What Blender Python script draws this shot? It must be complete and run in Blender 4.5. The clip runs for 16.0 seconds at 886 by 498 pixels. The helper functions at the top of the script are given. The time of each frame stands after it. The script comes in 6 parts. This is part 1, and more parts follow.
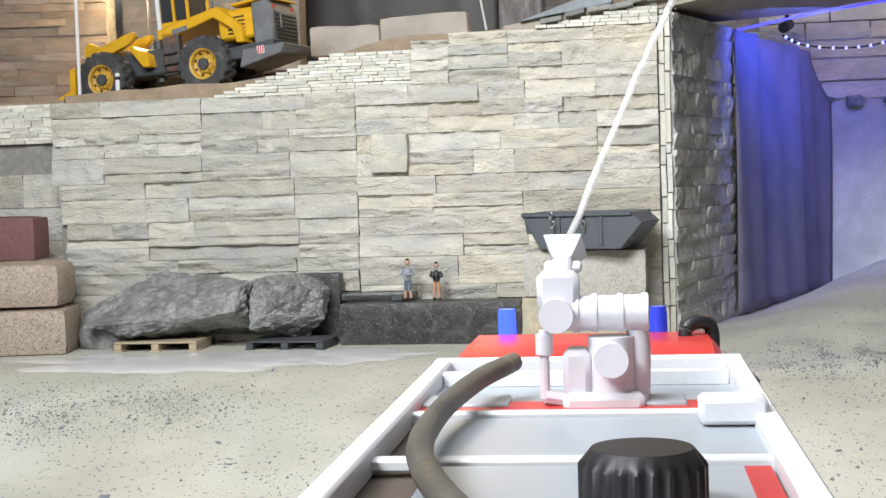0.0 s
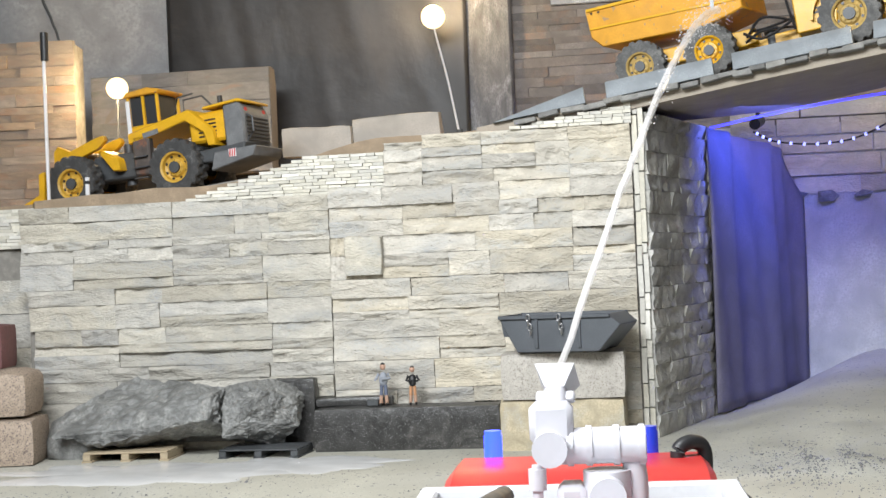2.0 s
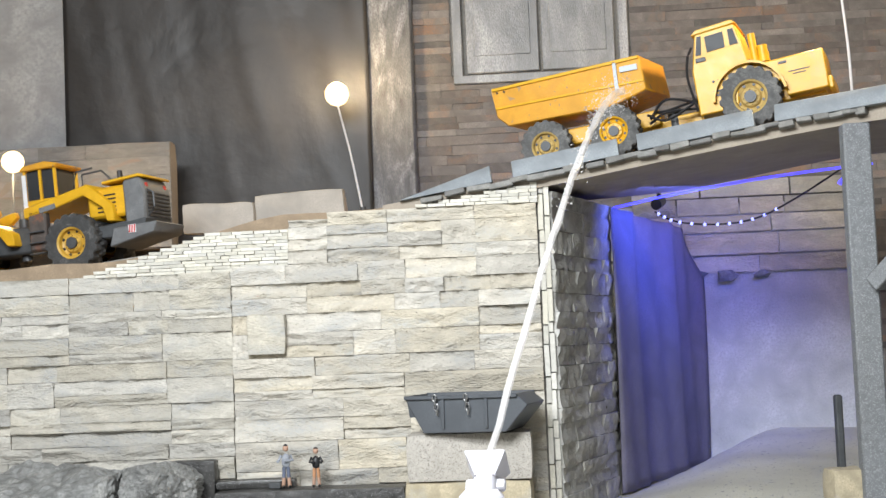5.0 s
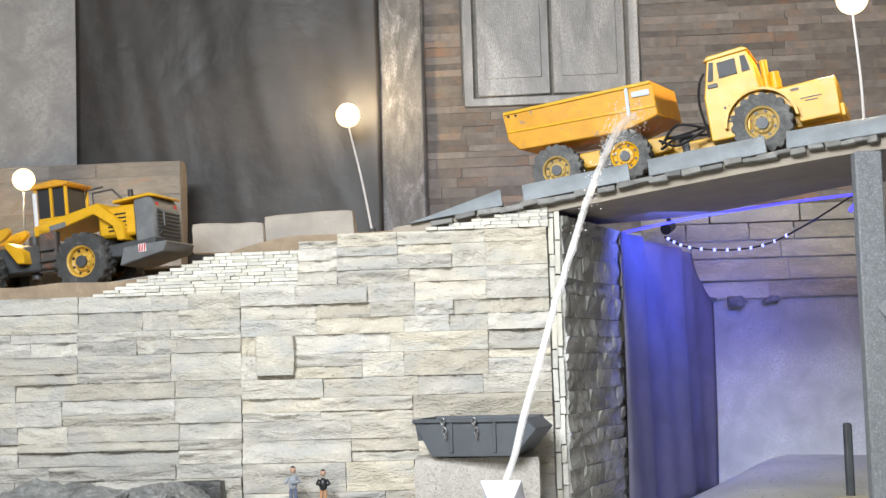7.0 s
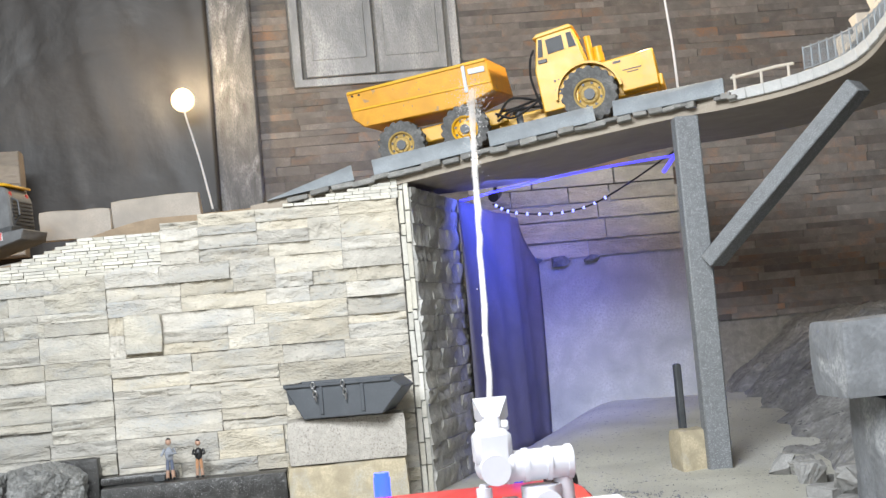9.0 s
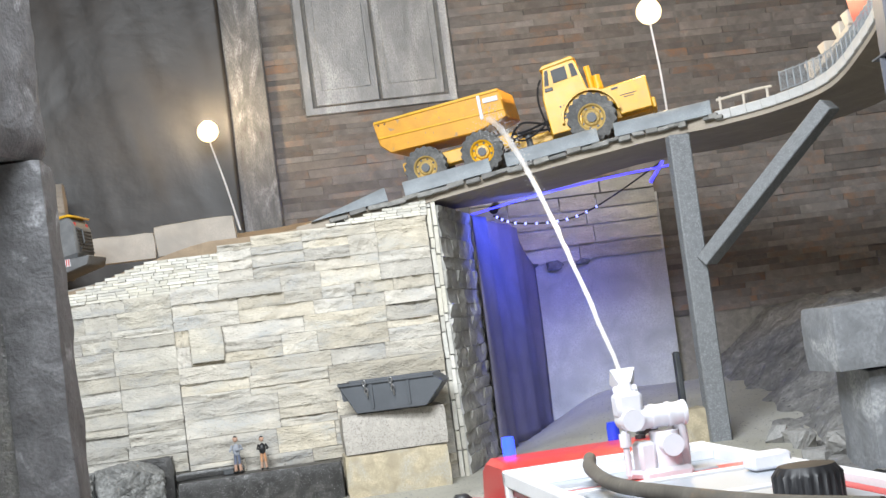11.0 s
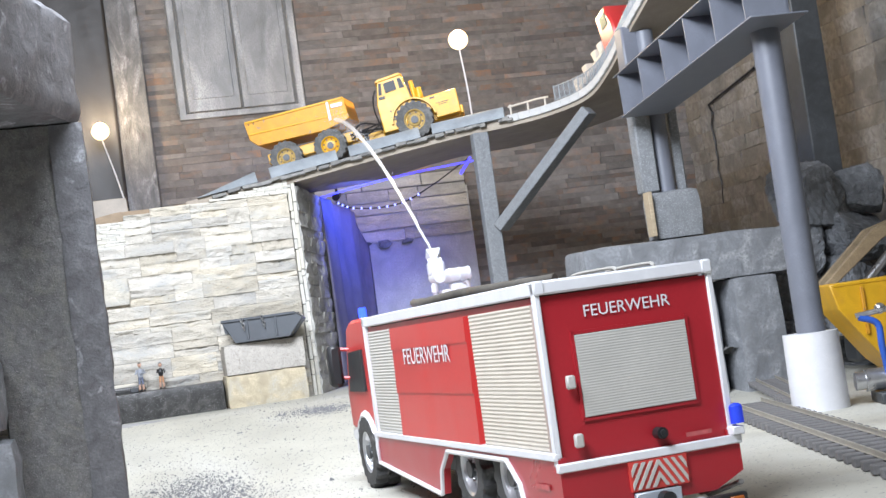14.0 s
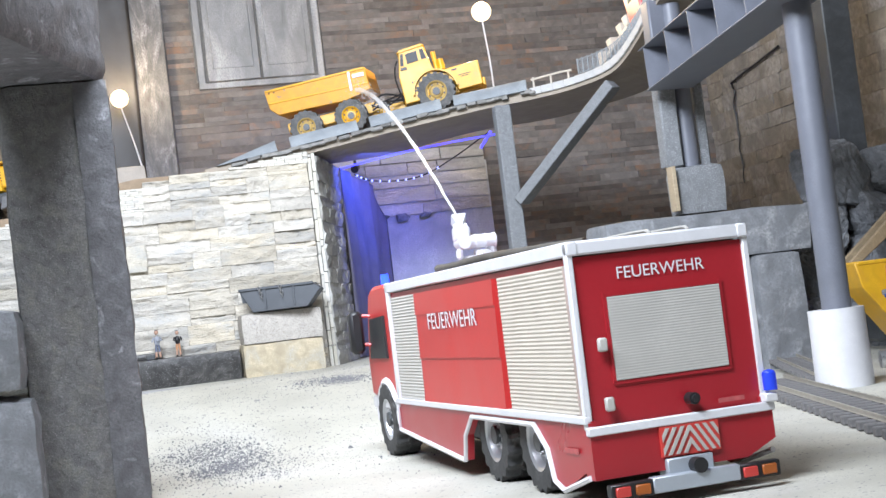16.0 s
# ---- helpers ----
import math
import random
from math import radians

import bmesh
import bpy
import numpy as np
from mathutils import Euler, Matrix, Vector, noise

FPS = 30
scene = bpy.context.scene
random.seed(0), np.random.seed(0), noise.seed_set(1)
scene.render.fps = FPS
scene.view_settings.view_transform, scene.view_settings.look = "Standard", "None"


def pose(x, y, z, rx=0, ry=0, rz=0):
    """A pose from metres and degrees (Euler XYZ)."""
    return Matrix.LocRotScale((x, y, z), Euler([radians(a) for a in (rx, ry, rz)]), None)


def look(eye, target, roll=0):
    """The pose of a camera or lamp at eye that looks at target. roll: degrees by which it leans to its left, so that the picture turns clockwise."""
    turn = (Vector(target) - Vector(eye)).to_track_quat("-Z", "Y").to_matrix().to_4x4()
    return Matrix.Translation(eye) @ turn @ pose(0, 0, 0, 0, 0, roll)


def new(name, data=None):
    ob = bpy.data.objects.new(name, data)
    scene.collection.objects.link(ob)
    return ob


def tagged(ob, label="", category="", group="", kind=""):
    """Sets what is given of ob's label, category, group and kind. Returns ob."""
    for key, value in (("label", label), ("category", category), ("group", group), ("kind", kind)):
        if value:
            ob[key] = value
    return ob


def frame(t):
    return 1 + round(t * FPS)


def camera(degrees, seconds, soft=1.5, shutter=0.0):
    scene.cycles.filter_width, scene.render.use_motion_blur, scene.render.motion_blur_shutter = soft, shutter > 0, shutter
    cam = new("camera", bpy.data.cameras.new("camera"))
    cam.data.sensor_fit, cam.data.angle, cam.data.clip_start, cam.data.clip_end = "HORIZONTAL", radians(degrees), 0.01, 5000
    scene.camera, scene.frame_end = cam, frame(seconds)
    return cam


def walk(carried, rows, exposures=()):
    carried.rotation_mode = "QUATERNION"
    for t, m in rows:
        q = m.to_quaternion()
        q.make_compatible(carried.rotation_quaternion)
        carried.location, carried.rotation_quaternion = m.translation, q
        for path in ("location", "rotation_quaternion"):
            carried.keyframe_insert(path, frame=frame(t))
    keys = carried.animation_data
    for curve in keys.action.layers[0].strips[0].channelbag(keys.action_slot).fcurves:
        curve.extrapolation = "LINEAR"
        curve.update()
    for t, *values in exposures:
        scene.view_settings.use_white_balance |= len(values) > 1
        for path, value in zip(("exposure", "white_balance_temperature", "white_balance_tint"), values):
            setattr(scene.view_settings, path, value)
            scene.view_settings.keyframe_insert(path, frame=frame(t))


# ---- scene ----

cam = camera(35.0, 16.0, soft=1.5)
PATH = [
    (0, (0.0300, -3.5800, 0.4600), (-0.3984, -1.1199, 0.3398), -1.80),
    (0.5, (0.0300, -3.5780, 0.4660), (-0.3964, -1.1163, 0.3765), -2.11),
    (1, (0.0280, -3.5730, 0.4740), (-0.3901, -1.1085, 0.4339), -2.40),
    (1.5, (0.0200, -3.5600, 0.4840), (-0.3795, -1.0921, 0.4794), -2.78),
    (2, (0.0100, -3.5400, 0.4920), (-0.3598, -1.0678, 0.5295), -2.46),
    (2.5, (0.0000, -3.5250, 0.4950), (-0.3172, -1.0464, 0.5712), -2.56),
    (3, (-0.0080, -3.5150, 0.4940), (-0.2697, -1.0307, 0.5934), -2.69),
    (3.5, (-0.0100, -3.5100, 0.4910), (-0.2243, -1.0221, 0.6116), -2.76),
    (4, (-0.0120, -3.5100, 0.4920), (-0.2003, -1.0209, 0.6300), -2.67),
    (6.5, (-0.0300, -3.5050, 0.5050), (-0.2142, -1.0195, 0.7014), -1.98),
    (7, (-0.0300, -3.5070, 0.5050), (-0.2178, -1.0224, 0.7081), -1.69),
    (7.5, (-0.0300, -3.5080, 0.5040), (-0.2198, -1.0239, 0.7121), -1.38),
    (8, (-0.0500, -3.5400, 0.4930), (-0.2201, -1.0495, 0.6287), -1.27),
    (8.5, (-0.1400, -3.6220, 0.4920), (-0.1003, -1.1249, 0.6048), -2.70),
    (8.7, (-0.1650, -3.6650, 0.4800), (-0.0324, -1.1724, 0.6200), -3.94),
    (11, (-0.5069, -4.1866, 0.4932), (-0.2030, -1.7091, 0.6339), -7.50),
    (11.5, (-0.4955, -4.3098, 0.4417), (-0.2576, -1.8220, 0.5041), -7.33),
    (12, (-0.5236, -4.3428, 0.4456), (-0.2976, -1.8531, 0.4613), -6.33),
    (12.5, (-0.7996, -5.3186, 0.4036), (-0.4281, -2.8469, 0.4533), -5.13),
    (13, (-0.8270, -5.4420, 0.3284), (-0.3891, -2.9828, 0.4298), -6.20),
    (13.5, (-0.7969, -5.4348, 0.2688), (-0.3130, -2.9861, 0.4083), -7.06),
    (14, (-0.8190, -5.4045, 0.2277), (-0.2033, -2.9858, 0.3716), -7.97),
    (14.5, (-0.8316, -5.3894, 0.2051), (-0.1685, -2.9832, 0.3476), -8.22),
    (15, (-0.8397, -5.3771, 0.1975), (-0.1774, -2.9702, 0.3309), -7.85),
    (15.5, (-0.8485, -5.3737, 0.2001), (-0.2375, -2.9526, 0.3226), -7.61),
    (16, (-0.8437, -5.3620, 0.1977), (-0.2516, -2.9359, 0.3126), -6.92),
]
walk(cam, [(t, look(eye, target, roll)) for t, eye, target, roll in PATH],
     exposures=[(0, -0.03, 6500, 9), (2.0, 0.04, 6520, 9), (3.5, 0.07, 6520, 9), (8.0, 0.15, 6420, 9), (11.5, 0.13, 6350, 9), (12.6, 0.22, 6250, 10), (14.0, 0.33, 6080, 12), (16.0, 0.35, 6000, 12)])

# ---- light: unseen area lights in the hall, small street lamps and a blue tape under the ramp ----
world = bpy.data.worlds.new("hall_air")
scene.world = world
world.use_nodes = True
world.node_tree.nodes["Background"].inputs["Color"].default_value = (0.85, 0.92, 1.0, 1)
world.node_tree.nodes["Background"].inputs["Strength"].default_value = 0.82


def lamp(name, kind, m, watts, colour, size=0.1, size_y=None, spread=150):
    data = bpy.data.lights.new(name, kind)
    data.energy, data.color = watts, colour
    if kind == "AREA":
        data.spread = radians(spread)
        data.shape, data.size, data.size_y = "RECTANGLE", size, size_y or size
    elif kind == "POINT":
        data.shadow_soft_size = size
    ob = new(name, data)
    ob.matrix_world = m
    return ob


# Unseen lights hung below the ceiling, aimed to brighten wall and fire engine.
lamp("unseen_hall_light", "AREA", look((-0.62, -2.6, 1.98), (-0.25, -0.2, 0.45)), 69, (0.93, 0.965, 1.0), 1.3, 0.6)
lamp("unseen_hall_light", "AREA", look((-1.45, -4.3, 2.15), (-0.1, -2.6, 0.1)), 88, (0.92, 0.96, 1.0), 1.4, 0.5)


# ---- materials ----
def mat(name, base, vary=0.15, scale=30, rough=0.7, metal=0.0, bump=0.3, fine=250, alt=None, alt_amount=0.5,
        speck=0.0, speck_scale=400, speck_colour=(0.03, 0.03, 0.03), random_tint=0.0, depth=0.003, emit=None, emit_strength=0.0,
        wet=0.0, alpha=1.0, stretch=(1, 1, 1), pieces=False):
    """A painted, stone or metal surface: two scales of tone, grain, stains and relief."""
    m = bpy.data.materials.new(name)
    m.use_nodes = True
    nt = m.node_tree
    N, L = nt.nodes, nt.links
    bsdf = N["Principled BSDF"]
    tc = N.new("ShaderNodeTexCoord")
    mp = N.new("ShaderNodeMapping")
    mp.inputs["Scale"].default_value = stretch
    if pieces:  # true scale on every piece, each from its own spot of the stone
        geo, who, spread = N.new("ShaderNodeNewGeometry"), N.new("ShaderNodeObjectInfo"), N.new("ShaderNodeVectorMath")
        spread.operation = "MULTIPLY_ADD"
        spread.inputs[1].default_value = (17.0, 31.0, 23.0)
        L.new(who.outputs["Random"], spread.inputs[0])
        L.new(geo.outputs["Position"], spread.inputs[2])
        L.new(spread.outputs["Vector"], mp.inputs["Vector"])
    else:
        L.new(tc.outputs["Object"], mp.inputs["Vector"])

    def tex(s, detail=6.0, distort=0.0):
        n = N.new("ShaderNodeTexNoise")
        n.inputs["Scale"].default_value, n.inputs["Detail"].default_value = s, detail
        n.inputs["Distortion"].default_value = distort
        L.new(mp.outputs["Vector"], n.inputs["Vector"])
        return n

    def mix(fac, a, b, mode="MIX"):
        n = N.new("ShaderNodeMix")
        n.data_type, n.blend_type = "RGBA", mode
        for sock, v in ((n.inputs["Factor"], fac), (n.inputs["A"], a), (n.inputs["B"], b)):
            if hasattr(v, "links"):
                L.new(v, sock)
            elif isinstance(v, (int, float)):
                sock.default_value = v
            else:
                sock.default_value = (*v, 1)
        return n.outputs["Result"]

    def ramp(src, lo, hi):
        n = N.new("ShaderNodeMapRange")
        n.inputs["From Min"].default_value, n.inputs["From Max"].default_value = lo, hi
        L.new(src, n.inputs["Value"])
        return n.outputs["Result"]

    big, small = tex(scale, 5, 0.6), tex(fine, 8)
    dark = tuple(c * (1 - vary * 1.6) for c in base)
    light = tuple(min(1, c * (1 + vary)) for c in base)
    col = mix(ramp(big.outputs["Fac"], 0.3, 0.7), dark, light)
    if alt:
        third = tex(scale * 0.45, 4, 1.0)
        col = mix(ramp(third.outputs["Fac"], 0.62 - alt_amount * 0.3, 0.72), col, alt)
    col = mix(ramp(small.outputs["Fac"], 0.35, 0.75), col, tuple(c * (1 - vary) for c in base), "MIX") if vary else col
    if random_tint:
        oi = N.new("ShaderNodeObjectInfo")
        hsv = N.new("ShaderNodeHueSaturation")
        v = N.new("ShaderNodeMapRange")
        v.inputs["To Min"].default_value, v.inputs["To Max"].default_value = 1 - random_tint, 1 + random_tint * 0.6
        L.new(oi.outputs["Random"], v.inputs["Value"])
        L.new(v.outputs["Result"], hsv.inputs["Value"])
        mul = N.new("ShaderNodeMath")
        mul.operation = "MULTIPLY"
        mul.inputs[1].default_value = 7.31
        L.new(oi.outputs["Random"], mul.inputs[0])
        fr = N.new("ShaderNodeMath")
        fr.operation = "FRACT"
        L.new(mul.outputs[0], fr.inputs[0])
        s = N.new("ShaderNodeMapRange")
        s.inputs["To Min"].default_value, s.inputs["To Max"].default_value = 0.7, 1.3
        L.new(fr.outputs[0], s.inputs["Value"])
        L.new(s.outputs["Result"], hsv.inputs["Saturation"])
        L.new(col, hsv.inputs["Color"])
        col = hsv.outputs["Color"]
    if speck:
        sp = tex(speck_scale, 2)
        col = mix(ramp(sp.outputs["Fac"], 0.66 - speck * 0.2, 0.69 - speck * 0.2), col, speck_colour)
    L.new(col, bsdf.inputs["Base Color"])
    bsdf.inputs["Metallic"].default_value = metal
    r = N.new("ShaderNodeMapRange")
    r.inputs["To Min"].default_value, r.inputs["To Max"].default_value = max(0.03, rough - 0.12 - wet), min(1, rough + 0.12)
    L.new(big.outputs["Fac"], r.inputs["Value"])
    L.new(r.outputs["Result"], bsdf.inputs["Roughness"])
    if bump:
        add = N.new("ShaderNodeMath")
        add.operation = "MULTIPLY_ADD"
        add.inputs[1].default_value = 0.4
        L.new(small.outputs["Fac"], add.inputs[0])
        L.new(big.outputs["Fac"], add.inputs[2])
        b = N.new("ShaderNodeBump")
        b.inputs["Strength"].default_value, b.inputs["Distance"].default_value = bump, depth
        L.new(add.outputs[0], b.inputs["Height"])
        L.new(b.outputs["Normal"], bsdf.inputs["Normal"])
    if emit:
        bsdf.inputs["Emission Color"].default_value = (*emit, 1)
        bsdf.inputs["Emission Strength"].default_value = emit_strength
    if alpha < 1:
        bsdf.inputs["Alpha"].default_value = alpha
    return m


LEDGE = mat("pale_split_stone", (0.54, 0.51, 0.445), 0.16, 14, 0.85, bump=1.0, fine=110, alt=(0.36, 0.37, 0.375), alt_amount=0.5, random_tint=0.2, depth=0.012, stretch=(1, 1, 2.0), pieces=True)
LEDGE_WARM = mat("cream_split_stone", (0.59, 0.545, 0.46), 0.16, 14, 0.85, bump=1.0, fine=110, alt=(0.41, 0.42, 0.42), alt_amount=0.5, random_tint=0.18, depth=0.012, stretch=(1, 1, 2.0), speck=-0.25, speck_scale=110, speck_colour=(0.12, 0.11, 0.10), pieces=True)
LEDGE_SIDE = mat("grey_split_stone", (0.50, 0.49, 0.46), 0.2, 25, 0.85, bump=0.9, fine=160, random_tint=0.25, depth=0.006, pieces=True)
THIN = mat("cream_thin_stone", (0.66, 0.635, 0.56), 0.12, 40, 0.85, bump=0.5, random_tint=0.2, pieces=True)
GROUT = mat("dark_joint", (0.27, 0.255, 0.23), 0.2, 40, 0.95, bump=0.4)
DARK_LEDGE = mat("dark_slate_strip", (0.205, 0.188, 0.178), 0.25, 18, 0.8, bump=0.7, random_tint=0.35, alt=(0.28, 0.175, 0.12), alt_amount=0.3, depth=0.005, pieces=True)
TARP = mat("black_tarpaulin", (0.032, 0.029, 0.028), 0.3, 3, 0.5, bump=0.35, fine=14, depth=0.02)
# Pale patches put the smeared plastic film and its sheen into the colour.
DOOR_GREY = mat("dusty_grey_sheet_sheen", (0.25, 0.255, 0.265), 0.35, 9, 0.35, bump=0.6, alt=(0.58, 0.59, 0.61), alt_amount=0.45, depth=0.006, stretch=(1, 1, 0.5))
PLASTER = mat("pale_rough_plaster", (0.37, 0.37, 0.375), 0.2, 9, 0.9, bump=0.6, fine=90, depth=0.006)
TUNNEL = mat("grey_tunnel_plaster", (0.50, 0.51, 0.52), 0.18, 9, 0.9, speck=0.10, speck_scale=160, speck_colour=(0.40, 0.41, 0.42), bump=1.0, fine=140, depth=0.006)
SAND = mat("wet_pale_sand_floor", (0.49, 0.476, 0.41), 0.16, 4, 0.75, bump=0.25, fine=300, wet=0.25, alt=(0.56, 0.555, 0.515), speck=0.02, speck_scale=90, speck_colour=(0.16, 0.16, 0.17))
WATER = mat("spilled_water", (0.74, 0.74, 0.74), 0.05, 8, 0.22, bump=0.05, fine=60)
GRAVEL = mat("grey_gravel", (0.20, 0.20, 0.21), 0.3, 120, 0.9, bump=0.6)
GRANITE_PINK = mat("speckled_brown_granite", (0.42, 0.335, 0.26), 0.2, 90, 0.75, bump=0.6, speck=0.45, speck_scale=300, speck_colour=(0.14, 0.11, 0.10))
GRANITE_GREY = mat("speckled_pale_granite", (0.46, 0.43, 0.385), 0.15, 80, 0.75, bump=0.6, speck=0.3, speck_scale=330, speck_colour=(0.22, 0.20, 0.18))
GRANITE_RED = mat("dark_red_granite", (0.17, 0.075, 0.075), 0.2, 70, 0.7, bump=0.5)
SANDSTONE = mat("yellow_sandstone", (0.50, 0.43, 0.30), 0.25, 26, 0.85, bump=1.0, alt=(0.42, 0.41, 0.37), alt_amount=0.4)
BLACK_GRANITE = mat("wet_black_granite", (0.045, 0.044, 0.042), 0.4, 40, 0.35, bump=0.7, alt=(0.13, 0.125, 0.115), alt_amount=0.25, speck=0.02, speck_scale=420, speck_colour=(0.30, 0.30, 0.30))
# Pale patches mix the stone's lighter streaks with painted wet glints.
ROCK_DARK = mat("wet_green_black_rock_glints", (0.232, 0.234, 0.226), 0.4, 22, 0.5, bump=1.0, fine=150, alt=(0.47, 0.465, 0.44), alt_amount=0.35, depth=0.006)
PILLAR_STONE = mat("dark_grey_basalt", (0.15, 0.149, 0.147), 0.3, 45, 0.75, bump=1.0, fine=260, alt=(0.19, 0.185, 0.16), alt_amount=0.45, depth=0.005, speck=0.06, speck_scale=320, speck_colour=(0.22, 0.22, 0.21))
PILLAR_FACE = mat("streaked_grey_basalt", (0.145, 0.145, 0.153), 0.3, 30, 0.75, bump=1.0, fine=190, alt=(0.42, 0.43, 0.45), alt_amount=0.06, depth=0.004)
BLOCK_STONE = mat("grey_limestone_block", (0.23, 0.24, 0.255), 0.25, 26, 0.8, bump=1.0, fine=180, alt=(0.46, 0.47, 0.48), alt_amount=0.22, depth=0.005)
CONCRETE_SPECK = mat("speckled_grey_column", (0.20, 0.21, 0.22), 0.15, 60, 0.85, bump=0.6, fine=400, speck=0.4, speck_scale=420, speck_colour=(0.31, 0.32, 0.33))
BROWN_ROCK = mat("brown_quarry_wall", (0.25, 0.225, 0.19), 0.3, 7, 0.9, bump=1.0, fine=45, alt=(0.36, 0.35, 0.33), alt_amount=0.45, depth=0.02, random_tint=0.08, pieces=True)
DECK = mat("brown_board_deck", (0.36, 0.31, 0.25), 0.15, 12, 0.8, bump=0.2)
RAIL_GREY = mat("blue_grey_barrier", (0.26, 0.285, 0.305), 0.15, 25, 0.5, bump=0.3, alt=(0.32, 0.35, 0.37), alt_amount=0.2)
CURTAIN = mat("dark_blue_cloth", (0.19, 0.18, 0.25), 0.2, 8, 0.8, bump=0.3)
YELLOW = mat("worn_yellow_paint", (0.68, 0.375, 0.012), 0.10, 26, 0.42, bump=0.15, alt=(0.58, 0.30, 0.03), alt_amount=0.2)
ORANGE = mat("orange_yellow_paint", (0.66, 0.315, 0.02), 0.14, 20, 0.5, bump=0.15, alt=(0.56, 0.27, 0.04), alt_amount=0.3, speck=0.008, speck_scale=60, speck_colour=(0.36, 0.22, 0.10))
RUBBER = mat("dusty_black_rubber", (0.06, 0.06, 0.06), 0.3, 60, 0.85, bump=0.3, alt=(0.17, 0.17, 0.165), alt_amount=0.25)
RUBBER_DUSTY = mat("pale_dusty_rubber", (0.13, 0.13, 0.128), 0.35, 60, 0.9, bump=0.3, alt=(0.27, 0.265, 0.25), alt_amount=0.5)
RIM_YELLOW = mat("yellow_rim", (0.60, 0.36, 0.05), 0.2, 40, 0.5, bump=0.1)
RIM_STEEL = mat("silver_rim", (0.50, 0.51, 0.53), 0.1, 40, 0.35, metal=0.7, bump=0.1)
DARK_METAL = mat("dark_grey_metal", (0.075, 0.08, 0.085), 0.2, 30, 0.5, metal=0.2, bump=0.15)
SKIP_GREY = mat("slate_grey_paint", (0.075, 0.083, 0.095), 0.12, 20, 0.5, bump=0.1)
STEEL = mat("bright_steel", (0.55, 0.55, 0.56), 0.1, 60, 0.3, metal=0.9, bump=0.1)
ALU = mat("brushed_aluminium", (0.42, 0.455, 0.50), 0.06, 30, 0.42, metal=0.3, bump=0.05, stretch=(1, 8, 1))
RED = mat("fire_red_paint", (0.35, 0.017, 0.025), 0.06, 9, 0.32, bump=0.04)
RED_BRIGHT = mat("light_fire_red_paint", (0.52, 0.036, 0.034), 0.06, 9, 0.35, bump=0.04)
WHITE = mat("white_paint", (0.68, 0.68, 0.70), 0.05, 30, 0.45, bump=0.08)
WHITE_PLASTIC = mat("white_plastic", (0.64, 0.63, 0.67), 0.04, 40, 0.4, bump=0.05)
SHUTTER = mat("ivory_roller_shutter", (0.55, 0.50, 0.43), 0.06, 20, 0.5, bump=0.05)
SHUTTER_GREY = mat("grey_roller_shutter", (0.47, 0.455, 0.42), 0.06, 20, 0.5, bump=0.05)
BLACK = mat("black_plastic", (0.018, 0.018, 0.02), 0.2, 40, 0.45, bump=0.1)
BROWN_BOARD = mat("brown_roof_felt", (0.10, 0.075, 0.06), 0.2, 30, 0.7, bump=0.3)
HOSE = mat("dusty_rubber_hose", (0.11, 0.10, 0.085), 0.25, 40, 0.6, bump=0.3, alt=(0.25, 0.17, 0.09), alt_amount=0.1)
GLASS_DARK = mat("dark_window", (0.02, 0.022, 0.025), 0.1, 20, 0.55, bump=0.0)
BLUE_LENS = mat("blue_lens", (0.02, 0.05, 0.45), 0.1, 20, 0.2, bump=0.0, emit=(0.03, 0.06, 1.0), emit_strength=0.25)
BLUE_LIT = mat("lit_blue_lens", (0.02, 0.05, 0.6), 0.1, 20, 0.2, bump=0.0, emit=(0.03, 0.07, 1.0), emit_strength=3)
BLUE_LED = mat("blue_led", (0.2, 0.2, 0.9), 0.0, 20, 0.4, bump=0.0, emit=(0.04, 0.035, 1.0), emit_strength=2.2)
BULB = mat("warm_bulb", (0.20, 0.13, 0.06), 0.0, 20, 0.4, bump=0.0, emit=(1.0, 0.80, 0.46), emit_strength=2.4)
WOOD = mat("pale_pallet_wood", (0.42, 0.34, 0.23), 0.15, 30, 0.8, bump=0.3, stretch=(1, 6, 6))
SLEEPER = mat("grey_brown_sleeper", (0.17, 0.165, 0.165), 0.2, 50, 0.85, bump=0.4)
BRASS = mat("dull_brass_rail", (0.46, 0.43, 0.37), 0.15, 40, 0.45, metal=0.4, bump=0.1)
PIPE_GREY = mat("grey_painted_pipe", (0.155, 0.165, 0.195), 0.1, 14, 0.45, bump=0.15)
JET = mat("jet_water", (0.85, 0.83, 0.82), 0.05, 60, 0.3, bump=0.3, alpha=0.38)
SKIN = mat("figure_skin_tone", (0.45, 0.28, 0.20), 0.1, 60, 0.6, bump=0.1)
FADED = mat("faded_pink_mark", (0.46, 0.10, 0.10), 0.2, 90, 0.6, bump=0.0)
SIGN_AMBER = mat("amber_lens", (0.38, 0.10, 0.015), 0.1, 40, 0.4, bump=0.0)
SIGN_RED = mat("sign_red", (0.55, 0.05, 0.04), 0.05, 40, 0.4, bump=0.0)


# ---- mesh helpers ----
def box(bm, size, at=(0, 0, 0), rot=None, bevel=0.0):
    g = bmesh.ops.create_cube(bm, size=1.0)
    vs = g["verts"]
    m = Matrix.Translation(at) @ (rot or Matrix.Identity(4)) @ Matrix.Diagonal((*size, 1))
    bmesh.ops.transform(bm, matrix=m, verts=vs)
    if bevel:
        es = list({e for v in vs for e in v.link_edges})
        bmesh.ops.bevel(bm, geom=es, offset=bevel, segments=1, affect="EDGES")
    return vs


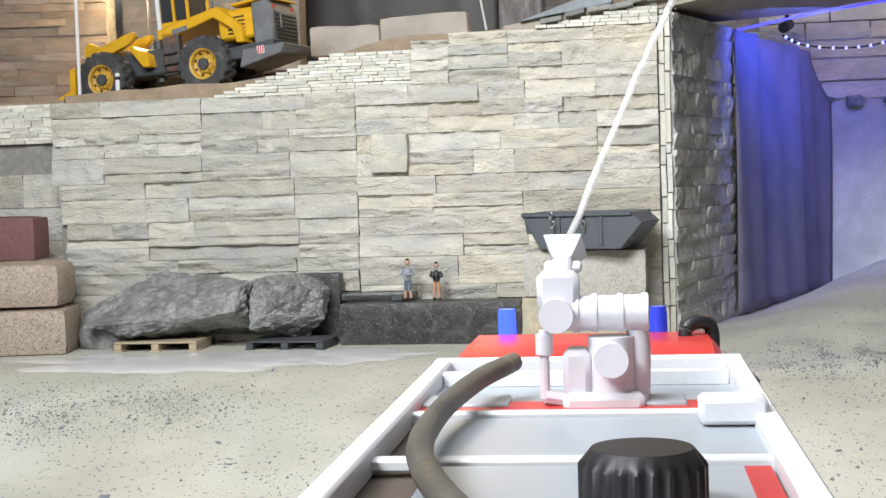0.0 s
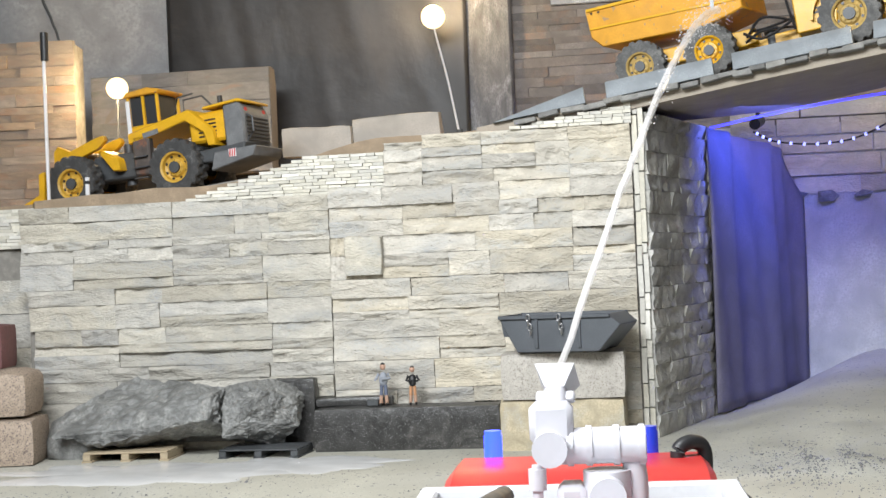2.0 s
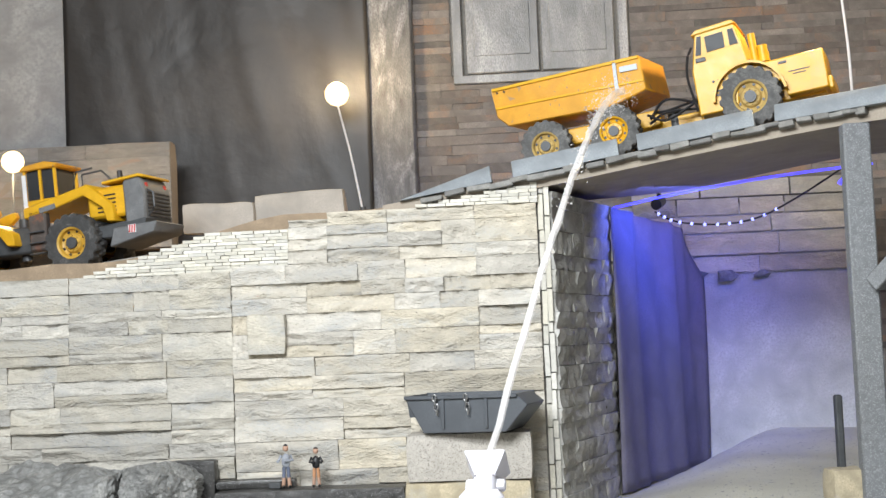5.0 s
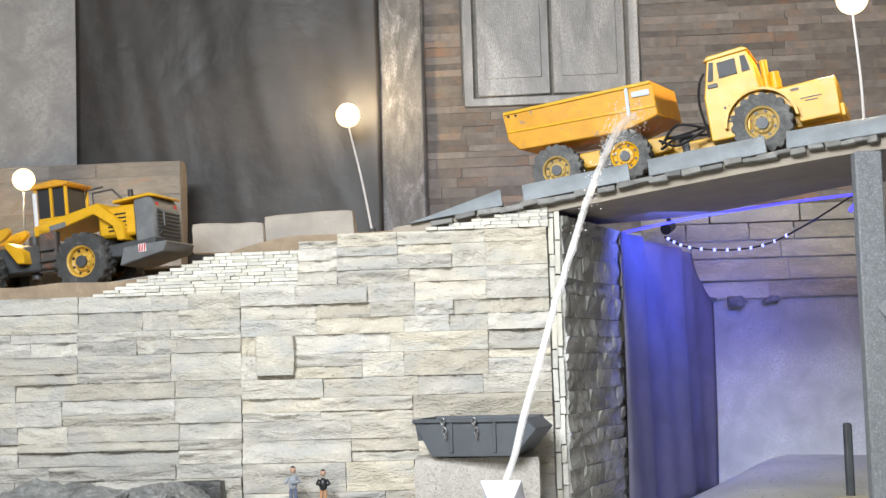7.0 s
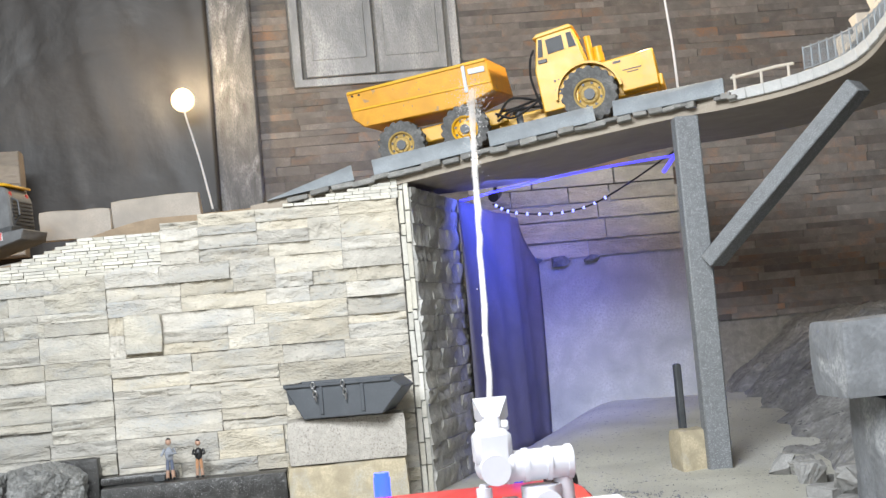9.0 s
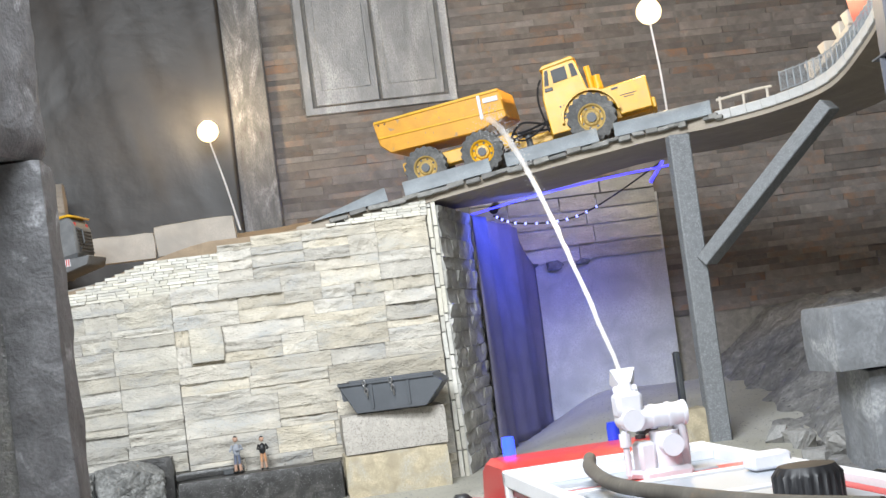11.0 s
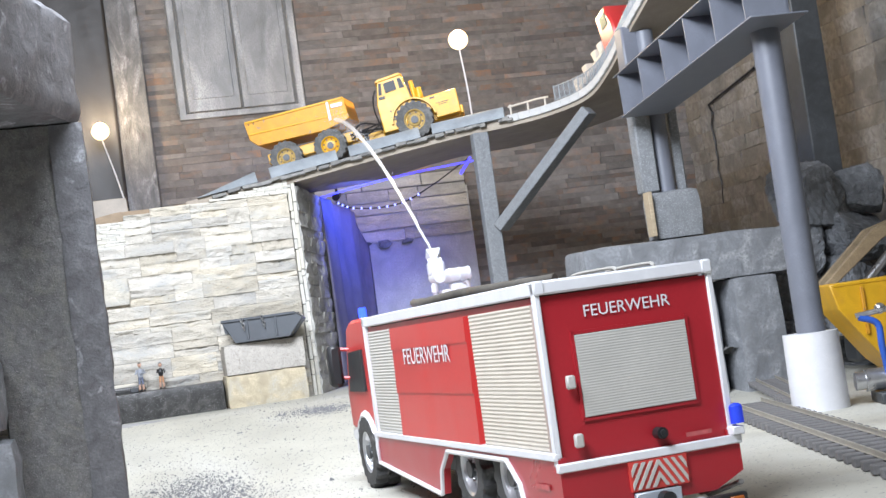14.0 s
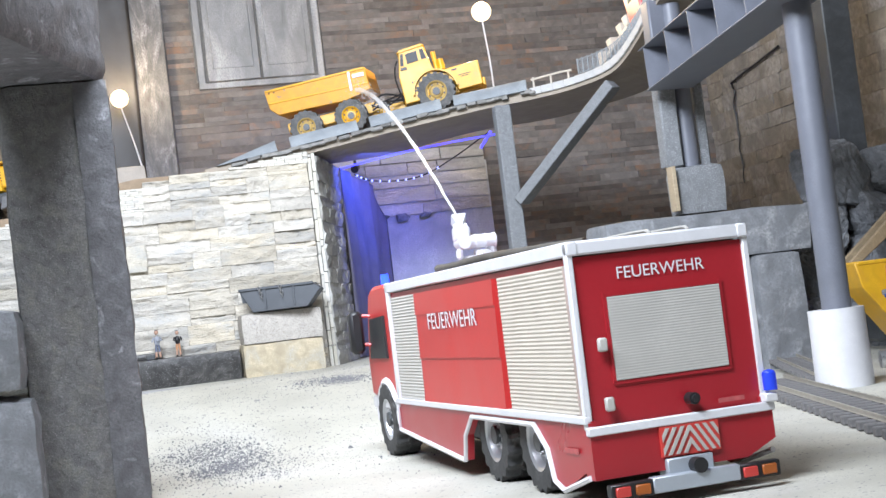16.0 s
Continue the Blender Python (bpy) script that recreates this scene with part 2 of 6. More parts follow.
def cyl(bm, r, h, at=(0, 0, 0), axis="z", seg=20, r2=None, rot=None):
    g = bmesh.ops.create_cone(bm, cap_ends=True, segments=seg, radius1=r, radius2=r if r2 is None else r2, depth=h)
    turn = {"z": Matrix.Identity(4), "x": Matrix.Rotation(math.pi / 2, 4, "Y"), "y": Matrix.Rotation(-math.pi / 2, 4, "X")}[axis]
    bmesh.ops.transform(bm, matrix=Matrix.Translation(at) @ (rot or Matrix.Identity(4)) @ turn, verts=g["verts"])
    return g["verts"]


def ball(bm, r, at=(0, 0, 0), scale=(1, 1, 1), sub=2):
    g = bmesh.ops.create_icosphere(bm, subdivisions=sub, radius=r)
    bmesh.ops.transform(bm, matrix=Matrix.Translation(at) @ Matrix.Diagonal((*scale, 1)), verts=g["verts"])
    return g["verts"]


def prism(bm, outline, depth, m=None, bevel=0.0):
    """Extrudes a polygon of (a, b) along c: the outline lies in x-z, the depth along y, centred."""
    m = m or Matrix.Identity(4)
    lo = [bm.verts.new(m @ Vector((a, -depth / 2, b))) for a, b in outline]
    hi = [bm.verts.new(m @ Vector((a, depth / 2, b))) for a, b in outline]
    n = len(outline)
    fs = [bm.faces.new(lo), bm.faces.new(hi[::-1])]
    fs += [bm.faces.new((lo[i], hi[i], hi[(i + 1) % n], lo[(i + 1) % n])) for i in range(n)]
    bmesh.ops.recalc_face_normals(bm, faces=fs)
    if bevel:
        bmesh.ops.bevel(bm, geom=list({e for f in fs for e in f.edges}), offset=bevel, segments=1, affect="EDGES")


def tube(bm, pts, r, seg=10, r_end=None):
    """A round pipe along a line of points."""
    pts = [Vector(p) for p in pts]
    rings = []
    for i, p in enumerate(pts):
        d = (pts[min(i + 1, len(pts) - 1)] - pts[max(i - 1, 0)]).normalized()
        a = d.cross(Vector((0, 0, 1)) if abs(d.z) < 0.9 else Vector((1, 0, 0))).normalized()
        b = d.cross(a)
        k = r if r_end is None else r + (r_end - r) * i / (len(pts) - 1)
        rings.append([bm.verts.new(p + k * (math.cos(q) * a + math.sin(q) * b)) for q in (2 * math.pi * j / seg for j in range(seg))])
    fs = []
    for r0, r1 in zip(rings, rings[1:]):
        fs += [bm.faces.new((r0[j], r0[(j + 1) % seg], r1[(j + 1) % seg], r1[j])) for j in range(seg)]
    fs += [bm.faces.new(rings[0]), bm.faces.new(rings[-1])]
    bmesh.ops.recalc_face_normals(bm, faces=fs)


def curve_pts(pts, n=24):
    """A smooth line through points (Catmull-Rom)."""
    P = [Vector(p) for p in pts]
    P = [P[0] * 2 - P[1]] + P + [P[-1] * 2 - P[-2]]
    out = []
    for i in range(1, len(P) - 2):
        for k in range(n):
            t = k / n
            out.append(0.5 * (2 * P[i] + (P[i + 1] - P[i - 1]) * t + (2 * P[i - 1] - 5 * P[i] + 4 * P[i + 1] - P[i + 2]) * t * t
                              + (3 * P[i] - P[i - 1] - 3 * P[i + 1] + P[i + 2]) * t ** 3))
    return out + [P[-2]]


def mesh_of(name, bm, material, smooth=False):
    me = bpy.data.meshes.new(name)
    bm.to_mesh(me)
    bm.free()
    me.materials.append(material)
    if smooth:
        for f in me.polygons:
            f.use_smooth = True
        me.set_sharp_from_angle(angle=radians(38))
    return me


def part(name, bm, material, parent=None, label="", smooth=True):
    ob = new(name, mesh_of(name, bm, material, smooth))
    if parent:
        ob.parent = parent
    return tagged(ob, label)


def solo(name, bm, material, label, category, m=None, group="", kind="", smooth=True):
    ob = part(name, bm, material, None, label, smooth)
    if m:
        ob.matrix_world = m
    return tagged(ob, label, category, group, kind)


def thing(name, label, category, m=None, group="", kind=""):
    ob = new(name)
    ob.empty_display_size = 0.05
    if m:
        ob.matrix_basis = m
    return tagged(ob, label, category, group, kind)


def rough_block(size, amp=0.004, cuts=(8, 5, 5), seed=0, freq=14, bevel=0.004):
    """A hewn stone: a cut box with uneven faces and knocked edges; its base at z = 0."""
    bm = bmesh.new()
    nx, ny, nz = cuts
    sx, sy, sz = size
    verts = {}

    def v(i, j, k):
        if (i, j, k) not in verts:
            verts[i, j, k] = bm.verts.new((sx * (i / nx - 0.5), sy * (j / ny - 0.5), sz * k / nz))
        return verts[i, j, k]
    for i in range(nx):
        for j in range(ny):
            for k in (0, nz):
                bm.faces.new((v(i, j, k), v(i + 1, j, k), v(i + 1, j + 1, k), v(i, j + 1, k)))
    for i in range(nx):
        for k in range(nz):
            for j in (0, ny):
                bm.faces.new((v(i, j, k), v(i + 1, j, k), v(i + 1, j, k + 1), v(i, j, k + 1)))
    for j in range(ny):
        for k in range(nz):
            for i in (0, nx):
                bm.faces.new((v(i, j, k), v(i, j + 1, k), v(i, j + 1, k + 1), v(i, j, k + 1)))
    bmesh.ops.recalc_face_normals(bm, faces=bm.faces)
    bm.normal_update()
    off = Vector((seed * 3.1, seed * 1.7, seed * 5.3))
    for (i, j, k), q in verts.items():
        edge = (i in (0, nx)) + (j in (0, ny)) + (k in (0, nz))
        n = q.normal
        d = noise.noise(q.co * freq + off) + 0.5 * noise.noise(q.co * freq * 2.7 + off)
        q.co += n * (amp * d - (bevel * (edge - 1) if edge > 1 else 0))
        if k == 0:
            q.co.z = max(q.co.z, 0.0) * 0
    return bm


def corrugated(bm, w, h, n, m, depth=0.0009):
    """A ribbed shutter in one skin: w wide, h high, n ribs, in the x-z plane of m, facing -y."""
    rows = []
    for i in range(n * 4 + 1):
        d = depth * (0.5 - 0.5 * math.cos(2 * math.pi * i / 4))
        z = -h / 2 + h * i / (n * 4)
        rows.append([bm.verts.new(m @ Vector((x, -d, z))) for x in (-w / 2, w / 2)])
    for a, b in zip(rows, rows[1:]):
        bm.faces.new((a[0], a[1], b[1], b[0]))
    back = [bm.verts.new(m @ Vector((x, 0.003, z))) for x, z in ((-w / 2, -h / 2), (w / 2, -h / 2), (w / 2, h / 2), (-w / 2, h / 2))]
    bm.faces.new([rows[0][0], rows[0][1], back[1], back[0]])
    bm.faces.new([rows[-1][1], rows[-1][0], back[3], back[2]])
    bm.faces.new([r[0] for r in rows] + [back[3], back[0]])
    bm.faces.new([r[1] for r in rows] + [back[2], back[1]])
    bmesh.ops.recalc_face_normals(bm, faces=bm.faces)


def smooth01(a):
    a = max(0.0, min(1.0, a))
    return a * a * (3 - 2 * a)


LOW = -0.1215  # floor level where the fire engine stands; its rise to the wall fits the view


def ground_z(x, y):
    z = LOW + (0.052 - LOW) * smooth01((y + 2.05 - 0.95 * smooth01((x - 0.7) / 0.4)) / (1.6 - 0.45 * smooth01((x - 0.7) / 0.4)))
    side = smooth01((x - 0.02 - 0.3 * max(0, y)) / 0.35)
    z += 0.115 * side * smooth01((y + 0.5) / 1.5) * smooth01((2.6 - x) / 1.0)
    z += side * smooth01((y + 0.9) / 0.5) * (0.012 * noise.noise(Vector((x * 5, y * 5, 3))) + 0.010 * abs(noise.noise(Vector((x * 11, y * 9, 7)))))
    return z


# ---- ground ----
def build_ground():
    bm = bmesh.new()
    nx, ny = 150, 170
    g = [[bm.verts.new((-4.0 + 7.4 * i / nx, -6.5 + 8.5 * j / ny, 0)) for i in range(nx + 1)] for j in range(ny + 1)]
    for r in g:
        for v in r:
            v.co.z = ground_z(v.co.x, v.co.y) + 0.0015 * noise.noise(v.co * 6)
    for j in range(ny):
        for i in range(nx):
            bm.faces.new((g[j][i], g[j][i + 1], g[j + 1][i + 1], g[j + 1][i]))
    solo("ground", bm, SAND, "pale wet sand floor with puddles and scattered grit", "ground", kind="structure")


build_ground()


# ---- hall shell: back wall, right wall, plain walls behind, ceiling ----
def slab(name, size, at, material, label, rz=0):
    bm = bmesh.new()
    box(bm, size)
    return solo(name, bm, material, label, "wall", pose(*at, 0, 0, rz), kind="structure", smooth=False)


wall_north = slab("wall_north", (5.4, 0.1, 2.9), (1.05, 1.36, 1.3), GROUT, "back wall clad with dark slate strips")
slab("wall_north_left", (2.2, 0.1, 2.9), (-2.74, 1.36, 1.3), PLASTER, "pale rough plaster back wall")
wall_east = slab("wall_east", (0.12, 8.2, 2.9), (2.35, -2.4, 1.3), GROUT, "brown quarry stone side wall")
slab("wall_west", (0.1, 8.2, 2.9), (-3.5, -2.4, 1.3), PLASTER, "plain pale side wall")
slab("wall_south", (6.6, 0.1, 2.9), (-0.5, -6.4, 1.3), PLASTER, "plain pale rear wall")
slab("ceiling", (7.4, 8.6, 0.08), (-0.3, -2.5, 2.74), PLASTER, "plain hall ceiling")

# black sheet hung before the back wall
def build_tarp():
    bm = bmesh.new()
    nx, nz = 60, 30
    g = [[bm.verts.new((-1.66 + 1.07 * i / nx, 1.24 + 0.02 * noise.noise(Vector((i * 0.07, k * 0.05, 1))) + 0.006 * noise.noise(Vector((i * 0.25 + k * 0.2, k * 0.1, 5))),
                        0.78 + 1.8 * k / nz)) for i in range(nx + 1)] for k in range(nz + 1)]
    for k in range(nz):
        for i in range(nx):
            bm.faces.new((g[k][i], g[k][i + 1], g[k + 1][i + 1], g[k + 1][i]))
    ob = solo("tarpaulin", bm, TARP, "creased black plastic sheet hanging on the back wall", "tarpaulin")
    s = ob.modifiers.new("thick", "SOLIDIFY")
    s.thickness = 0.003


build_tarp()

# grey sheet door high on the back wall
door = thing("door_1", "dusty grey sheet double door with painted film sheen in the back wall", "door", pose(0.0, 1.30, 1.42) @ Matrix.Diagonal((0.84, 1, 1, 1)), kind="structure")
for x in (-0.155, 0.155):
    bm = bmesh.new()
    box(bm, (0.30, 0.02, 0.7), (x, 0, 0.35), bevel=0.004)
    box(bm, (0.23, 0.006, 0.6), (x, -0.010, 0.36), bevel=0.002)
    part("leaf", bm, DOOR_GREY, door)
bm = bmesh.new()
box(bm, (0.72, 0.02, 0.03), (0, -0.006, -0.02), bevel=0.003)
for x in (-0.34, 0.34):
    box(bm, (0.04, 0.02, 0.72), (x, -0.006, 0.35), bevel=0.003)
part("door_frame", bm, DOOR_GREY, door)
# Solid strip stands in for wrinkled translucent film; white smears are in its colour.
bm = bmesh.new()
box(bm, (0.25, 0.06, 1.9), (0, 0, 0), bevel=0.01)
for v in bm.verts:
    v.co.y += 0.01 * noise.noise(v.co * 8)
solo("concrete_pier", bm, mat("smeared_grey_film", (0.17, 0.172, 0.18), 0.35, 22, 0.6, bump=0.9, alt=(0.50, 0.51, 0.54), alt_amount=0.4, depth=0.008, stretch=(1, 1, 0.45)), "grey wrinkled plastic film strip between sheet and door", "pier", pose(-0.545, 1.285, 1.72) @ Matrix.Diagonal((0.85, 1, 1, 1)))

# ---- raised bank behind the stone wall ----
def bank_z(x):
    return 0.72 + 0.02 * smooth01((x + 1.8) / 0.6) + 0.10 * smooth01((x + 1.15) / 0.5) + 0.03 * smooth01((x + 0.6) / 0.6)


def build_bank():
    bm = bmesh.new()
    nx, ny = 60, 24
    g = [[bm.verts.new((-3.4 + 3.33 * i / nx, 0.022 + 1.278 * j / ny, 0)) for i in range(nx + 1)] for j in range(ny + 1)]
    g.insert(0, [bm.verts.new((v.co.x, 0.021 if v.co.x > -1.64 else 0.13, 0.0)) for v in g[0]])
    ny += 1
    for r in g:
        for v in r:
            if r is g[0]:
                v.co.z = 0.60
                continue
            v.co.y = max(0.022 if v.co.x > -1.64 else 0.131, v.co.y)
            v.co.z = bank_z(v.co.x) + 0.10 * smooth01((v.co.y - 0.45) / 0.6) * smooth01((v.co.x + 1.6) / 0.8) + 0.006 * noise.noise(v.co * 9)
    for j in range(ny):
        for i in range(nx):
            bm.faces.new((g[j][i], g[j][i + 1], g[j + 1][i + 1], g[j + 1][i]))
    solo("bank", bm, mat("brown_earth", (0.33, 0.25, 0.17), 0.2, 20, 0.95, bump=0.6), "brown earth haul road on top of the wall", "ground", kind="structure")


build_bank()

# the wall's core
def core(name, pts, z0, z1, material, label):
    bm = bmesh.new()
    lo = [bm.verts.new((x, y, z0)) for x, y in pts]
    hi = [bm.verts.new((x, y, z1[i] if isinstance(z1, (list, tuple)) else z1)) for i, (x, y) in enumerate(pts)]
    n = len(pts)
    bm.faces.new(lo), bm.faces.new(hi)
    for i in range(n):
        bm.faces.new((lo[i], lo[(i + 1) % n], hi[(i + 1) % n], hi[i]))
    bmesh.ops.recalc_face_normals(bm, faces=bm.faces)
    return solo(name, bm, material, label, "wall", kind="structure", smooth=False)


stone_wall = core("wall_stone", [(-1.645, 0.012), (-0.81, 0.012), (-0.655, 0.012), (-0.01, 0.012), (0.155, 0.5), (-0.01, 0.56), (-0.66, 0.12), (-1.645, 0.12)],
                  -0.02, [0.69, 0.695, 0.80, 0.86, 0.84, 0.84, 0.79, 0.69], GROUT, "retaining wall of pale split ledge stone")
wall_left = core("wall_stone_left", [(-3.4, 0.10), (-1.645, 0.10), (-1.645, 0.2), (-3.4, 0.2)], -0.02, 0.70, GROUT, "set-back retaining wall with thin cream stones")

# ---- ramp deck, barriers, columns ----
EDGE = [(-0.42, 0.0, 0.850), (0.0, -0.02, 0.912), (0.35, -0.09, 0.962), (0.66, -0.17, 1.000), (0.82, -0.25, 1.008), (0.97, -0.36, 1.022),
        (1.06, -0.53, 1.045), (1.085, -0.72, 1.11), (1.08, -0.90, 1.175), (1.08, -1.08, 1.235), (1.085, -1.35, 1.33)]
BACK = [(-0.42, 0.52, 0.865), (0.0, 0.55, 0.918), (0.40, 0.56, 0.945), (0.80, 0.47, 1.000), (1.08, 0.35, 1.008), (1.27, 0.15, 1.022),
        (1.40, -0.12, 1.045), (1.45, -0.45, 1.11), (1.46, -0.80, 1.175), (1.46, -1.08, 1.235), (1.46, -1.35, 1.33)]
EC, BC = curve_pts(EDGE, 8), curve_pts(BACK, 8)


EDGE_SLATE = mat("grey_edge_slate", (0.27, 0.265, 0.25), 0.25, 30, 0.8, bump=0.7, random_tint=0.3, pieces=True)
WHITE_STONE = mat("pale_kerb_stone", (0.50, 0.50, 0.49), 0.12, 20, 0.8, bump=0.3)


def along(d):
    """Axes with x along d, y level, z upward."""
    x = d.normalized()
    y = Vector((0, 0, 1)).cross(x).normalized()
    return Matrix((x, y, x.cross(y))).transposed().to_4x4()


def build_ramp():
    ramp = thing("ramp_bridge", "brown board ramp deck with slate edge on columns", "bridge")
    bm = bmesh.new()
    n = len(EC)
    rows = []
    for a, b in zip(EC, BC):
        rows.append([bm.verts.new(p) for p in (a, b, b - Vector((0, 0, 0.035)), a - Vector((0, 0, 0.035)))])
    for r0, r1 in zip(rows, rows[1:]):
        for k in range(4):
            bm.faces.new((r0[k], r0[(k + 1) % 4], r1[(k + 1) % 4], r1[k]))
    bm.faces.new(rows[0]), bm.faces.new(rows[-1])
    bmesh.ops.recalc_face_normals(bm, faces=bm.faces)
    part("deck", bm, DECK, ramp, smooth=False)
    # slate slips laid along the front edge
    for i in range(2, n - 1):
        a, b = EC[i], EC[i + 1]
        if a.x > 0.83:
            continue
        d = b - a
        ln = d.length
        if ln < 0.02:
            continue
        bm = bmesh.new()
        box(bm, (ln * (1.06 + 0.12 * math.sin(i * 1.7)), 0.05, 0.013 + 0.003 * math.sin(i * 3.1)), (0.008 * math.sin(i * 5.3), 0, 0), bevel=0.002)
        for v in bm.verts:
            v.co += 0.003 * noise.noise_vector(v.co * 30 + Vector((i, 0, 0)))
        ob = part("edge_slate", bm, EDGE_SLATE, ramp)
        ob.matrix_basis = Matrix.Translation((a + b) / 2 + Vector((0, -0.004, -0.008 + 0.003 * math.sin(i * 2.3)))) @ along(d)
    # pale kerb round the bend
    far = [p for p in EC if p.x > 0.81]
    for p, q in zip(far[::2], far[2::2]):
        bm = bmesh.new()
        box(bm, ((q - p).length * 0.99, 0.022, 0.028), bevel=0.002)
        part("kerb_stone", bm, WHITE_STONE, ramp).matrix_basis = Matrix.Translation((p + q) / 2 + Vector((0, 0, -0.006))) @ along(q - p)
    return ramp


ramp = build_ramp()


def build_barriers():
    made = None
    spans = [(-0.375, -0.14), (-0.085, 0.178), (0.225, 0.50), (0.548, 0.815)]
    for x0, x1 in spans:
        p = [min(EC, key=lambda q: abs(q.x - x) + (5 if q.y < -0.3 else 0)).copy() for x in (x0, x1)]

        def at(x):
            for a, b in zip(EC, EC[1:]):
                if a.x <= x <= b.x:
                    return a.lerp(b, (x - a.x) / max(1e-6, b.x - a.x))
            return p[0]
        a, b = at(x0), at(x1)
        d = b - a
        bm = bmesh.new()
        h = 0.044
        prism(bm, [(-0.024, 0), (0.024, 0), (0.020, 0.010), (0.007, h), (-0.007, h), (-0.020, 0.010)], d.length,
              Matrix.Rotation(-math.pi / 2, 4, "Z"), bevel=0.0015)
        if x0 < -0.3:  # the first span is a wedge that rises from the ground
            for v in bm.verts:
                v.co.z *= 0.06 + 0.94 * (v.co.x / d.length + 0.5)
        ob = solo("barrier", bm, RAIL_GREY, "blue-grey concrete crash barrier on the ramp edge", "barrier", group="barriers along the ramp")
        ob.matrix_world = Matrix.Translation((a + b) / 2 + Vector((0, 0.006, 0.001))) @ along(d)


build_barriers()


def column(name, at, size, z0, z1, material, label, tilt=(0, 0, 0)):
    bm = bmesh.new()
    box(bm, (size[0], size[1], z1 - z0), (0, 0, (z1 - z0) / 2), bevel=0.004)
    return solo(name, bm, material, label, "column", pose(at[0], at[1], z0, *tilt))


column("ramp_column", (0.715, -0.19), (0.062, 0.05), 0.03, 0.968, CONCRETE_SPECK, "speckled grey square column under the ramp")
column("dark_post", (0.688, 0.05), (0.018, 0.03), 0.05, 0.33, DARK_METAL, "short dark post behind the ramp column")
bm = bmesh.new()
box(bm, (0.072, 0.04, 0.46), bevel=0.003)
brace = solo("ramp_brace", bm, CONCRETE_SPECK, "slanting speckled grey brace under the ramp", "brace")
pa, pb = Vector((0.745, -0.21, 0.59)), Vector((1.055, -0.52, 0.965))
brace.matrix_world = Matrix.Translation((pa + pb) / 2) @ (pb - pa).to_track_quat("Z", "Y").to_matrix().to_4x4()
brace.scale.z = (pb - pa).length / 0.46

# ---- tunnel behind the wall ----
tunnel_back = slab("wall_tunnel", (0.97, 0.06, 0.95), (0.555, 1.28, 0.45), TUNNEL, "rough grey tunnel end wall")
def build_curtain():
    bm = bmesh.new()
    nx, nz = 40, 24
    rows = []
    for k in range(nz + 1):
        row = []
        for i in range(nx + 1):
            s = i / nx
            x, y = 0.17 + 0.33 * s, 0.46 + 0.78 * s
            top = 0.86 - 0.03 * s - 0.14 * smooth01((s - 0.75) / 0.25) ** 2
            w = 0.010 * math.sin(s * 13) + 0.006 * math.sin(s * 31 + k * 0.1)
            row.append(bm.verts.new((x + w, y - 0.3 * w, 0.06 + (top - 0.06) * k / nz)))
        rows.append(row)
    for k in range(nz):
        for i in range(nx):
            bm.faces.new((rows[k][i], rows[k][i + 1], rows[k + 1][i + 1], rows[k + 1][i]))
    ob = solo("tunnel_curtain", bm, CURTAIN, "dark blue cloth hanging along the tunnel side", "curtain")
    s = ob.modifiers.new("thick", "SOLIDIFY")
    s.thickness = 0.004


build_curtain()
bm = bmesh.new()
pts = curve_pts([(0.185, 0.555, 0.866), (0.40, 0.562, 0.904), (0.65, 0.56, 0.935), (0.92, 0.53, 0.955)], 8)
tube(bm, pts, 0.004, 6)
solo("led_strip", bm, BLUE_LED, "glowing blue light strip under the ramp deck", "light strip")
rope = thing("light_rope", "black cable with small blue-white lamps hanging across the tunnel", "fairy lights")
END_TUBE = [(0.838, 0.60, 0.908), (0.868, 0.60, 0.945), (0.892, 0.60, 0.977)]
rp = curve_pts([(0.342, 1.05, 0.892), (0.41, 1.04, 0.856), (0.535, 1.0, 0.838), (0.65, 0.94, 0.848), (0.755, 0.80, 0.895), (0.88, 0.60, 0.972)], 10)
bm = bmesh.new()
tube(bm, rp, 0.003, 6)
part("cable", bm, BLACK, rope)
bm = bmesh.new()
tube(bm, END_TUBE, 0.006, 8)
part("end_tube", bm, BLUE_LED, rope, "glowing blue end of the light rope")
LED_DOT = mat("small_blue_lamp", (0.4, 0.4, 1.0), 0, 10, 0.4, bump=0, emit=(0.30, 0.36, 1.0), emit_strength=2.6)
for i in range(2, len(rp) - 14, 3):
    bm = bmesh.new()
    ball(bm, 0.006, rp[i], sub=1)
    part("bulb", bm, LED_DOT, rope)
lamp("tunnel_blue_tape", "AREA", look((0.54, 0.58, 0.90), (0.30, 0.90, 0.58)), 3.6, (0.10, 0.15, 1.0), 0.7, 0.03, 135)
spot = thing("tunnel_spot", "small black spotlight under the ramp", "spotlight", look((0.36, 1.10, 0.925), (0.2, 0.6, 0.8)))
bm = bmesh.new()
cyl(bm, 0.018, 0.07, (0, 0, 0))
part("housing", bm, BLACK, spot)
bm = bmesh.new()
box(bm, (0.012, 0.05, 0.012), (0, 0.03, 0.02))
part("bracket", bm, BLACK, spot)


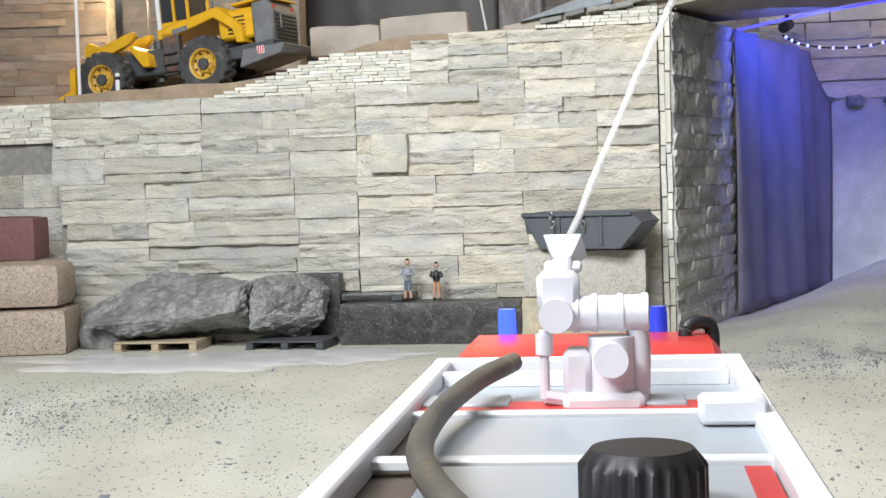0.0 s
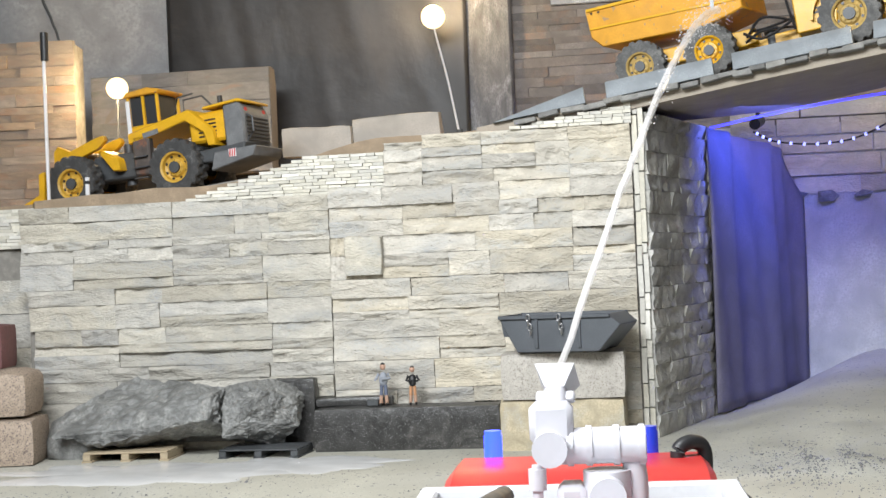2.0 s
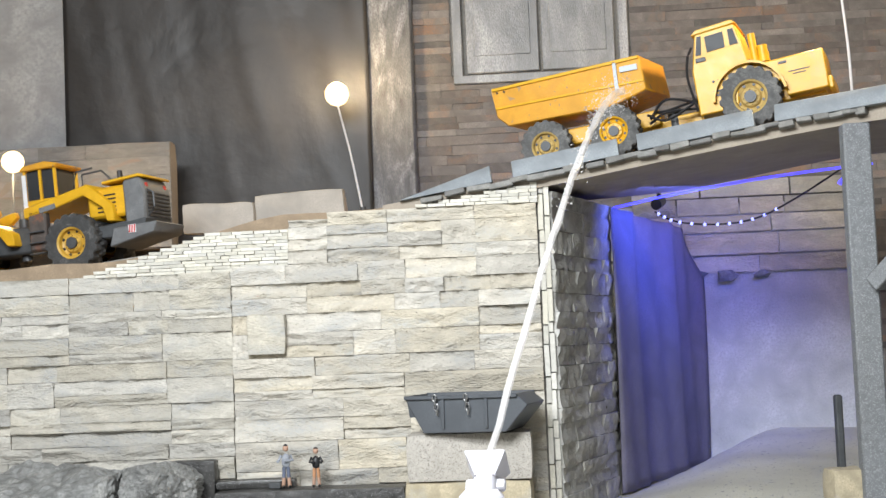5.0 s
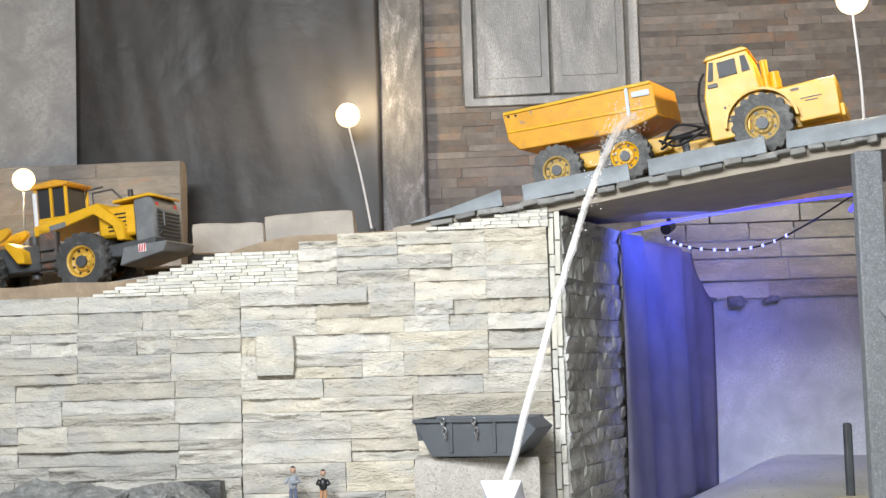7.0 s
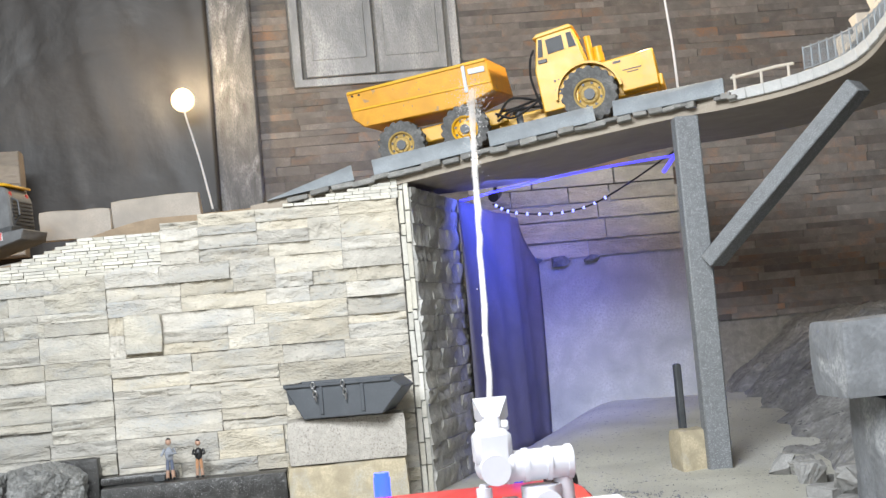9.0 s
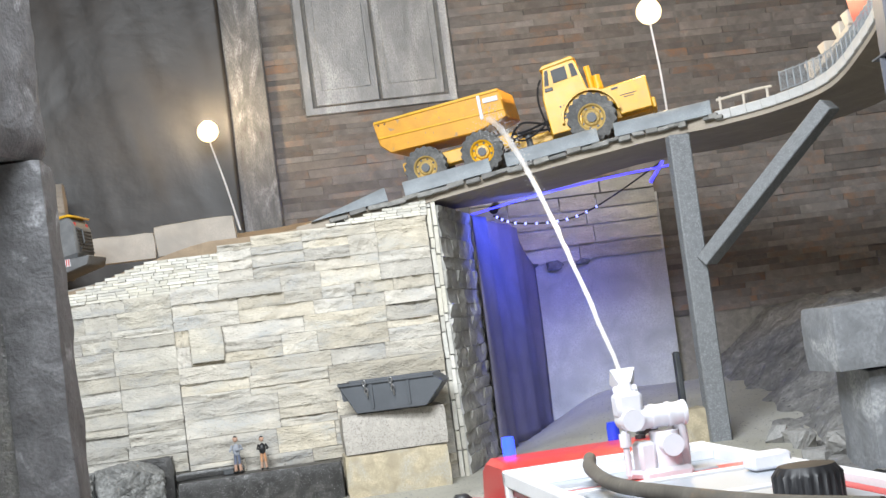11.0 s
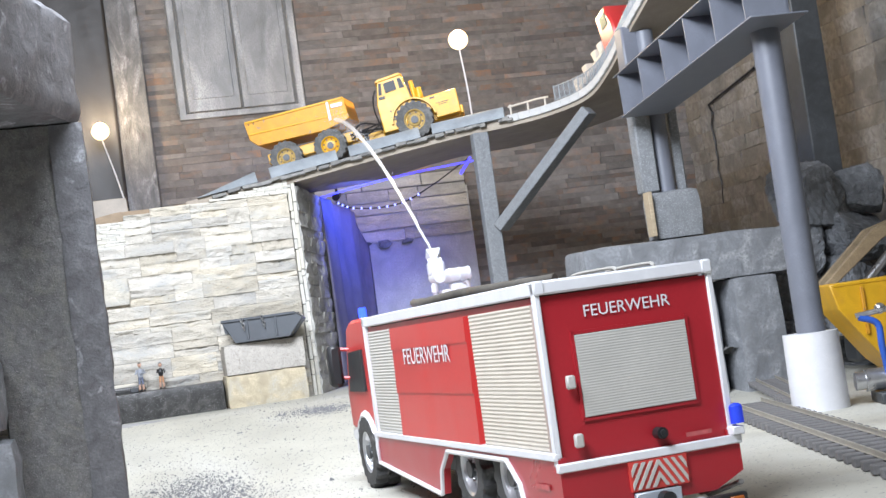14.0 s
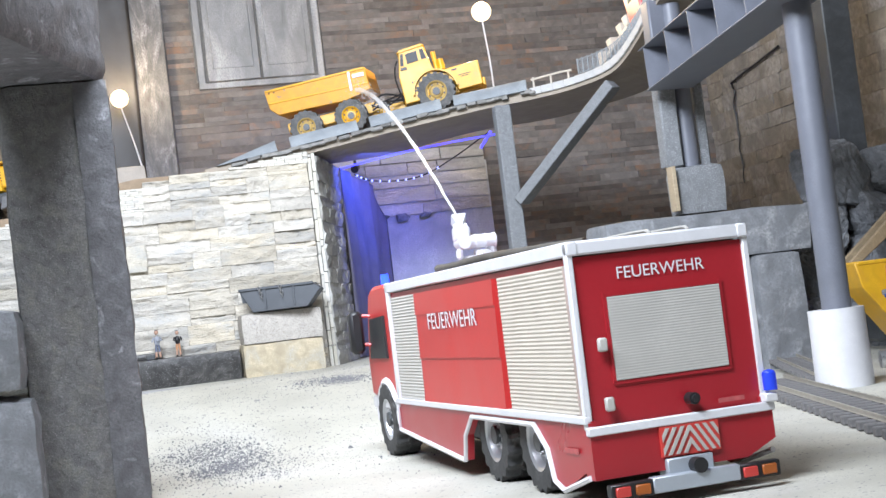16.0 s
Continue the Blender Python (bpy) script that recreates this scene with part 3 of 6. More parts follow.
# ---- lamps ----
def street_lamp(foot, head, label, power):
    d = Vector(head) - Vector(foot)
    st = thing("street_lamp", label, "street lamp", pose(*foot), group="street lamps")
    bm = bmesh.new()
    tube(bm, curve_pts([(0, 0, 0), d * 0.5 + Vector((0.004, 0, 0)), d * 0.9, d], 5), 0.0038, 8, 0.0028)
    part("pole", bm, WHITE, st)
    bm = bmesh.new()
    cyl(bm, 0.010, 0.02, (0, 0, 0.01))
    part("foot", bm, DARK_METAL, st)
    bm = bmesh.new()
    ball(bm, 0.040, d + Vector((0, 0, 0.025)), sub=3)
    part("globe", bm, BULB, st, "glowing warm globe")
    ob = lamp("street_lamp_light", "POINT", pose(*(Vector(head) + Vector((0, -0.02, 0.085)))), power, (1.0, 0.74, 0.42), 0.03)
    return st


street_lamp((-0.60, 1.02, 0.93), (-0.68, 1.07, 1.31), "thin white street lamp with a warm globe on the bank", 8)
street_lamp((0.772, 0.06, 1.0), (0.757, 0.06, 1.37), "thin white street lamp with a warm globe on the ramp", 23)


# guard fence and low frame on the bend of the ramp
def guard_fence():
    gf = thing("guard_fence", "pale wire guard fence along the ramp bend", "fence")
    pts = [p + Vector((0.015, 0, 0.015)) for p in EC if -1.15 < p.y < -0.35]
    for z in (0.004, 0.055):
        bm = bmesh.new()
        tube(bm, [p + Vector((0, 0, z)) for p in pts], 0.0018, 6)
        part("rail", bm, RAIL_GREY, gf)
    for i, p in enumerate(pts):
        bm = bmesh.new()
        cyl(bm, 0.002, 0.06, p + Vector((0, 0, 0.03)), seg=6)
        part("post", bm, RAIL_GREY, gf)
        if i + 1 < len(pts):
            bm = bmesh.new()
            for k in range(1, 8):
                cyl(bm, 0.0006, 0.052, p.lerp(pts[i + 1], k / 8) + Vector((0, 0, 0.03)), seg=4)
            tagged(part("wire_mesh", bm, RAIL_GREY, gf), kind="stuff")


guard_fence()
lf = thing("low_frame", "low beige tubular frame on the ramp edge", "railing", Matrix.Translation((0.893, -0.30, 1.012)) @ Matrix.Rotation(-0.6, 4, "Z"))
for x in (-0.07, 0.0, 0.07):
    bm = bmesh.new()
    cyl(bm, 0.004, 0.045, (x, 0, 0.022), seg=8)
    part("post", bm, SHUTTER, lf)
bm = bmesh.new()
tube(bm, [(-0.08, 0, 0.036), (0.04, 0, 0.046), (0.085, 0, 0.046)], 0.004, 8)
part("rail", bm, SHUTTER, lf)


# ---- wheels ----
def tyre_mesh(bm, r, w, rim=0.58, lugs=18, lug_h=0.075):
    """A lugged tyre round the y axis, one closed skin with raised tread blocks on either half."""
    prof = [(rim, -0.46), (0.78, -0.5), (0.92, -0.47), (0.945, -0.40), (0.945, -0.06), (0.945, 0.06), (0.945, 0.40), (0.92, 0.47), (0.78, 0.5), (rim, 0.46)]
    seg = lugs * 4
    rings = []
    for i in range(seg):
        q = 2 * math.pi * i / seg
        ring = []
        for k, (a, b) in enumerate(prof):
            up = (k in (2, 3, 4) and i % 4 in (0, 1)) or (k in (5, 6, 7) and i % 4 in (2, 3))
            t = q + (0.9 * b if 2 < k < 7 else 0) * 2 * math.pi / lugs * 0.35
            c = a + (lug_h if up else 0)
            ring.append(bm.verts.new((r * c * math.cos(t), w * b, r * c * math.sin(t))))
        rings.append(ring)
    for i in range(seg):
        r0, r1 = rings[i], rings[(i + 1) % seg]
        for k in range(len(prof) - 1):
            bm.faces.new((r0[k], r0[k + 1], r1[k + 1], r1[k]))
        bm.faces.new((r0[-1], r0[0], r1[0], r1[-1]))
    bmesh.ops.recalc_face_normals(bm, faces=bm.faces)


def wheel(parent, at, r, w, rim_mat, side=-1, rim=0.58, rubber=None):
    hub = part("wheel", (lambda b: (cyl(b, r * 0.2, w * 0.9, (0, 0, 0), "y", 14), b)[1])(bmesh.new()), DARK_METAL, parent)
    hub.matrix_basis = pose(*at)
    bm = bmesh.new()
    tyre_mesh(bm, r, w, rim)
    part("tyre", bm, rubber or RUBBER, hub)
    bm = bmesh.new()
    seg = 24
    prof = [(rim + 0.01, 0.46), (rim - 0.06, 0.40), (rim - 0.10, 0.22), (0.36, 0.16), (0.30, 0.30), (0.20, 0.32), (0.0, 0.32)]
    rings = [[bm.verts.new((r * a * math.cos(q), side * w * b, r * a * math.sin(q))) for a, b in prof[:-1]] for q in (2 * math.pi * i / seg for i in range(seg))]
    mid = bm.verts.new((0, side * w * 0.32, 0))
    for i in range(seg):
        r0, r1 = rings[i], rings[(i + 1) % seg]
        for k in range(len(prof) - 2):
            bm.faces.new((r0[k], r0[k + 1], r1[k + 1], r1[k]))
        bm.faces.new((r0[-1], mid, r1[-1]))
    for i in range(8):
        a = 2 * math.pi * i / 8
        cyl(bm, r * 0.03, w * 0.1, (r * 0.25 * math.cos(a), side * w * 0.34, r * 0.25 * math.sin(a)), "y", 6)
    bmesh.ops.recalc_face_normals(bm, faces=bm.faces)
    part("rim", bm, rim_mat, hub)
    if rim_mat is not RIM_STEEL:
        bm = bmesh.new()
        for i in range(8):
            a = 2 * math.pi * (i + 0.5) / 8
            cyl(bm, r * 0.055, w * 0.03, (r * 0.42 * math.cos(a), side * w * 0.205, r * 0.42 * math.sin(a)), "y", 8)
        part("rim_holes", bm, BLACK, hub)
    return hub


def writing(text, parent, m, size, material, name="lettering"):
    cu = bpy.data.curves.new(name, "FONT")
    cu.body, cu.size, cu.align_x, cu.align_y, cu.extrude = text, size, "CENTER", "CENTER", 0.0001
    tmp = bpy.data.objects.new(name, cu)
    me = bpy.data.meshes.new_from_object(tmp)
    bpy.data.objects.remove(tmp)
    me.materials.append(material)
    ob = new(name, me)
    ob.parent = parent
    ob.matrix_basis = m
    return ob


# ---- fire engine ----
TW, TL, TH, TB = 0.18, 0.6963, 0.268, 0.100
GZ = 0.030
TRUCK = pose(-0.020, -3.3623, LOW - 1.679 * GZ, 0, 0, 2.48) @ Matrix.Scale(1.679, 4)


def fire_engine():
    ft = thing("fire_engine", "red model fire engine with white trim and roof water cannon", "fire truck", TRUCK)
    h = TW / 2
    bm = bmesh.new()
    box(bm, (TW - 0.012, TL - 0.008, TH - TB - 0.012), (0, TL / 2, (TH + TB) / 2 - 0.006))
    body = part("body", bm, RED, ft, smooth=False)
    # side panels: front shutter, red lockers, rear shutter, on both sides
    zlo, zhi = TB + 0.014, TH - 0.018
    for sx in (-1, 1):
        y0, y1 = 0.221, 0.543
        n = 5
        for k in range(n):
            bm = bmesh.new()
            za, zb = zlo + (zhi - zlo) * k / n, zlo + (zhi - zlo) * (k + 1) / n
            prism(bm, [(0, za), (0.0072 if k % 2 else 0.0080, za), (0.0066 if k % 2 else 0.0070, zb), (0.0, zb)], y1 - y0,
                  Matrix.Translation((sx * (h - 0.0065), (y0 + y1) / 2, 0)) @ Matrix.Diagonal((sx, 1, 1, 1)))
            part("locker_panel", bm, RED_BRIGHT, ft)
        for ya, yb, mm in ((0.555, TL - 0.020, SHUTTER_GREY), (0.020, 0.211, SHUTTER)):
            bm = bmesh.new()
            corrugated(bm, yb - ya, zhi - zlo, 34, Matrix.Translation((sx * (h - 0.0025), (ya + yb) / 2, (zlo + zhi) / 2)) @ Matrix.Rotation(sx * math.pi / 2, 4, "Z"))
            part("roller_shutter", bm, mm, ft, "ivory ribbed roller shutter")
        for y, w in ((0.005, 0.009), (TL - 0.006, 0.009)):
            bm = bmesh.new()
            box(bm, (0.006, w, TH - TB - 0.004), (sx * (h - 0.003), y, (TH + TB) / 2), bevel=0.001)
            part("corner_trim", bm, WHITE, ft)
        # roof edge
        bm = bmesh.new()
        box(bm, (0.011, TL + 0.004, 0.013), (sx * (h - 0.0055), TL / 2, TH - 0.004), bevel=0.0015)
        part("roof_rail", bm, WHITE, ft)
        # lower side skirt with wheel arches
        bm = bmesh.new()
        out = [(0.0, TB + 0.010), (TL, TB + 0.010), (TL - 0.004, TB - 0.028), (0.400, TB - 0.050)]
        for i in range(9):
            a = math.pi * i / 8
            out.append((0.247 + 0.148 * math.cos(a) * (1.0 if abs(math.cos(a)) < 0.8 else 0.98), TB - 0.050 + 0.052 * min(1, math.sin(a) * 1.5)))
        out += [(0.075, TB - 0.056), (0.0, TB - 0.030)]
        prism(bm, out, 0.008, Matrix.Translation((sx * (h - 0.005), 0, 0)) @ Matrix.Rotation(math.pi / 2, 4, "Z"))
        part("skirt", bm, RED, ft, smooth=False)
        bm = bmesh.new()
        box(bm, (0.007, TL, 0.007), (sx * (h - 0.001), TL / 2, TB + 0.011), bevel=0.001)
        pts = [(sx * (h + 0.0005), TL - 0.003, TB + 0.008), (sx * (h + 0.0005), TL - 0.006, TB - 0.028), (sx * (h + 0.0005), 0.400, TB - 0.050)]
        for i in range(9):
            a = math.pi * i / 8
            pts.append((sx * (h + 0.0005), 0.247 + 0.148 * math.cos(a), TB - 0.050 + 0.052 * min(1, math.sin(a) * 1.5)))
        pts += [(sx * (h + 0.0005), 0.075, TB - 0.057), (sx * (h + 0.0005), 0.005, TB - 0.040)]
        tube(bm, pts, 0.0028, 6)
        part("white_piping", bm, WHITE, ft)
    # front and rear roof edges
    bm = bmesh.new()
    box(bm, (TW, 0.010, 0.014), (0, TL - 0.003, TH - 0.004), bevel=0.0015)
    part("front_roof_rail", bm, WHITE, ft)
    bm = bmesh.new()
    box(bm, (TW, 0.010, 0.013), (0, 0.004, TH - 0.004), bevel=0.002)
    part("rear_roof_rail", bm, WHITE, ft)
    # rear face: shutter, latches, camera, chevron board, bumper
    bm = bmesh.new()
    corrugated(bm, 0.111, 0.075, 30, Matrix.Translation((0.0, 0.0015, 0.180)), 0.00035)
    part("rear_shutter", bm, SHUTTER_GREY, ft, "grey ribbed rear roller shutter")
    bm = bmesh.new()
    for z0, z1, x0, x1 in ((0.139, 0.142, -0.058, 0.058), (0.218, 0.221, -0.058, 0.058)):
        box(bm, (x1 - x0, 0.0020, z1 - z0), ((x0 + x1) / 2, 0.0032, (z0 + z1) / 2))
    for x in (-0.0575, 0.0575):
        box(bm, (0.003, 0.0020, 0.082), (x, 0.0032, 0.181))
    part("shutter_frame", bm, RED, ft)
    for z in (0.176, 0.123):
        bm = bmesh.new()
        box(bm, (0.0088, 0.006, 0.0125), (-0.067, -0.002, z), bevel=0.0015)
        part("latch", bm, SHUTTER_GREY, ft, "ivory square latch")
    bm = bmesh.new()
    cyl(bm, 0.0055, 0.012, (0.012, -0.004, 0.118), "y", 16)
    cyl(bm, 0.0035, 0.004, (0.012, -0.011, 0.118), "y", 12)
    part("rear_camera", bm, BLACK, ft)
    bm = bmesh.new()
    box(bm, (TW + 0.004, 0.008, 0.008), (0, -0.003, 0.101), bevel=0.001)
    part("rear_ledge", bm, WHITE, ft)
    bm = bmesh.new()
    prism(bm, [(-h, 0.058), (h - 0.03, 0.058), (h, 0.072), (h, 0.098), (-h, 0.098)], 0.02, Matrix.Translation((0, 0.006, 0)))
    part("rear_apron", bm, RED, ft, smooth=False)
    bm = bmesh.new()
    box(bm, (0.058, 0.003, 0.027), (0.004, -0.0055, 0.083))
    board = part("chevron_board", bm, SIGN_RED, ft, smooth=False)
    z0, z1, lean, wide = 0.0710, 0.0950, 0.015, 0.0036
    for s in (-1, 1):
        for i in range(6):
            lo = -0.010 + 0.0075 * i
            pts = [(lo + lean, z0), (lo + lean + wide, z0), (lo + wide, z1), (lo, z1)]
            cut = []
            for (xa, za), (xb, zb) in zip(pts, pts[1:] + pts[:1]):
                if 0 <= xa <= 0.0275:
                    cut.append((xa, za))
                for edge in (0.0, 0.0275):
                    if (xa - edge) * (xb - edge) < 0:
                        k = (edge - xa) / (xb - xa)
                        cut.append((edge, za + k * (zb - za)))
            if len(cut) > 2:
                mx, mz = sum(c[0] for c in cut) / len(cut), sum(c[1] for c in cut) / len(cut)
                cut.sort(key=lambda c: math.atan2(c[1] - mz, c[0] - mx))
                bm = bmesh.new()
                prism(bm, [(0.004 + s * c[0], c[1]) for c in cut], 0.001, Matrix.Translation((0, -0.0078, 0)))
                part("stripe", bm, SHUTTER_GREY, board, smooth=False)
    bm = bmesh.new()
    box(bm, (0.085, 0.012, 0.014), (0.0, -0.014, 0.048), bevel=0.001)
    box(bm, (0.045, 0.02, 0.02), (0.0, 0.0, 0.058), bevel=0.001)
    part("bumper", bm, ALU, ft)
    bm = bmesh.new()
    cyl(bm, 0.007, 0.012, (0.004, -0.016, 0.060), "y", 14)
    part("tow_hitch", bm, BLACK, ft)
    for x in (-0.062, 0.062):
        bm = bmesh.new()
        box(bm, (0.042, 0.010, 0.014), (x, -0.014, 0.047), bevel=0.001)
        tl = part("tail_light", bm, BLACK, ft)
        for j, c in enumerate((SIGN_RED, SIGN_AMBER)):
            bm = bmesh.new()
            box(bm, (0.014, 0.003, 0.009), (x - 0.010 + j * 0.019, -0.0205, 0.047), bevel=0.0008)
            part("lens", bm, c, tl)
    for x, z, m_, nm in ((h - 0.006, 0.125, BLUE_LENS, "rear_beacon"),):
        bm = bmesh.new()
        cyl(bm, 0.0064, 0.015, (x + 0.006, -0.006, z - 0.002))
        ball(bm, 0.0064, (x + 0.006, -0.006, z + 0.0055), (1, 1, 0.6))
        part(nm, bm, m_, ft, "blue rear beacon")
        bm = bmesh.new()
        box(bm, (0.012, 0.014, 0.008), (x + 0.004, -0.004, z - 0.016), bevel=0.001)
        part("beacon_bracket", bm, WHITE, ft)
    writing("FEUERWEHR", ft, Matrix.Translation((0.0, 0.0028, 0.2375)) @ Matrix.Rotation(math.pi / 2, 4, "X"), 0.0155, WHITE)
    for sx in (-1, 1):
        writing("FEUERWEHR", ft, Matrix.Translation((sx * (h + 0.0019), 0.386, 0.212)) @ Matrix.Rotation(sx * math.pi / 2, 4, "Z") @ Matrix.Rotation(math.pi / 2, 4, "X") @ Matrix.Diagonal((1.3, 1, 1, 1)), 0.0275, WHITE)
    # small unreadable marks
    bm = bmesh.new()
    box(bm, (0.026, 0.0006, 0.004), (0.052, -0.0012, 0.112))
    part("mark_bar", bm, FADED, ft)
    bm = bmesh.new()
    box(bm, (0.0006, 0.034, 0.005), (-h + 0.0005 - 0.001, 0.045, 0.082))
    part("mark_bar", bm, FADED, ft)
    # roof well
    bm = bmesh.new()
    box(bm, (TW - 0.02, TL - 0.02, 0.004), (0, TL / 2, TH - 0.012))
    part("roof_floor", bm, BROWN_BOARD, ft, "brown felt roof deck")
    for y0, y1, w in ((0.290, 0.415, 0.125), (0.432, 0.525, 0.145)):
        bm = bmesh.new()
        box(bm, (w, y1 - y0, 0.004), (0.008, (y0 + y1) / 2, TH - 0.006), bevel=0.001)
        part("roof_plate", bm, ALU, ft, "brushed aluminium roof plate")
    bm = bmesh.new()
    box(bm, (TW - 0.02, 0.010, 0.005), (0, 0.424, TH - 0.005), bevel=0.001)
    part("roof_strip", bm, WHITE, ft)
    bm = bmesh.new()
    box(bm, (TW - 0.02, 0.008, 0.006), (0, 0.533, TH - 0.005), bevel=0.001)
    part("roof_strip", bm, WHITE, ft)
    bm = bmesh.new()
    box(bm, (TW - 0.02, 0.135, 0.004), (0, 0.610, TH - 0.009), bevel=0.001)
    part("roof_front_panel", bm, ALU, ft, "grey roof panel under the water cannon")
    for x in (-0.058, 0.030):
        bm = bmesh.new()
        box(bm, (0.045, 0.030, 0.004), (x, 0.575, TH - 0.005), bevel=0.001)
        part("roof_tray", bm, ALU, ft)
    bm = bmesh.new()
    box(bm, (TW - 0.02, 0.040, 0.005), (0, 0.558, TH - 0.007), bevel=0.001)
    part("roof_red_strip", bm, RED_BRIGHT, ft)
    bm = bmesh.new()
    box(bm, (0.010, 0.40, 0.005), (h - 0.018, 0.21, TH - 0.006))
    part("roof_red_strip", bm, RED_BRIGHT, ft)
    bm = bmesh.new()
    box(bm, (TW - 0.022, 0.006, 0.009), (0, TL - 0.050, TH - 0.003), bevel=0.001)
    part("roof_cross_bar", bm, WHITE, ft)
    bm = bmesh.new()
    box(bm, (0.030, 0.022, 0.012), (0.070, 0.505, TH + 0.003), bevel=0.002)
    part("roof_box", bm, WHITE_PLASTIC, ft, "small white box on the roof")
    # filler cap
    bm = bmesh.new()
    rings = []
    for q_, (rr, zz) in enumerate(((0.0215, -0.004), (0.0215, 0.013), (0.0195, 0.0155), (0.017, 0.0185), (0.0, 0.0185))):
        rings.append([bm.verts.new((0.028 + (rr - (0.0014 if i % 4 < 2 and q_ < 2 else 0)) * math.cos(2 * math.pi * i / 96) if rr else 0.028, 0.335 + ((rr - (0.0014 if i % 4 < 2 and q_ < 2 else 0)) * math.sin(2 * math.pi * i / 96) if rr else 0), TH + zz)) for i in range(96 if rr else 1)])
    for r0, r1 in zip(rings[:-1], rings[1:-1]):
        for i in range(96):
            bm.faces.new((r0[i], r0[(i + 1) % 96], r1[(i + 1) % 96], r1[i]))
    bm.faces.new(rings[3])
    bmesh.ops.delete(bm, geom=rings[4], context="VERTS")
    bm.faces.new(rings[0][::-1])
    part("filler_cap", bm, BLACK, ft, "black ribbed filler cap")
    # suction hose over the roof
    bm = bmesh.new()
    tube(bm, curve_pts([(-0.036, 0.605, TH + 0.012), (-0.050, 0.55, TH + 0.010), (-0.058, 0.46, TH + 0.008), (-0.050, 0.36, TH + 0.010), (-0.022, 0.27, TH + 0.009), (0.012, 0.205, TH + 0.009)], 8), 0.0052, 12)
    part("suction_hose", bm, HOSE, ft, "bent black rubber hose")
    bm = bmesh.new()
    for x in (0.02, 0.06):
        tube(bm, curve_pts([(x, 0.06, TH), (x, 0.062, TH + 0.006), (x, 0.08, TH + 0.008), (x, 0.17, TH + 0.008), (x, 0.18, TH)], 4), 0.0020, 6)
    part("roof_ladder", bm, SHUTTER_GREY, ft)
    # water cannon
    bm = bmesh.new()
    box(bm, (0.040, 0.030, 0.012), (0, 0, 0.006), bevel=0.003)
    cyl(bm, 0.0115, 0.034, (0.004, 0, 0.022), seg=20)
    box(bm, (0.014, 0.022, 0.026), (-0.013, 0.002, 0.020), bevel=0.003)
    mon = part("water_cannon", bm, WHITE_PLASTIC, ft, "white plastic water cannon")
    mon.matrix_basis = pose(0.012, 0.570, TH - 0.010)
    bm = bmesh.new()
    cyl(bm, 0.0085, 0.020, (0.004, -0.010, 0.029), "y", 18)
    part("slew_motor", bm, WHITE_PLASTIC, mon)
    bm = bmesh.new()
    tube(bm, curve_pts([(0.017, 0.002, 0.004), (0.018, 0.002, 0.030), (0.0165, 0.002, 0.045)], 4), 0.0055, 12)
    part("riser", bm, WHITE_PLASTIC, mon)
    bm = bmesh.new()
    cyl(bm, 0.0088, 0.044, (0.001, 0, 0.0506), "x", 20)
    for x in (-0.013, -0.004, 0.009, 0.021):
        cyl(bm, 0.0097, 0.003, (x, 0, 0.0506), "x", 20)
    part("elbow", bm, WHITE_PLASTIC, mon)
    bm = bmesh.new()
    cyl(bm, 0.0085, 0.024, (-0.0225, -0.002, 0.0506), "y", 20)
    box(bm, (0.021, 0.018, 0.020), (-0.0215, 0.001, 0.062), bevel=0.003)
    part("joint", bm, WHITE_PLASTIC, mon)
    bm = bmesh.new()
    q = NOZZLE.to_track_quat("Z", "Y").to_matrix().to_4x4()
    base = Vector((-0.0205, 0.002, 0.064))
    cyl(bm, 0.0058, 0.016, base + NOZZLE * 0.008, rot=q)
    box(bm, (0.019, 0.004, 0.006), base + NOZZLE * 0.012, q, bevel=0.001)
    part("barrel", bm, WHITE_PLASTIC, mon)
    bm = bmesh.new()
    g = bmesh.ops.create_cone(bm, cap_ends=False, segments=4, radius1=0.0068, radius2=0.0138, depth=0.010)
    bmesh.ops.transform(bm, matrix=Matrix.Translation(base + NOZZLE * 0.020) @ q @ Matrix.Rotation(math.pi / 4, 4, "Z"), verts=g["verts"])
    bmesh.ops.solidify(bm, geom=bm.faces[:], thickness=0.0012)
    part("nozzle_cup", bm, WHITE_PLASTIC, mon, smooth=False)
    bm = bmesh.new()
    cyl(bm, 0.0026, 0.034, (-0.029, -0.006, 0.026), seg=10)
    cyl(bm, 0.0045, 0.010, (-0.029, -0.006, 0.036), seg=10)
    tube(bm, [(-0.029, -0.006, 0.010), (-0.018, -0.004, 0.008)], 0.004, 8)
    part("piston", bm, WHITE_PLASTIC, mon)
    # cab
    bm = bmesh.new()
    out = [(TL, 0.112), (TL + 0.184, 0.112), (TL + 0.188, 0.165), (TL + 0.163, 0.230), (TL + 0.147, TH - 0.006), (TL + 0.125, TH + 0.003), (TL + 0.05, TH + 0.004), (TL + 0.015, TH - 0.002), (TL, TH - 0.01)]
    prism(bm, out, TW - 0.018, Matrix.Rotation(math.pi / 2, 4, "Z"), bevel=0.005)
    cab = part("cab", bm, RED_BRIGHT, ft, "bright red cab")
    for sx in (-1, 1):
        bm = bmesh.new()
        prism(bm, [(TL + 0.056, 0.168), (TL + 0.156, 0.168), (TL + 0.138, 0.225), (TL + 0.056, 0.228)], 0.004,
              Matrix.Translation((sx * (h - 0.0075), 0, 0)) @ Matrix.Rotation(math.pi / 2, 4, "Z"))
        part("side_window", bm, GLASS_DARK, cab)
    bm = bmesh.new()
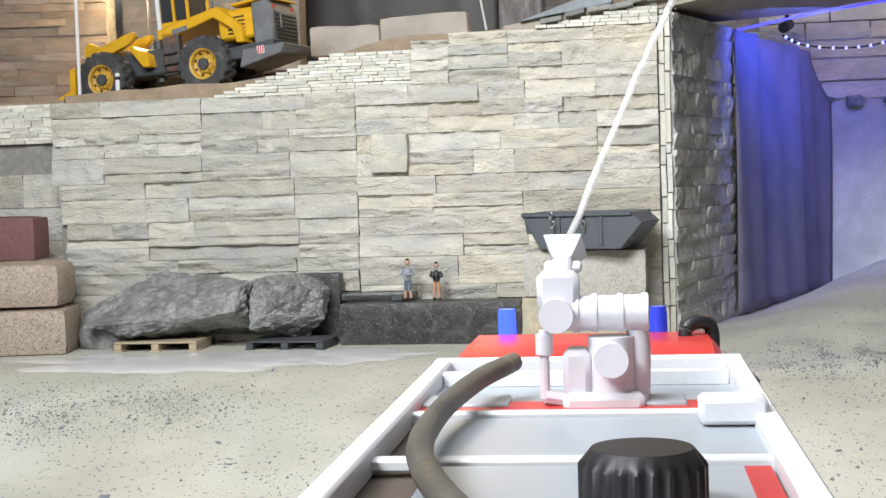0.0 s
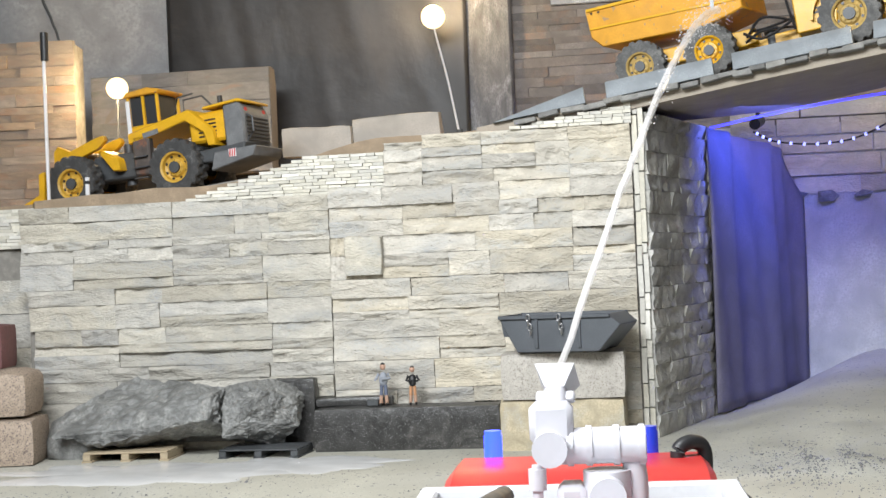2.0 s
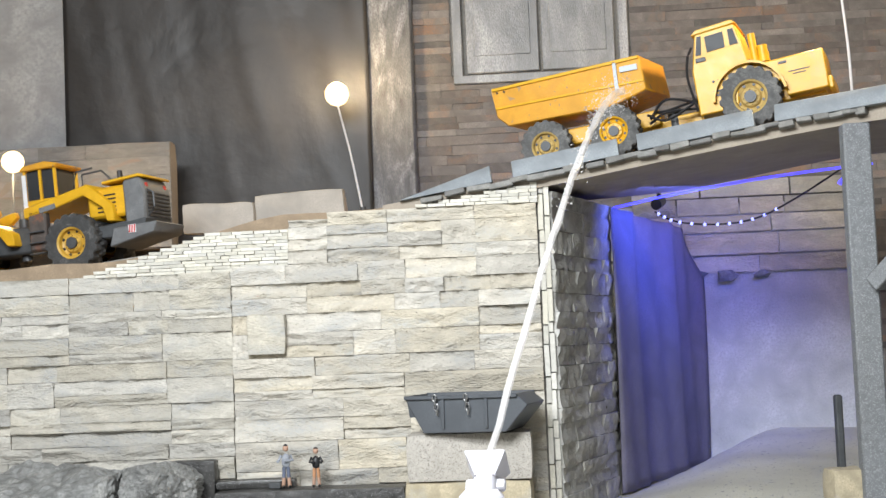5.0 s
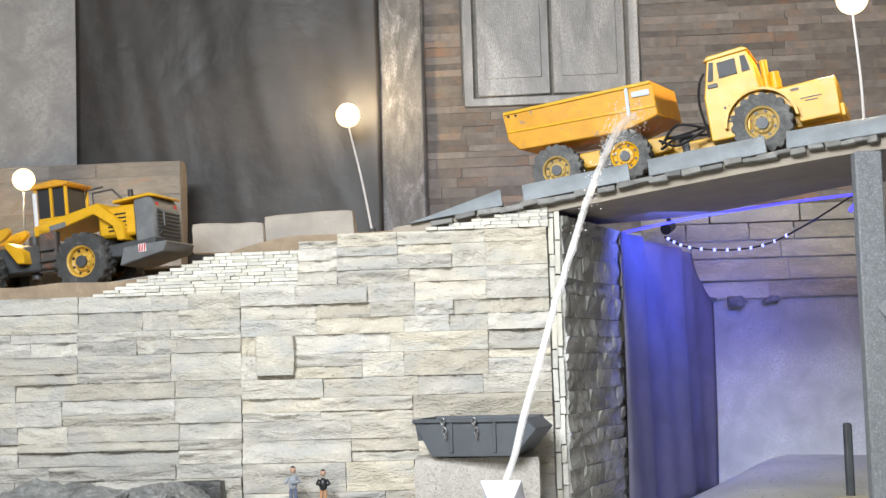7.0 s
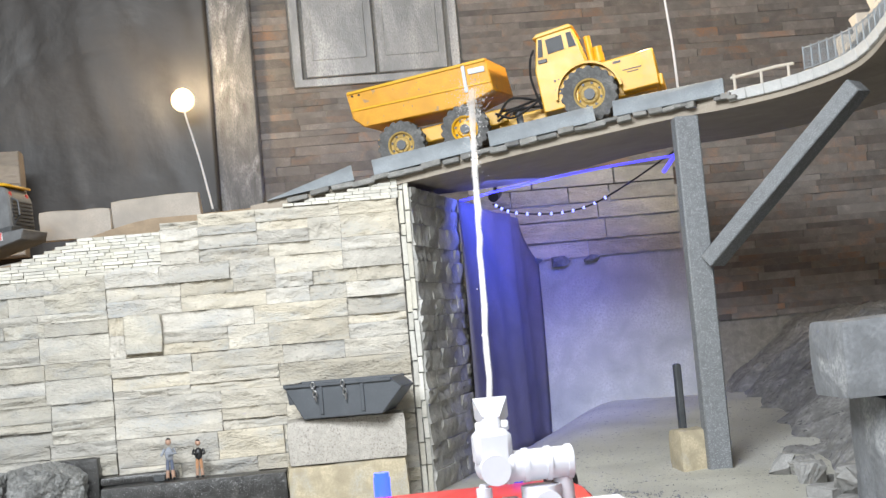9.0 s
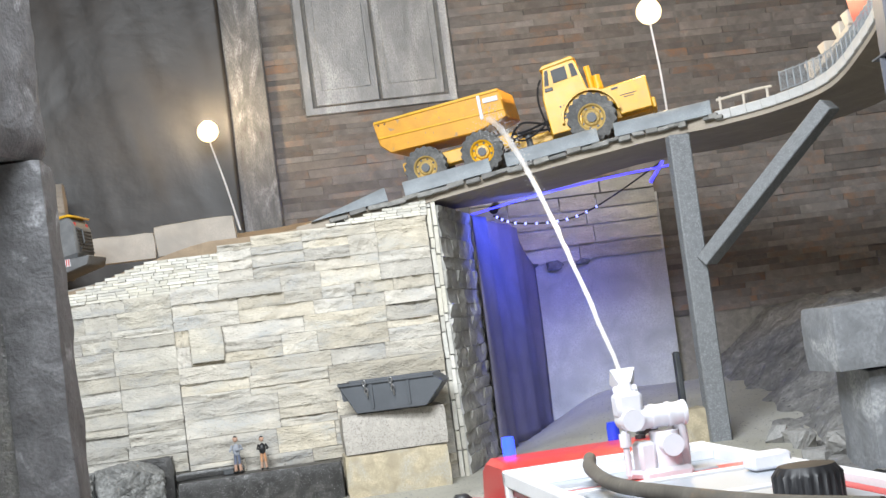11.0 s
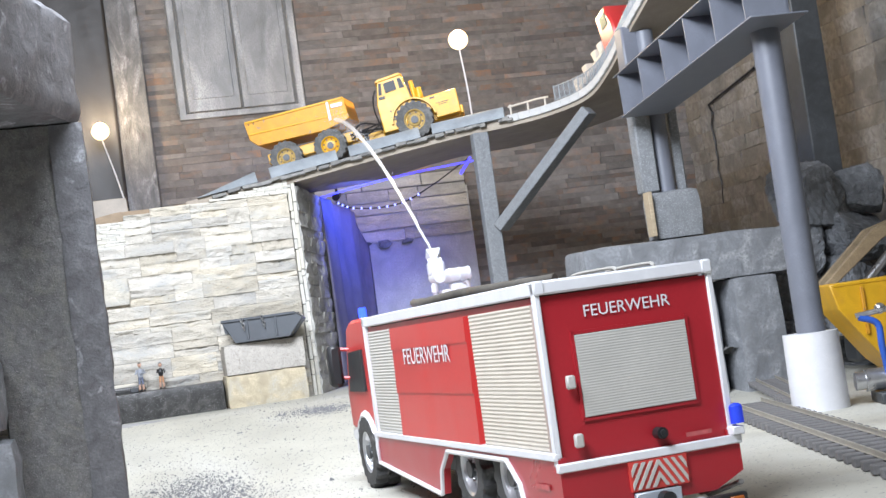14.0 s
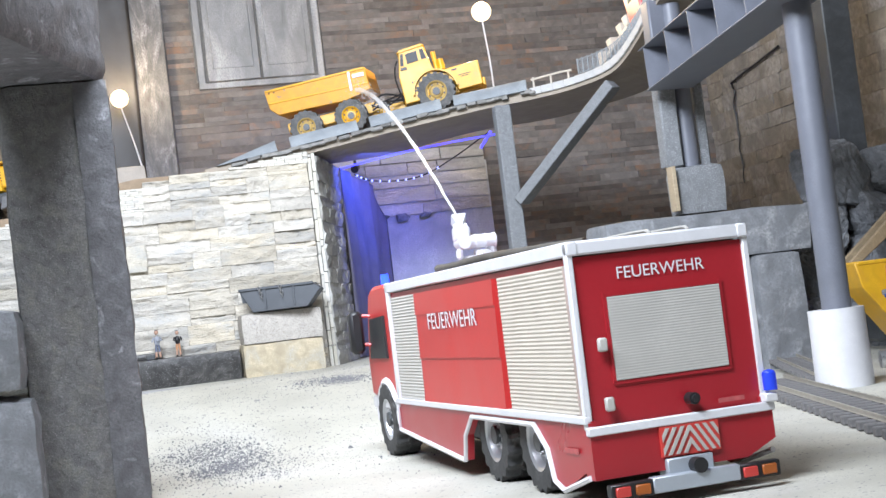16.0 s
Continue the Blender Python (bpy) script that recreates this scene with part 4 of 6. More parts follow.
    box(bm, (TW - 0.04, 0.003, 0.055), (0, TL + 0.178, 0.196), Matrix.Rotation(0.33, 4, "X"))
    part("windscreen", bm, GLASS_DARK, cab)
    bm = bmesh.new()
    box(bm, (TW - 0.016, 0.178, 0.020), (0, TL + 0.094, 0.104), bevel=0.004)
    for sx in (-1, 1):
        pts = [(sx * (h - 0.012), TL + 0.088 + 0.060 * math.cos(a), 0.078 + 0.056 * math.sin(a)) for a in (math.pi * i / 10 for i in range(11))]
        tube(bm, pts, 0.008, 6)
    part("fender", bm, WHITE, cab, "white wheel arch")
    for sx in (-1, 1):
        bm = bmesh.new()
        box(bm, (0.020, 0.020, 0.062), (sx * (h + 0.013), TL + 0.150, 0.208), bevel=0.005)
        mirror = part("wing_mirror", bm, BLACK, cab, "black wing mirror")
        bm = bmesh.new()
        for za, zb in ((0.230, 0.232), (0.188, 0.190)):
            tube(bm, [(sx * (h - 0.01), TL + 0.144, za), (sx * (h + 0.006), TL + 0.150, zb)], 0.003, 6)
        part("mirror_arm", bm, RED_BRIGHT, mirror, "red mirror arm")
    for x in (-0.057, 0.045):
        bm = bmesh.new()
        cyl(bm, 0.0068, 0.006, (x, TL + 0.125, TH + -0.0020))
        part("beacon_base", bm, BLACK, cab)
        bm = bmesh.new()
        cyl(bm, 0.0060, 0.018, (x, TL + 0.125, TH + 0.0080))
        cyl(bm, 0.0054, 0.003, (x, TL + 0.125, TH + 0.0185))
        part("beacon", bm, BLUE_LENS if x > 0 else BLUE_LIT, cab, "blue beacon")
    bm = bmesh.new()
    tube(bm, curve_pts([(0.062, TL + 0.094, TH - 0.004), (0.062, TL + 0.094, TH + 0.008), (0.071, TL + 0.1, TH + 0.012), (0.079, TL + 0.106, TH + 0.006), (0.079, TL + 0.106, TH - 0.016)], 6), 0.0048, 10)
    part("air_intake", bm, BLACK, cab)
    # chassis and wheels
    bm = bmesh.new()
    box(bm, (0.07, TL + 0.14, 0.03), (0, TL / 2 + 0.08, 0.075), bevel=0.003)
    for y in (0.176, 0.318, TL + 0.088):
        cyl(bm, 0.008, 0.13, (0, y, GZ + 0.049), "x", 10)
    part("chassis", bm, DARK_METAL, ft)
    for sx in (-1, 1):
        for y in (0.176, 0.318, TL + 0.088):
            w = wheel(ft, (sx * (h - 0.030), y, GZ + 0.051), 0.051, 0.040, RIM_STEEL, -1)
            w.matrix_basis = pose(sx * (h - (0.030 if y < TL else 0.023)), y, GZ + 0.051, 0, 0, -90 if sx < 0 else 90)
    return ft


CANNON = TRUCK @ Vector((0.012 - 0.0205, 0.572, TH - 0.010 + 0.064))
JET_END = Vector((0.19, -0.04, 1.10))
JET_DIR = (TRUCK.to_3x3().inverted() @ (Vector((JET_END.x, JET_END.y, JET_END.z + 0.24)) - CANNON)).normalized()
NOZZLE = Vector((JET_DIR.x, JET_DIR.y, 1.15)).normalized()
fire_engine()


def build_jet():
    """The standing arc of water from the cannon to the dump truck."""
    bm = bmesh.new()
    d = (TRUCK.to_3x3() @ JET_DIR).normalized()
    a = CANNON + TRUCK.to_3x3() @ NOZZLE * 0.024
    b = a + d * ((JET_END - a).length * 0.55)
    pts = []
    for i in range(40):
        t = i / 39
        pts.append((1 - t) ** 2 * a + 2 * t * (1 - t) * b + t * t * JET_END)
    tube(bm, pts, 0.0029, 8, 0.0090)
    for v in bm.verts:
        v.co += 0.0025 * noise.noise_vector(v.co * 60)
    ob = solo("water_jet", bm, JET, "thin white arc of water from the cannon", "water jet")
    rnd = random.Random(4)
    bm = bmesh.new()
    for i in range(900):
        t = rnd.random() ** 0.35
        p = (1 - t) ** 2 * a + 2 * t * (1 - t) * b + t * t * JET_END
        s = 0.006 + 0.05 * t * t
        q = p + Vector((rnd.gauss(0, s * 0.5), rnd.gauss(0, s * 0.5), rnd.gauss(0, s * 0.5)))
        bmesh.ops.create_icosphere(bm, subdivisions=1, radius=rnd.uniform(0.0005, 0.0015), matrix=Matrix.Translation(q))
    tagged(part("water_spray", bm, JET, ob), kind="stuff")


build_jet()


RIM_DUST = mat("dusty_tan_rim", (0.50, 0.345, 0.11), 0.25, 40, 0.7, bump=0.2)


# ---- dump truck on the ramp: x forward, origin under the front axle ----
def dump_truck():
    m = pose(0.537, 0.033, 0.992, 0, -7.3, -16) @ Matrix.Scale(1.03, 4)
    dt = thing("dump_truck", "yellow articulated dump truck climbing the ramp", "dump truck", m)
    W = 0.19
    # tipping body
    bm = bmesh.new()
    out = [(-0.630, 0.150), (-0.640, 0.225), (-0.236, 0.236), (-0.226, 0.150), (-0.255, 0.140), (-0.33, 0.122), (-0.60, 0.122)]
    prism(bm, out, W, bevel=0.003)
    top = [f for f in bm.faces if f.normal.z > 0.9 and f.calc_area() > 0.03]
    r = bmesh.ops.inset_region(bm, faces=top, thickness=0.010)
    bmesh.ops.translate(bm, verts=list({v for f in top for v in f.verts}), vec=(0, 0, -0.06))
    bed = part("tipping_body", bm, ORANGE, dt, "worn orange-yellow tipper body")
    bed.matrix_basis = pose(-0.24, 0, 0.19) @ pose(0, 0, 0, 0, 3.4, -7) @ pose(0.24, 0, -0.19)
    bm = bmesh.new()
    for sy in (-1, 1):
        box(bm, (0.398, 0.006, 0.008), (-0.436, sy * (W / 2 + 0.002), 0.226), Matrix.Rotation(-0.027, 4, "Y"), bevel=0.001)
        box(bm, (0.40, 0.005, 0.006), (-0.430, sy * (W / 2 + 0.001), 0.172), Matrix.Rotation(-0.0, 4, "Y"), bevel=0.001)
    part("body_rib", bm, YELLOW, bed)
    bm = bmesh.new()
    box(bm, (0.009, 0.004, 0.075), (-0.300, -W / 2 - 0.003, 0.193))
    box(bm, (0.045, 0.004, 0.014), (-0.265, -W / 2 - 0.003, 0.208))
    part("tape", bm, ALU, bed, "strips of silver tape")
    bm = bmesh.new()
    for sx in (-0.622, -0.602):
        cyl(bm, 0.003, 0.004, (sx, -W / 2 - 0.001, 0.212), "y", 8)
    part("bolt", bm, BLACK, bed)
    # frame, axles, joint
    bm = bmesh.new()
    box(bm, (0.36, 0.06, 0.040), (-0.41, 0, 0.085), bevel=0.003)
    box(bm, (0.30, 0.07, 0.030), (0.02, 0, 0.070), bevel=0.003)
    box(bm, (0.16, 0.03, 0.03), (-0.18, 0, 0.066), bevel=0.003)
    part("frame", bm, YELLOW, dt)
    for x in (-0.514, -0.338, 0.0):
        bm = bmesh.new()
        cyl(bm, 0.012, 0.16, (x, 0, 0.068), "y", 10)
        part("axle", bm, DARK_METAL, dt)
    bm = bmesh.new()
    cyl(bm, 0.018, 0.07, (-0.20, 0, 0.066), "z", 12)
    part("joint_pin", bm, DARK_METAL, dt)
    for i, (y, z) in enumerate(((-0.03, 0.085), (-0.05, 0.07), (-0.02, 0.10), (-0.06, 0.09))):
        bm = bmesh.new()
        tube(bm, curve_pts([(-0.255, y, z), (-0.205, y - 0.02, z + 0.035 - 0.02 * i), (-0.125, y, z + 0.01)], 6), 0.0035, 6)
        part("hydraulic_hose", bm, BLACK, dt)
    # cab
    bm = bmesh.new()
    out = [(-0.165, 0.055), (-0.070, 0.055), (-0.062, 0.110), (-0.030, 0.135), (-0.030, 0.160), (-0.048, 0.258), (-0.145, 0.252), (-0.165, 0.165)]
    prism(bm, out, W - 0.01, bevel=0.003)
    cab = part("cab", bm, YELLOW, dt)
    cab.matrix_basis = pose(0.040, 0, 0)
    bm = bmesh.new()
    prism(bm, [(-0.155, 0.250), (-0.142, 0.262), (-0.055, 0.268), (-0.042, 0.258)], W - 0.004, bevel=0.002)
    part("cab_roof", bm, YELLOW, cab)
    for sy in (-1, 1):
        y = sy * (W / 2 - 0.004)
        for o in ([(-0.150, 0.200), (-0.137, 0.200), (-0.130, 0.245), (-0.140, 0.245)], [(-0.122, 0.203), (-0.078, 0.206), (-0.078, 0.244), (-0.122, 0.241)], [(-0.066, 0.207), (-0.046, 0.208), (-0.053, 0.246), (-0.066, 0.246)]):
            bm = bmesh.new()
            prism(bm, o, 0.004, Matrix.Translation((0, y, 0)))
            part("window", bm, GLASS_DARK, cab)
    bm = bmesh.new()
    box(bm, (0.024, 0.004, 0.010), (-0.140, -W / 2 + 0.003, 0.188), bevel=0.001)
    part("door_handle", bm, BLACK, cab)
    for k in range(3):
        bm = bmesh.new()
        cyl(bm, 0.003, 0.004, (-0.120 + 0.012 * k, -W / 2 + 0.004, 0.130), "y", 8)
        part("rivet", bm, BLACK, cab)
    for z in (0.105, 0.095):
        bm = bmesh.new()
        box(bm, (0.028, 0.004, 0.004), (-0.110, -W / 2 + 0.004, z))
        part("mark_bar", bm, BLACK, cab)
    bm = bmesh.new()
    tube(bm, curve_pts([(-0.170, -0.07, 0.07), (-0.180, -0.08, 0.15), (-0.172, -0.082, 0.20), (-0.158, -0.08, 0.225)], 6), 0.0035, 6)
    part("grab_rail", bm, BLACK, cab)
    # hood, stack, fender
    bm = bmesh.new()
    out = [(0.005, 0.150), (0.182, 0.154), (0.182, 0.095), (0.180, 0.060), (0.085, 0.060), (0.075, 0.10), (0.005, 0.10)]
    prism(bm, out, W - 0.03, bevel=0.003)
    hood = part("hood", bm, YELLOW, dt)
    bm = bmesh.new()
    box(bm, (0.05, 0.002, 0.002), (0.12, -(W - 0.03) / 2 - 0.001, 0.115))
    box(bm, (0.03, 0.002, 0.002), (0.12, -(W - 0.03) / 2 - 0.001, 0.108))
    box(bm, (0.020, 0.003, 0.005), (0.085, -(W - 0.03) / 2 - 0.001, 0.140))
    part("hood_slot", bm, BLACK, hood)
    bm = bmesh.new()
    cyl(bm, 0.009, 0.085, (0.022, -0.045, 0.190), seg=14)
    cyl(bm, 0.014, 0.022, (0.042, -0.040, 0.170), seg=14)
    cyl(bm, 0.012, 0.020, (0.042, -0.040, 0.190), seg=14)
    part("exhaust", bm, YELLOW, hood)
    for sy in (-1, 1):
        bm = bmesh.new()
        pts = [(0.088 * math.cos(a), sy * (W / 2 - 0.012), 0.072 + 0.088 * math.sin(a)) for a in (math.pi * (0.02 + 0.96 * i / 14) for i in range(15))]
        out = [(p[0], p[2]) for p in pts] + [(p[0] * 0.93, 0.072 + (p[2] - 0.072) * 0.93) for p in pts[::-1]]
        prism(bm, out, 0.045, Matrix.Translation((0, sy * (W / 2 - 0.012), 0)))
        part("fender", bm, YELLOW, dt)
        for x, r, w, rm in ((0.0, 0.073, 0.050, RIM_DUST), (-0.338, 0.064, 0.046, YELLOW), (-0.514, 0.064, 0.046, RIM_DUST)):
            wheel(dt, (x, sy * (W / 2 - 0.018), r + 0.001), r, w, rm, sy, 0.56, RUBBER_DUSTY)
    bm = bmesh.new()
    box(bm, (0.012, W - 0.03, 0.03), (0.186, 0, 0.070), bevel=0.003)
    part("front_bumper", bm, YELLOW, dt)


dump_truck()


# ---- wheel loader on the bank: x towards its bucket end is negative ----
WORN_GREY = mat("worn_mid_grey_paint", (0.16, 0.165, 0.17), 0.2, 30, 0.6, bump=0.2)


def wheel_loader():
    m = pose(-1.266, 0.309, 0.731, 0, -4.5, -11)
    wl = thing("wheel_loader", "yellow wheel loader with grey engine cover on the haul road", "wheel loader", m)
    r = 0.079
    for sy in (-1, 1):
        for x in (0.0, -0.338):
            wheel(wl, (x, sy * 0.085, r), r, 0.062, RIM_YELLOW, sy, 0.55)
    W = 0.16
    bm = bmesh.new()
    prism(bm, [(-0.07, 0.09), (0.17, 0.075), (0.205, 0.09), (0.21, 0.125), (0.06, 0.115), (-0.06, 0.14)], W, bevel=0.004)
    part("rear_frame", bm, DARK_METAL, wl)
    bm = bmesh.new()
    prism(bm, [(-0.085, 0.175), (0.035, 0.205), (0.09, 0.165), (0.10, 0.125), (0.125, 0.125), (0.12, 0.17), (0.05, 0.235), (-0.15, 0.195), (-0.15, 0.165)], W + 0.02, bevel=0.003)
    part("fender_arm", bm, YELLOW, wl)
    bm = bmesh.new()
    box(bm, (0.13, W - 0.02, 0.085), (0.10, 0, 0.180), bevel=0.008)
    part("engine_cover", bm, YELLOW, wl)
    bm = bmesh.new()
    prism(bm, [(0.150, 0.110), (0.212, 0.118), (0.215, 0.20), (0.200, 0.236), (0.150, 0.232)], W, bevel=0.006)
    part("radiator_box", bm, WORN_GREY, wl, "dark grey radiator housing")
    bm = bmesh.new()
    for k in range(7):
        box(bm, (0.003, W - 0.03, 0.004), (0.2155, 0, 0.128 + 0.0105 * k))
    part("grille", bm, BLACK, wl)
    for sy in (-1, 1):
        bm = bmesh.new()
        cyl(bm, 0.007, 0.005, (0.209, sy * 0.055, 0.213), "x", 12)
        part("rear_lamp", bm, SIGN_RED, wl)
    bm = bmesh.new()
    for k in range(5):
        box(bm, (0.055, 0.003, 0.004), (0.095, -(W - 0.02) / 2 - 0.001, 0.155 + 0.011 * k))
    part("engine_slot", bm, BLACK, wl)
    bm = bmesh.new()
    box(bm, (0.05, 0.002, 0.014), (-0.075, -(W + 0.02) / 2 - 0.001, 0.186), Matrix.Rotation(-0.14, 4, "Y"))
    part("badge_plate", bm, WORN_GREY, wl)
    for k in range(3):
        bm = bmesh.new()
        box(bm, (0.045, 0.035, 0.004), (-0.112, -0.085, 0.065 + 0.03 * k), bevel=0.001)
        part("cab_step", bm, DARK_METAL, wl)
    bm = bmesh.new()
    prism(bm, [(0.090, 0.228), (0.200, 0.236), (0.214, 0.232), (0.215, 0.238), (0.202, 0.244), (0.090, 0.236)], W + 0.004, bevel=0.002)
    part("rear_hood", bm, YELLOW, wl)
    bm = bmesh.new()
    prism(bm, [(0.10, 0.055), (0.235, 0.080), (0.245, 0.108), (0.115, 0.105)], W + 0.012, bevel=0.003)
    cw = part("counterweight", bm, WORN_GREY, wl)
    bm = bmesh.new()
    box(bm, (0.022, 0.002, 0.022), (0.172, -(W + 0.012) / 2 - 0.001, 0.096))
    pl = part("warning_plate", bm, WHITE, cw, smooth=False)
    bm = bmesh.new()
    for k in range(3):
        prism(bm, [(0.162 + 0.007 * k, 0.086), (0.1655 + 0.007 * k, 0.086), (0.1685 + 0.007 * k, 0.106), (0.165 + 0.007 * k, 0.106)], 0.001, Matrix.Translation((0, -(W + 0.012) / 2 - 0.0026, 0)))
    part("stripe", bm, SIGN_RED, pl, smooth=False)
    # cab
    bm = bmesh.new()
    for x, z0, z1 in ((-0.145, 0.19, 0.300), (-0.085, 0.19, 0.302), (-0.028, 0.20, 0.300)):
        for sy in (-1, 1):
            box(bm, (0.010, 0.008, z1 - z0), (x, sy * 0.058, (z0 + z1) / 2), bevel=0.001)
    box(bm, (0.13, 0.125, 0.03), (-0.088, 0, 0.20), bevel=0.004)
    cab = part("cab_frame", bm, YELLOW, wl)
    cab.matrix_basis = pose(-0.155, 0, 0.004) @ Matrix.Diagonal((0.80, 1, 1.0, 1)) @ pose(0.145, 0, 0)
    bm = bmesh.new()
    prism(bm, [(-0.160, 0.298), (-0.145, 0.312), (-0.060, 0.318), (-0.010, 0.308), (-0.015, 0.298)], 0.14, bevel=0.003)
    part("cab_roof", bm, ORANGE, cab)
    bm = bmesh.new()
    box(bm, (0.105, 0.108, 0.088), (-0.086, 0, 0.254))
    part("cab_glass", bm, GLASS_DARK, cab)
    # Cab post painted white to hold the lamplight falling on it.
    bm = bmesh.new()
    box(bm, (0.016, 0.003, 0.100), (-0.145, -0.064, 0.238), bevel=0.001)
    part("cab_post", bm, WHITE, cab)
    # handrails, steps, tank, exhaust
    for pts in ([(0.03, -0.075, 0.225), (0.03, -0.075, 0.265), (0.09, -0.075, 0.268), (0.12, -0.075, 0.235)], [(0.214, -0.06, 0.13), (0.230, -0.06, 0.15), (0.230, -0.06, 0.19), (0.214, -0.06, 0.20)], [(-0.01, -0.07, 0.21), (0.01, -0.07, 0.275), (0.06, -0.07, 0.28)]):
        bm = bmesh.new()
        tube(bm, pts, 0.003, 6)
        part("handrail", bm, DARK_METAL, wl)
    bm = bmesh.new()
    cyl(bm, 0.008, 0.05, (0.10, 0.01, 0.250), seg=12)
    part("exhaust", bm, BLACK, wl)
    bm = bmesh.new()
    box(bm, (0.055, 0.03, 0.115), (-0.112, -0.075, 0.130), bevel=0.006)
    part("step_tank", bm, mat("rusty_dark_tank", (0.10, 0.08, 0.07), 0.3, 30, 0.7, alt=(0.30, 0.09, 0.03), alt_amount=0.15), wl)
    # front frame and lift arms
    bm = bmesh.new()
    box(bm, (0.16, 0.08, 0.075), (-0.185, 0, 0.115), bevel=0.006)
    cyl(bm, 0.015, 0.12, (-0.165, 0, 0.12), "z", 12)
    part("front_frame", bm, DARK_METAL, wl).matrix_basis = pose(-0.038, 0, 0)
    for sy in (-1, 1):
        bm = bmesh.new()
        prism(bm, [(-0.210, 0.195), (-0.235, 0.175), (-0.335, 0.145), (-0.370, 0.09), (-0.390, 0.10), (-0.385, 0.185), (-0.370, 0.200), (-0.330, 0.180), (-0.245, 0.205), (-0.215, 0.210)], 0.02, Matrix.Translation((0, sy * 0.045, 0)), bevel=0.002)
        part("lift_arm", bm, YELLOW, wl).matrix_basis = pose(-0.038, 0, 0)
    bm = bmesh.new()
    prism(bm, [(-0.180, 0.10), (-0.220, 0.155), (-0.210, 0.165), (-0.160, 0.135), (-0.155, 0.10)], 0.15, bevel=0.003)
    part("front_fender", bm, YELLOW, wl).matrix_basis = pose(-0.038, 0, 0)
    bm = bmesh.new()
    prism(bm, [(-0.390, 0.02), (-0.565, 0.0), (-0.405, 0.06), (-0.400, 0.12), (-0.380, 0.125)], 0.24, bevel=0.003)
    part("bucket", bm, YELLOW, wl).matrix_basis = pose(-0.038, 0, 0)
    bm = bmesh.new()
    tube(bm, [(-0.205, 0.0, 0.15), (-0.305, 0.0, 0.165), (-0.375, 0.0, 0.17)], 0.009, 8)
    part("tilt_cylinder", bm, STEEL, wl).matrix_basis = pose(-0.038, 0, 0)


wheel_loader()
lamp("loader_work_light", "POINT", pose(-1.63, 0.60, 1.10), 11.0, (1.0, 0.74, 0.42), 0.03)
wlamp = thing("work_lamp", "warm glowing globe lamp on a thin pole behind the loader", "street lamp", pose(-1.628, 0.66, 0.77), group="street lamps")
bm = bmesh.new()
tube(bm, [(0, 0, 0), (0, 0, 0.31)], 0.004, 8)
part("pole", bm, DARK_METAL, wlamp)
bm = bmesh.new()
ball(bm, 0.034, (0, 0, 0.335), sub=3)
part("globe", bm, BULB, wlamp, "glowing warm globe")
# marker post with black top at the bank's edge
mk = thing("marker_pole", "tall white pole with a black grip on the bank", "pole", pose(-1.662, 0.20, 0.728))
bm = bmesh.new()
cyl(bm, 0.005, 0.42, (0, 0, 0.21))
part("shaft", bm, WHITE, mk)
bm = bmesh.new()
cyl(bm, 0.011, 0.08, (0.003, 0, 0.44))
part("grip", bm, BLACK, mk)
post = thing("delineator", "small white road marker post beside the loader", "marker post", pose(-1.522, 0.14, 0.735))
bm = bmesh.new()
box(bm, (0.012, 0.008, 0.055), (0, 0, 0.027), bevel=0.002)
part("stake", bm, WHITE, post)
bm = bmesh.new()
box(bm, (0.013, 0.009, 0.010), (0, 0, 0.040), bevel=0.001)
part("reflector", bm, BLACK, post)

# low stones and slabs on the bank; first two paler, lamplight put into their colour
for i, (x, y, z, sx, sy, sz, rz) in enumerate([(-1.00, 0.70, 0.86, 0.22, 0.06, 0.09, 2), (-0.75, 0.72, 0.87, 0.28, 0.06, 0.105, -3), (-1.52, 0.98, 0.84, 0.62, 0.08, 0.35, 0)]):
    back_slab = tagged(solo("bank_slab", rough_block((sx, sy, sz), 0.004, seed=i + 3), mat("grey_slab_%d" % i, (0.24, 0.21, 0.185) if i == 2 else (0.46, 0.43, 0.39), 0.15, 12, 0.85, bump=0.4), "rough grey stone slab on the bank", "stone slab", pose(x, y, z, 0, -2 if i == 1 else 0, rz)), group="slabs on the bank")
lb = slab("wall_bank_left", (1.5, 0.1, 0.55), (-2.52, 0.62, 0.98), BROWN_ROCK, "layered brown stone wall behind the loader", 8)

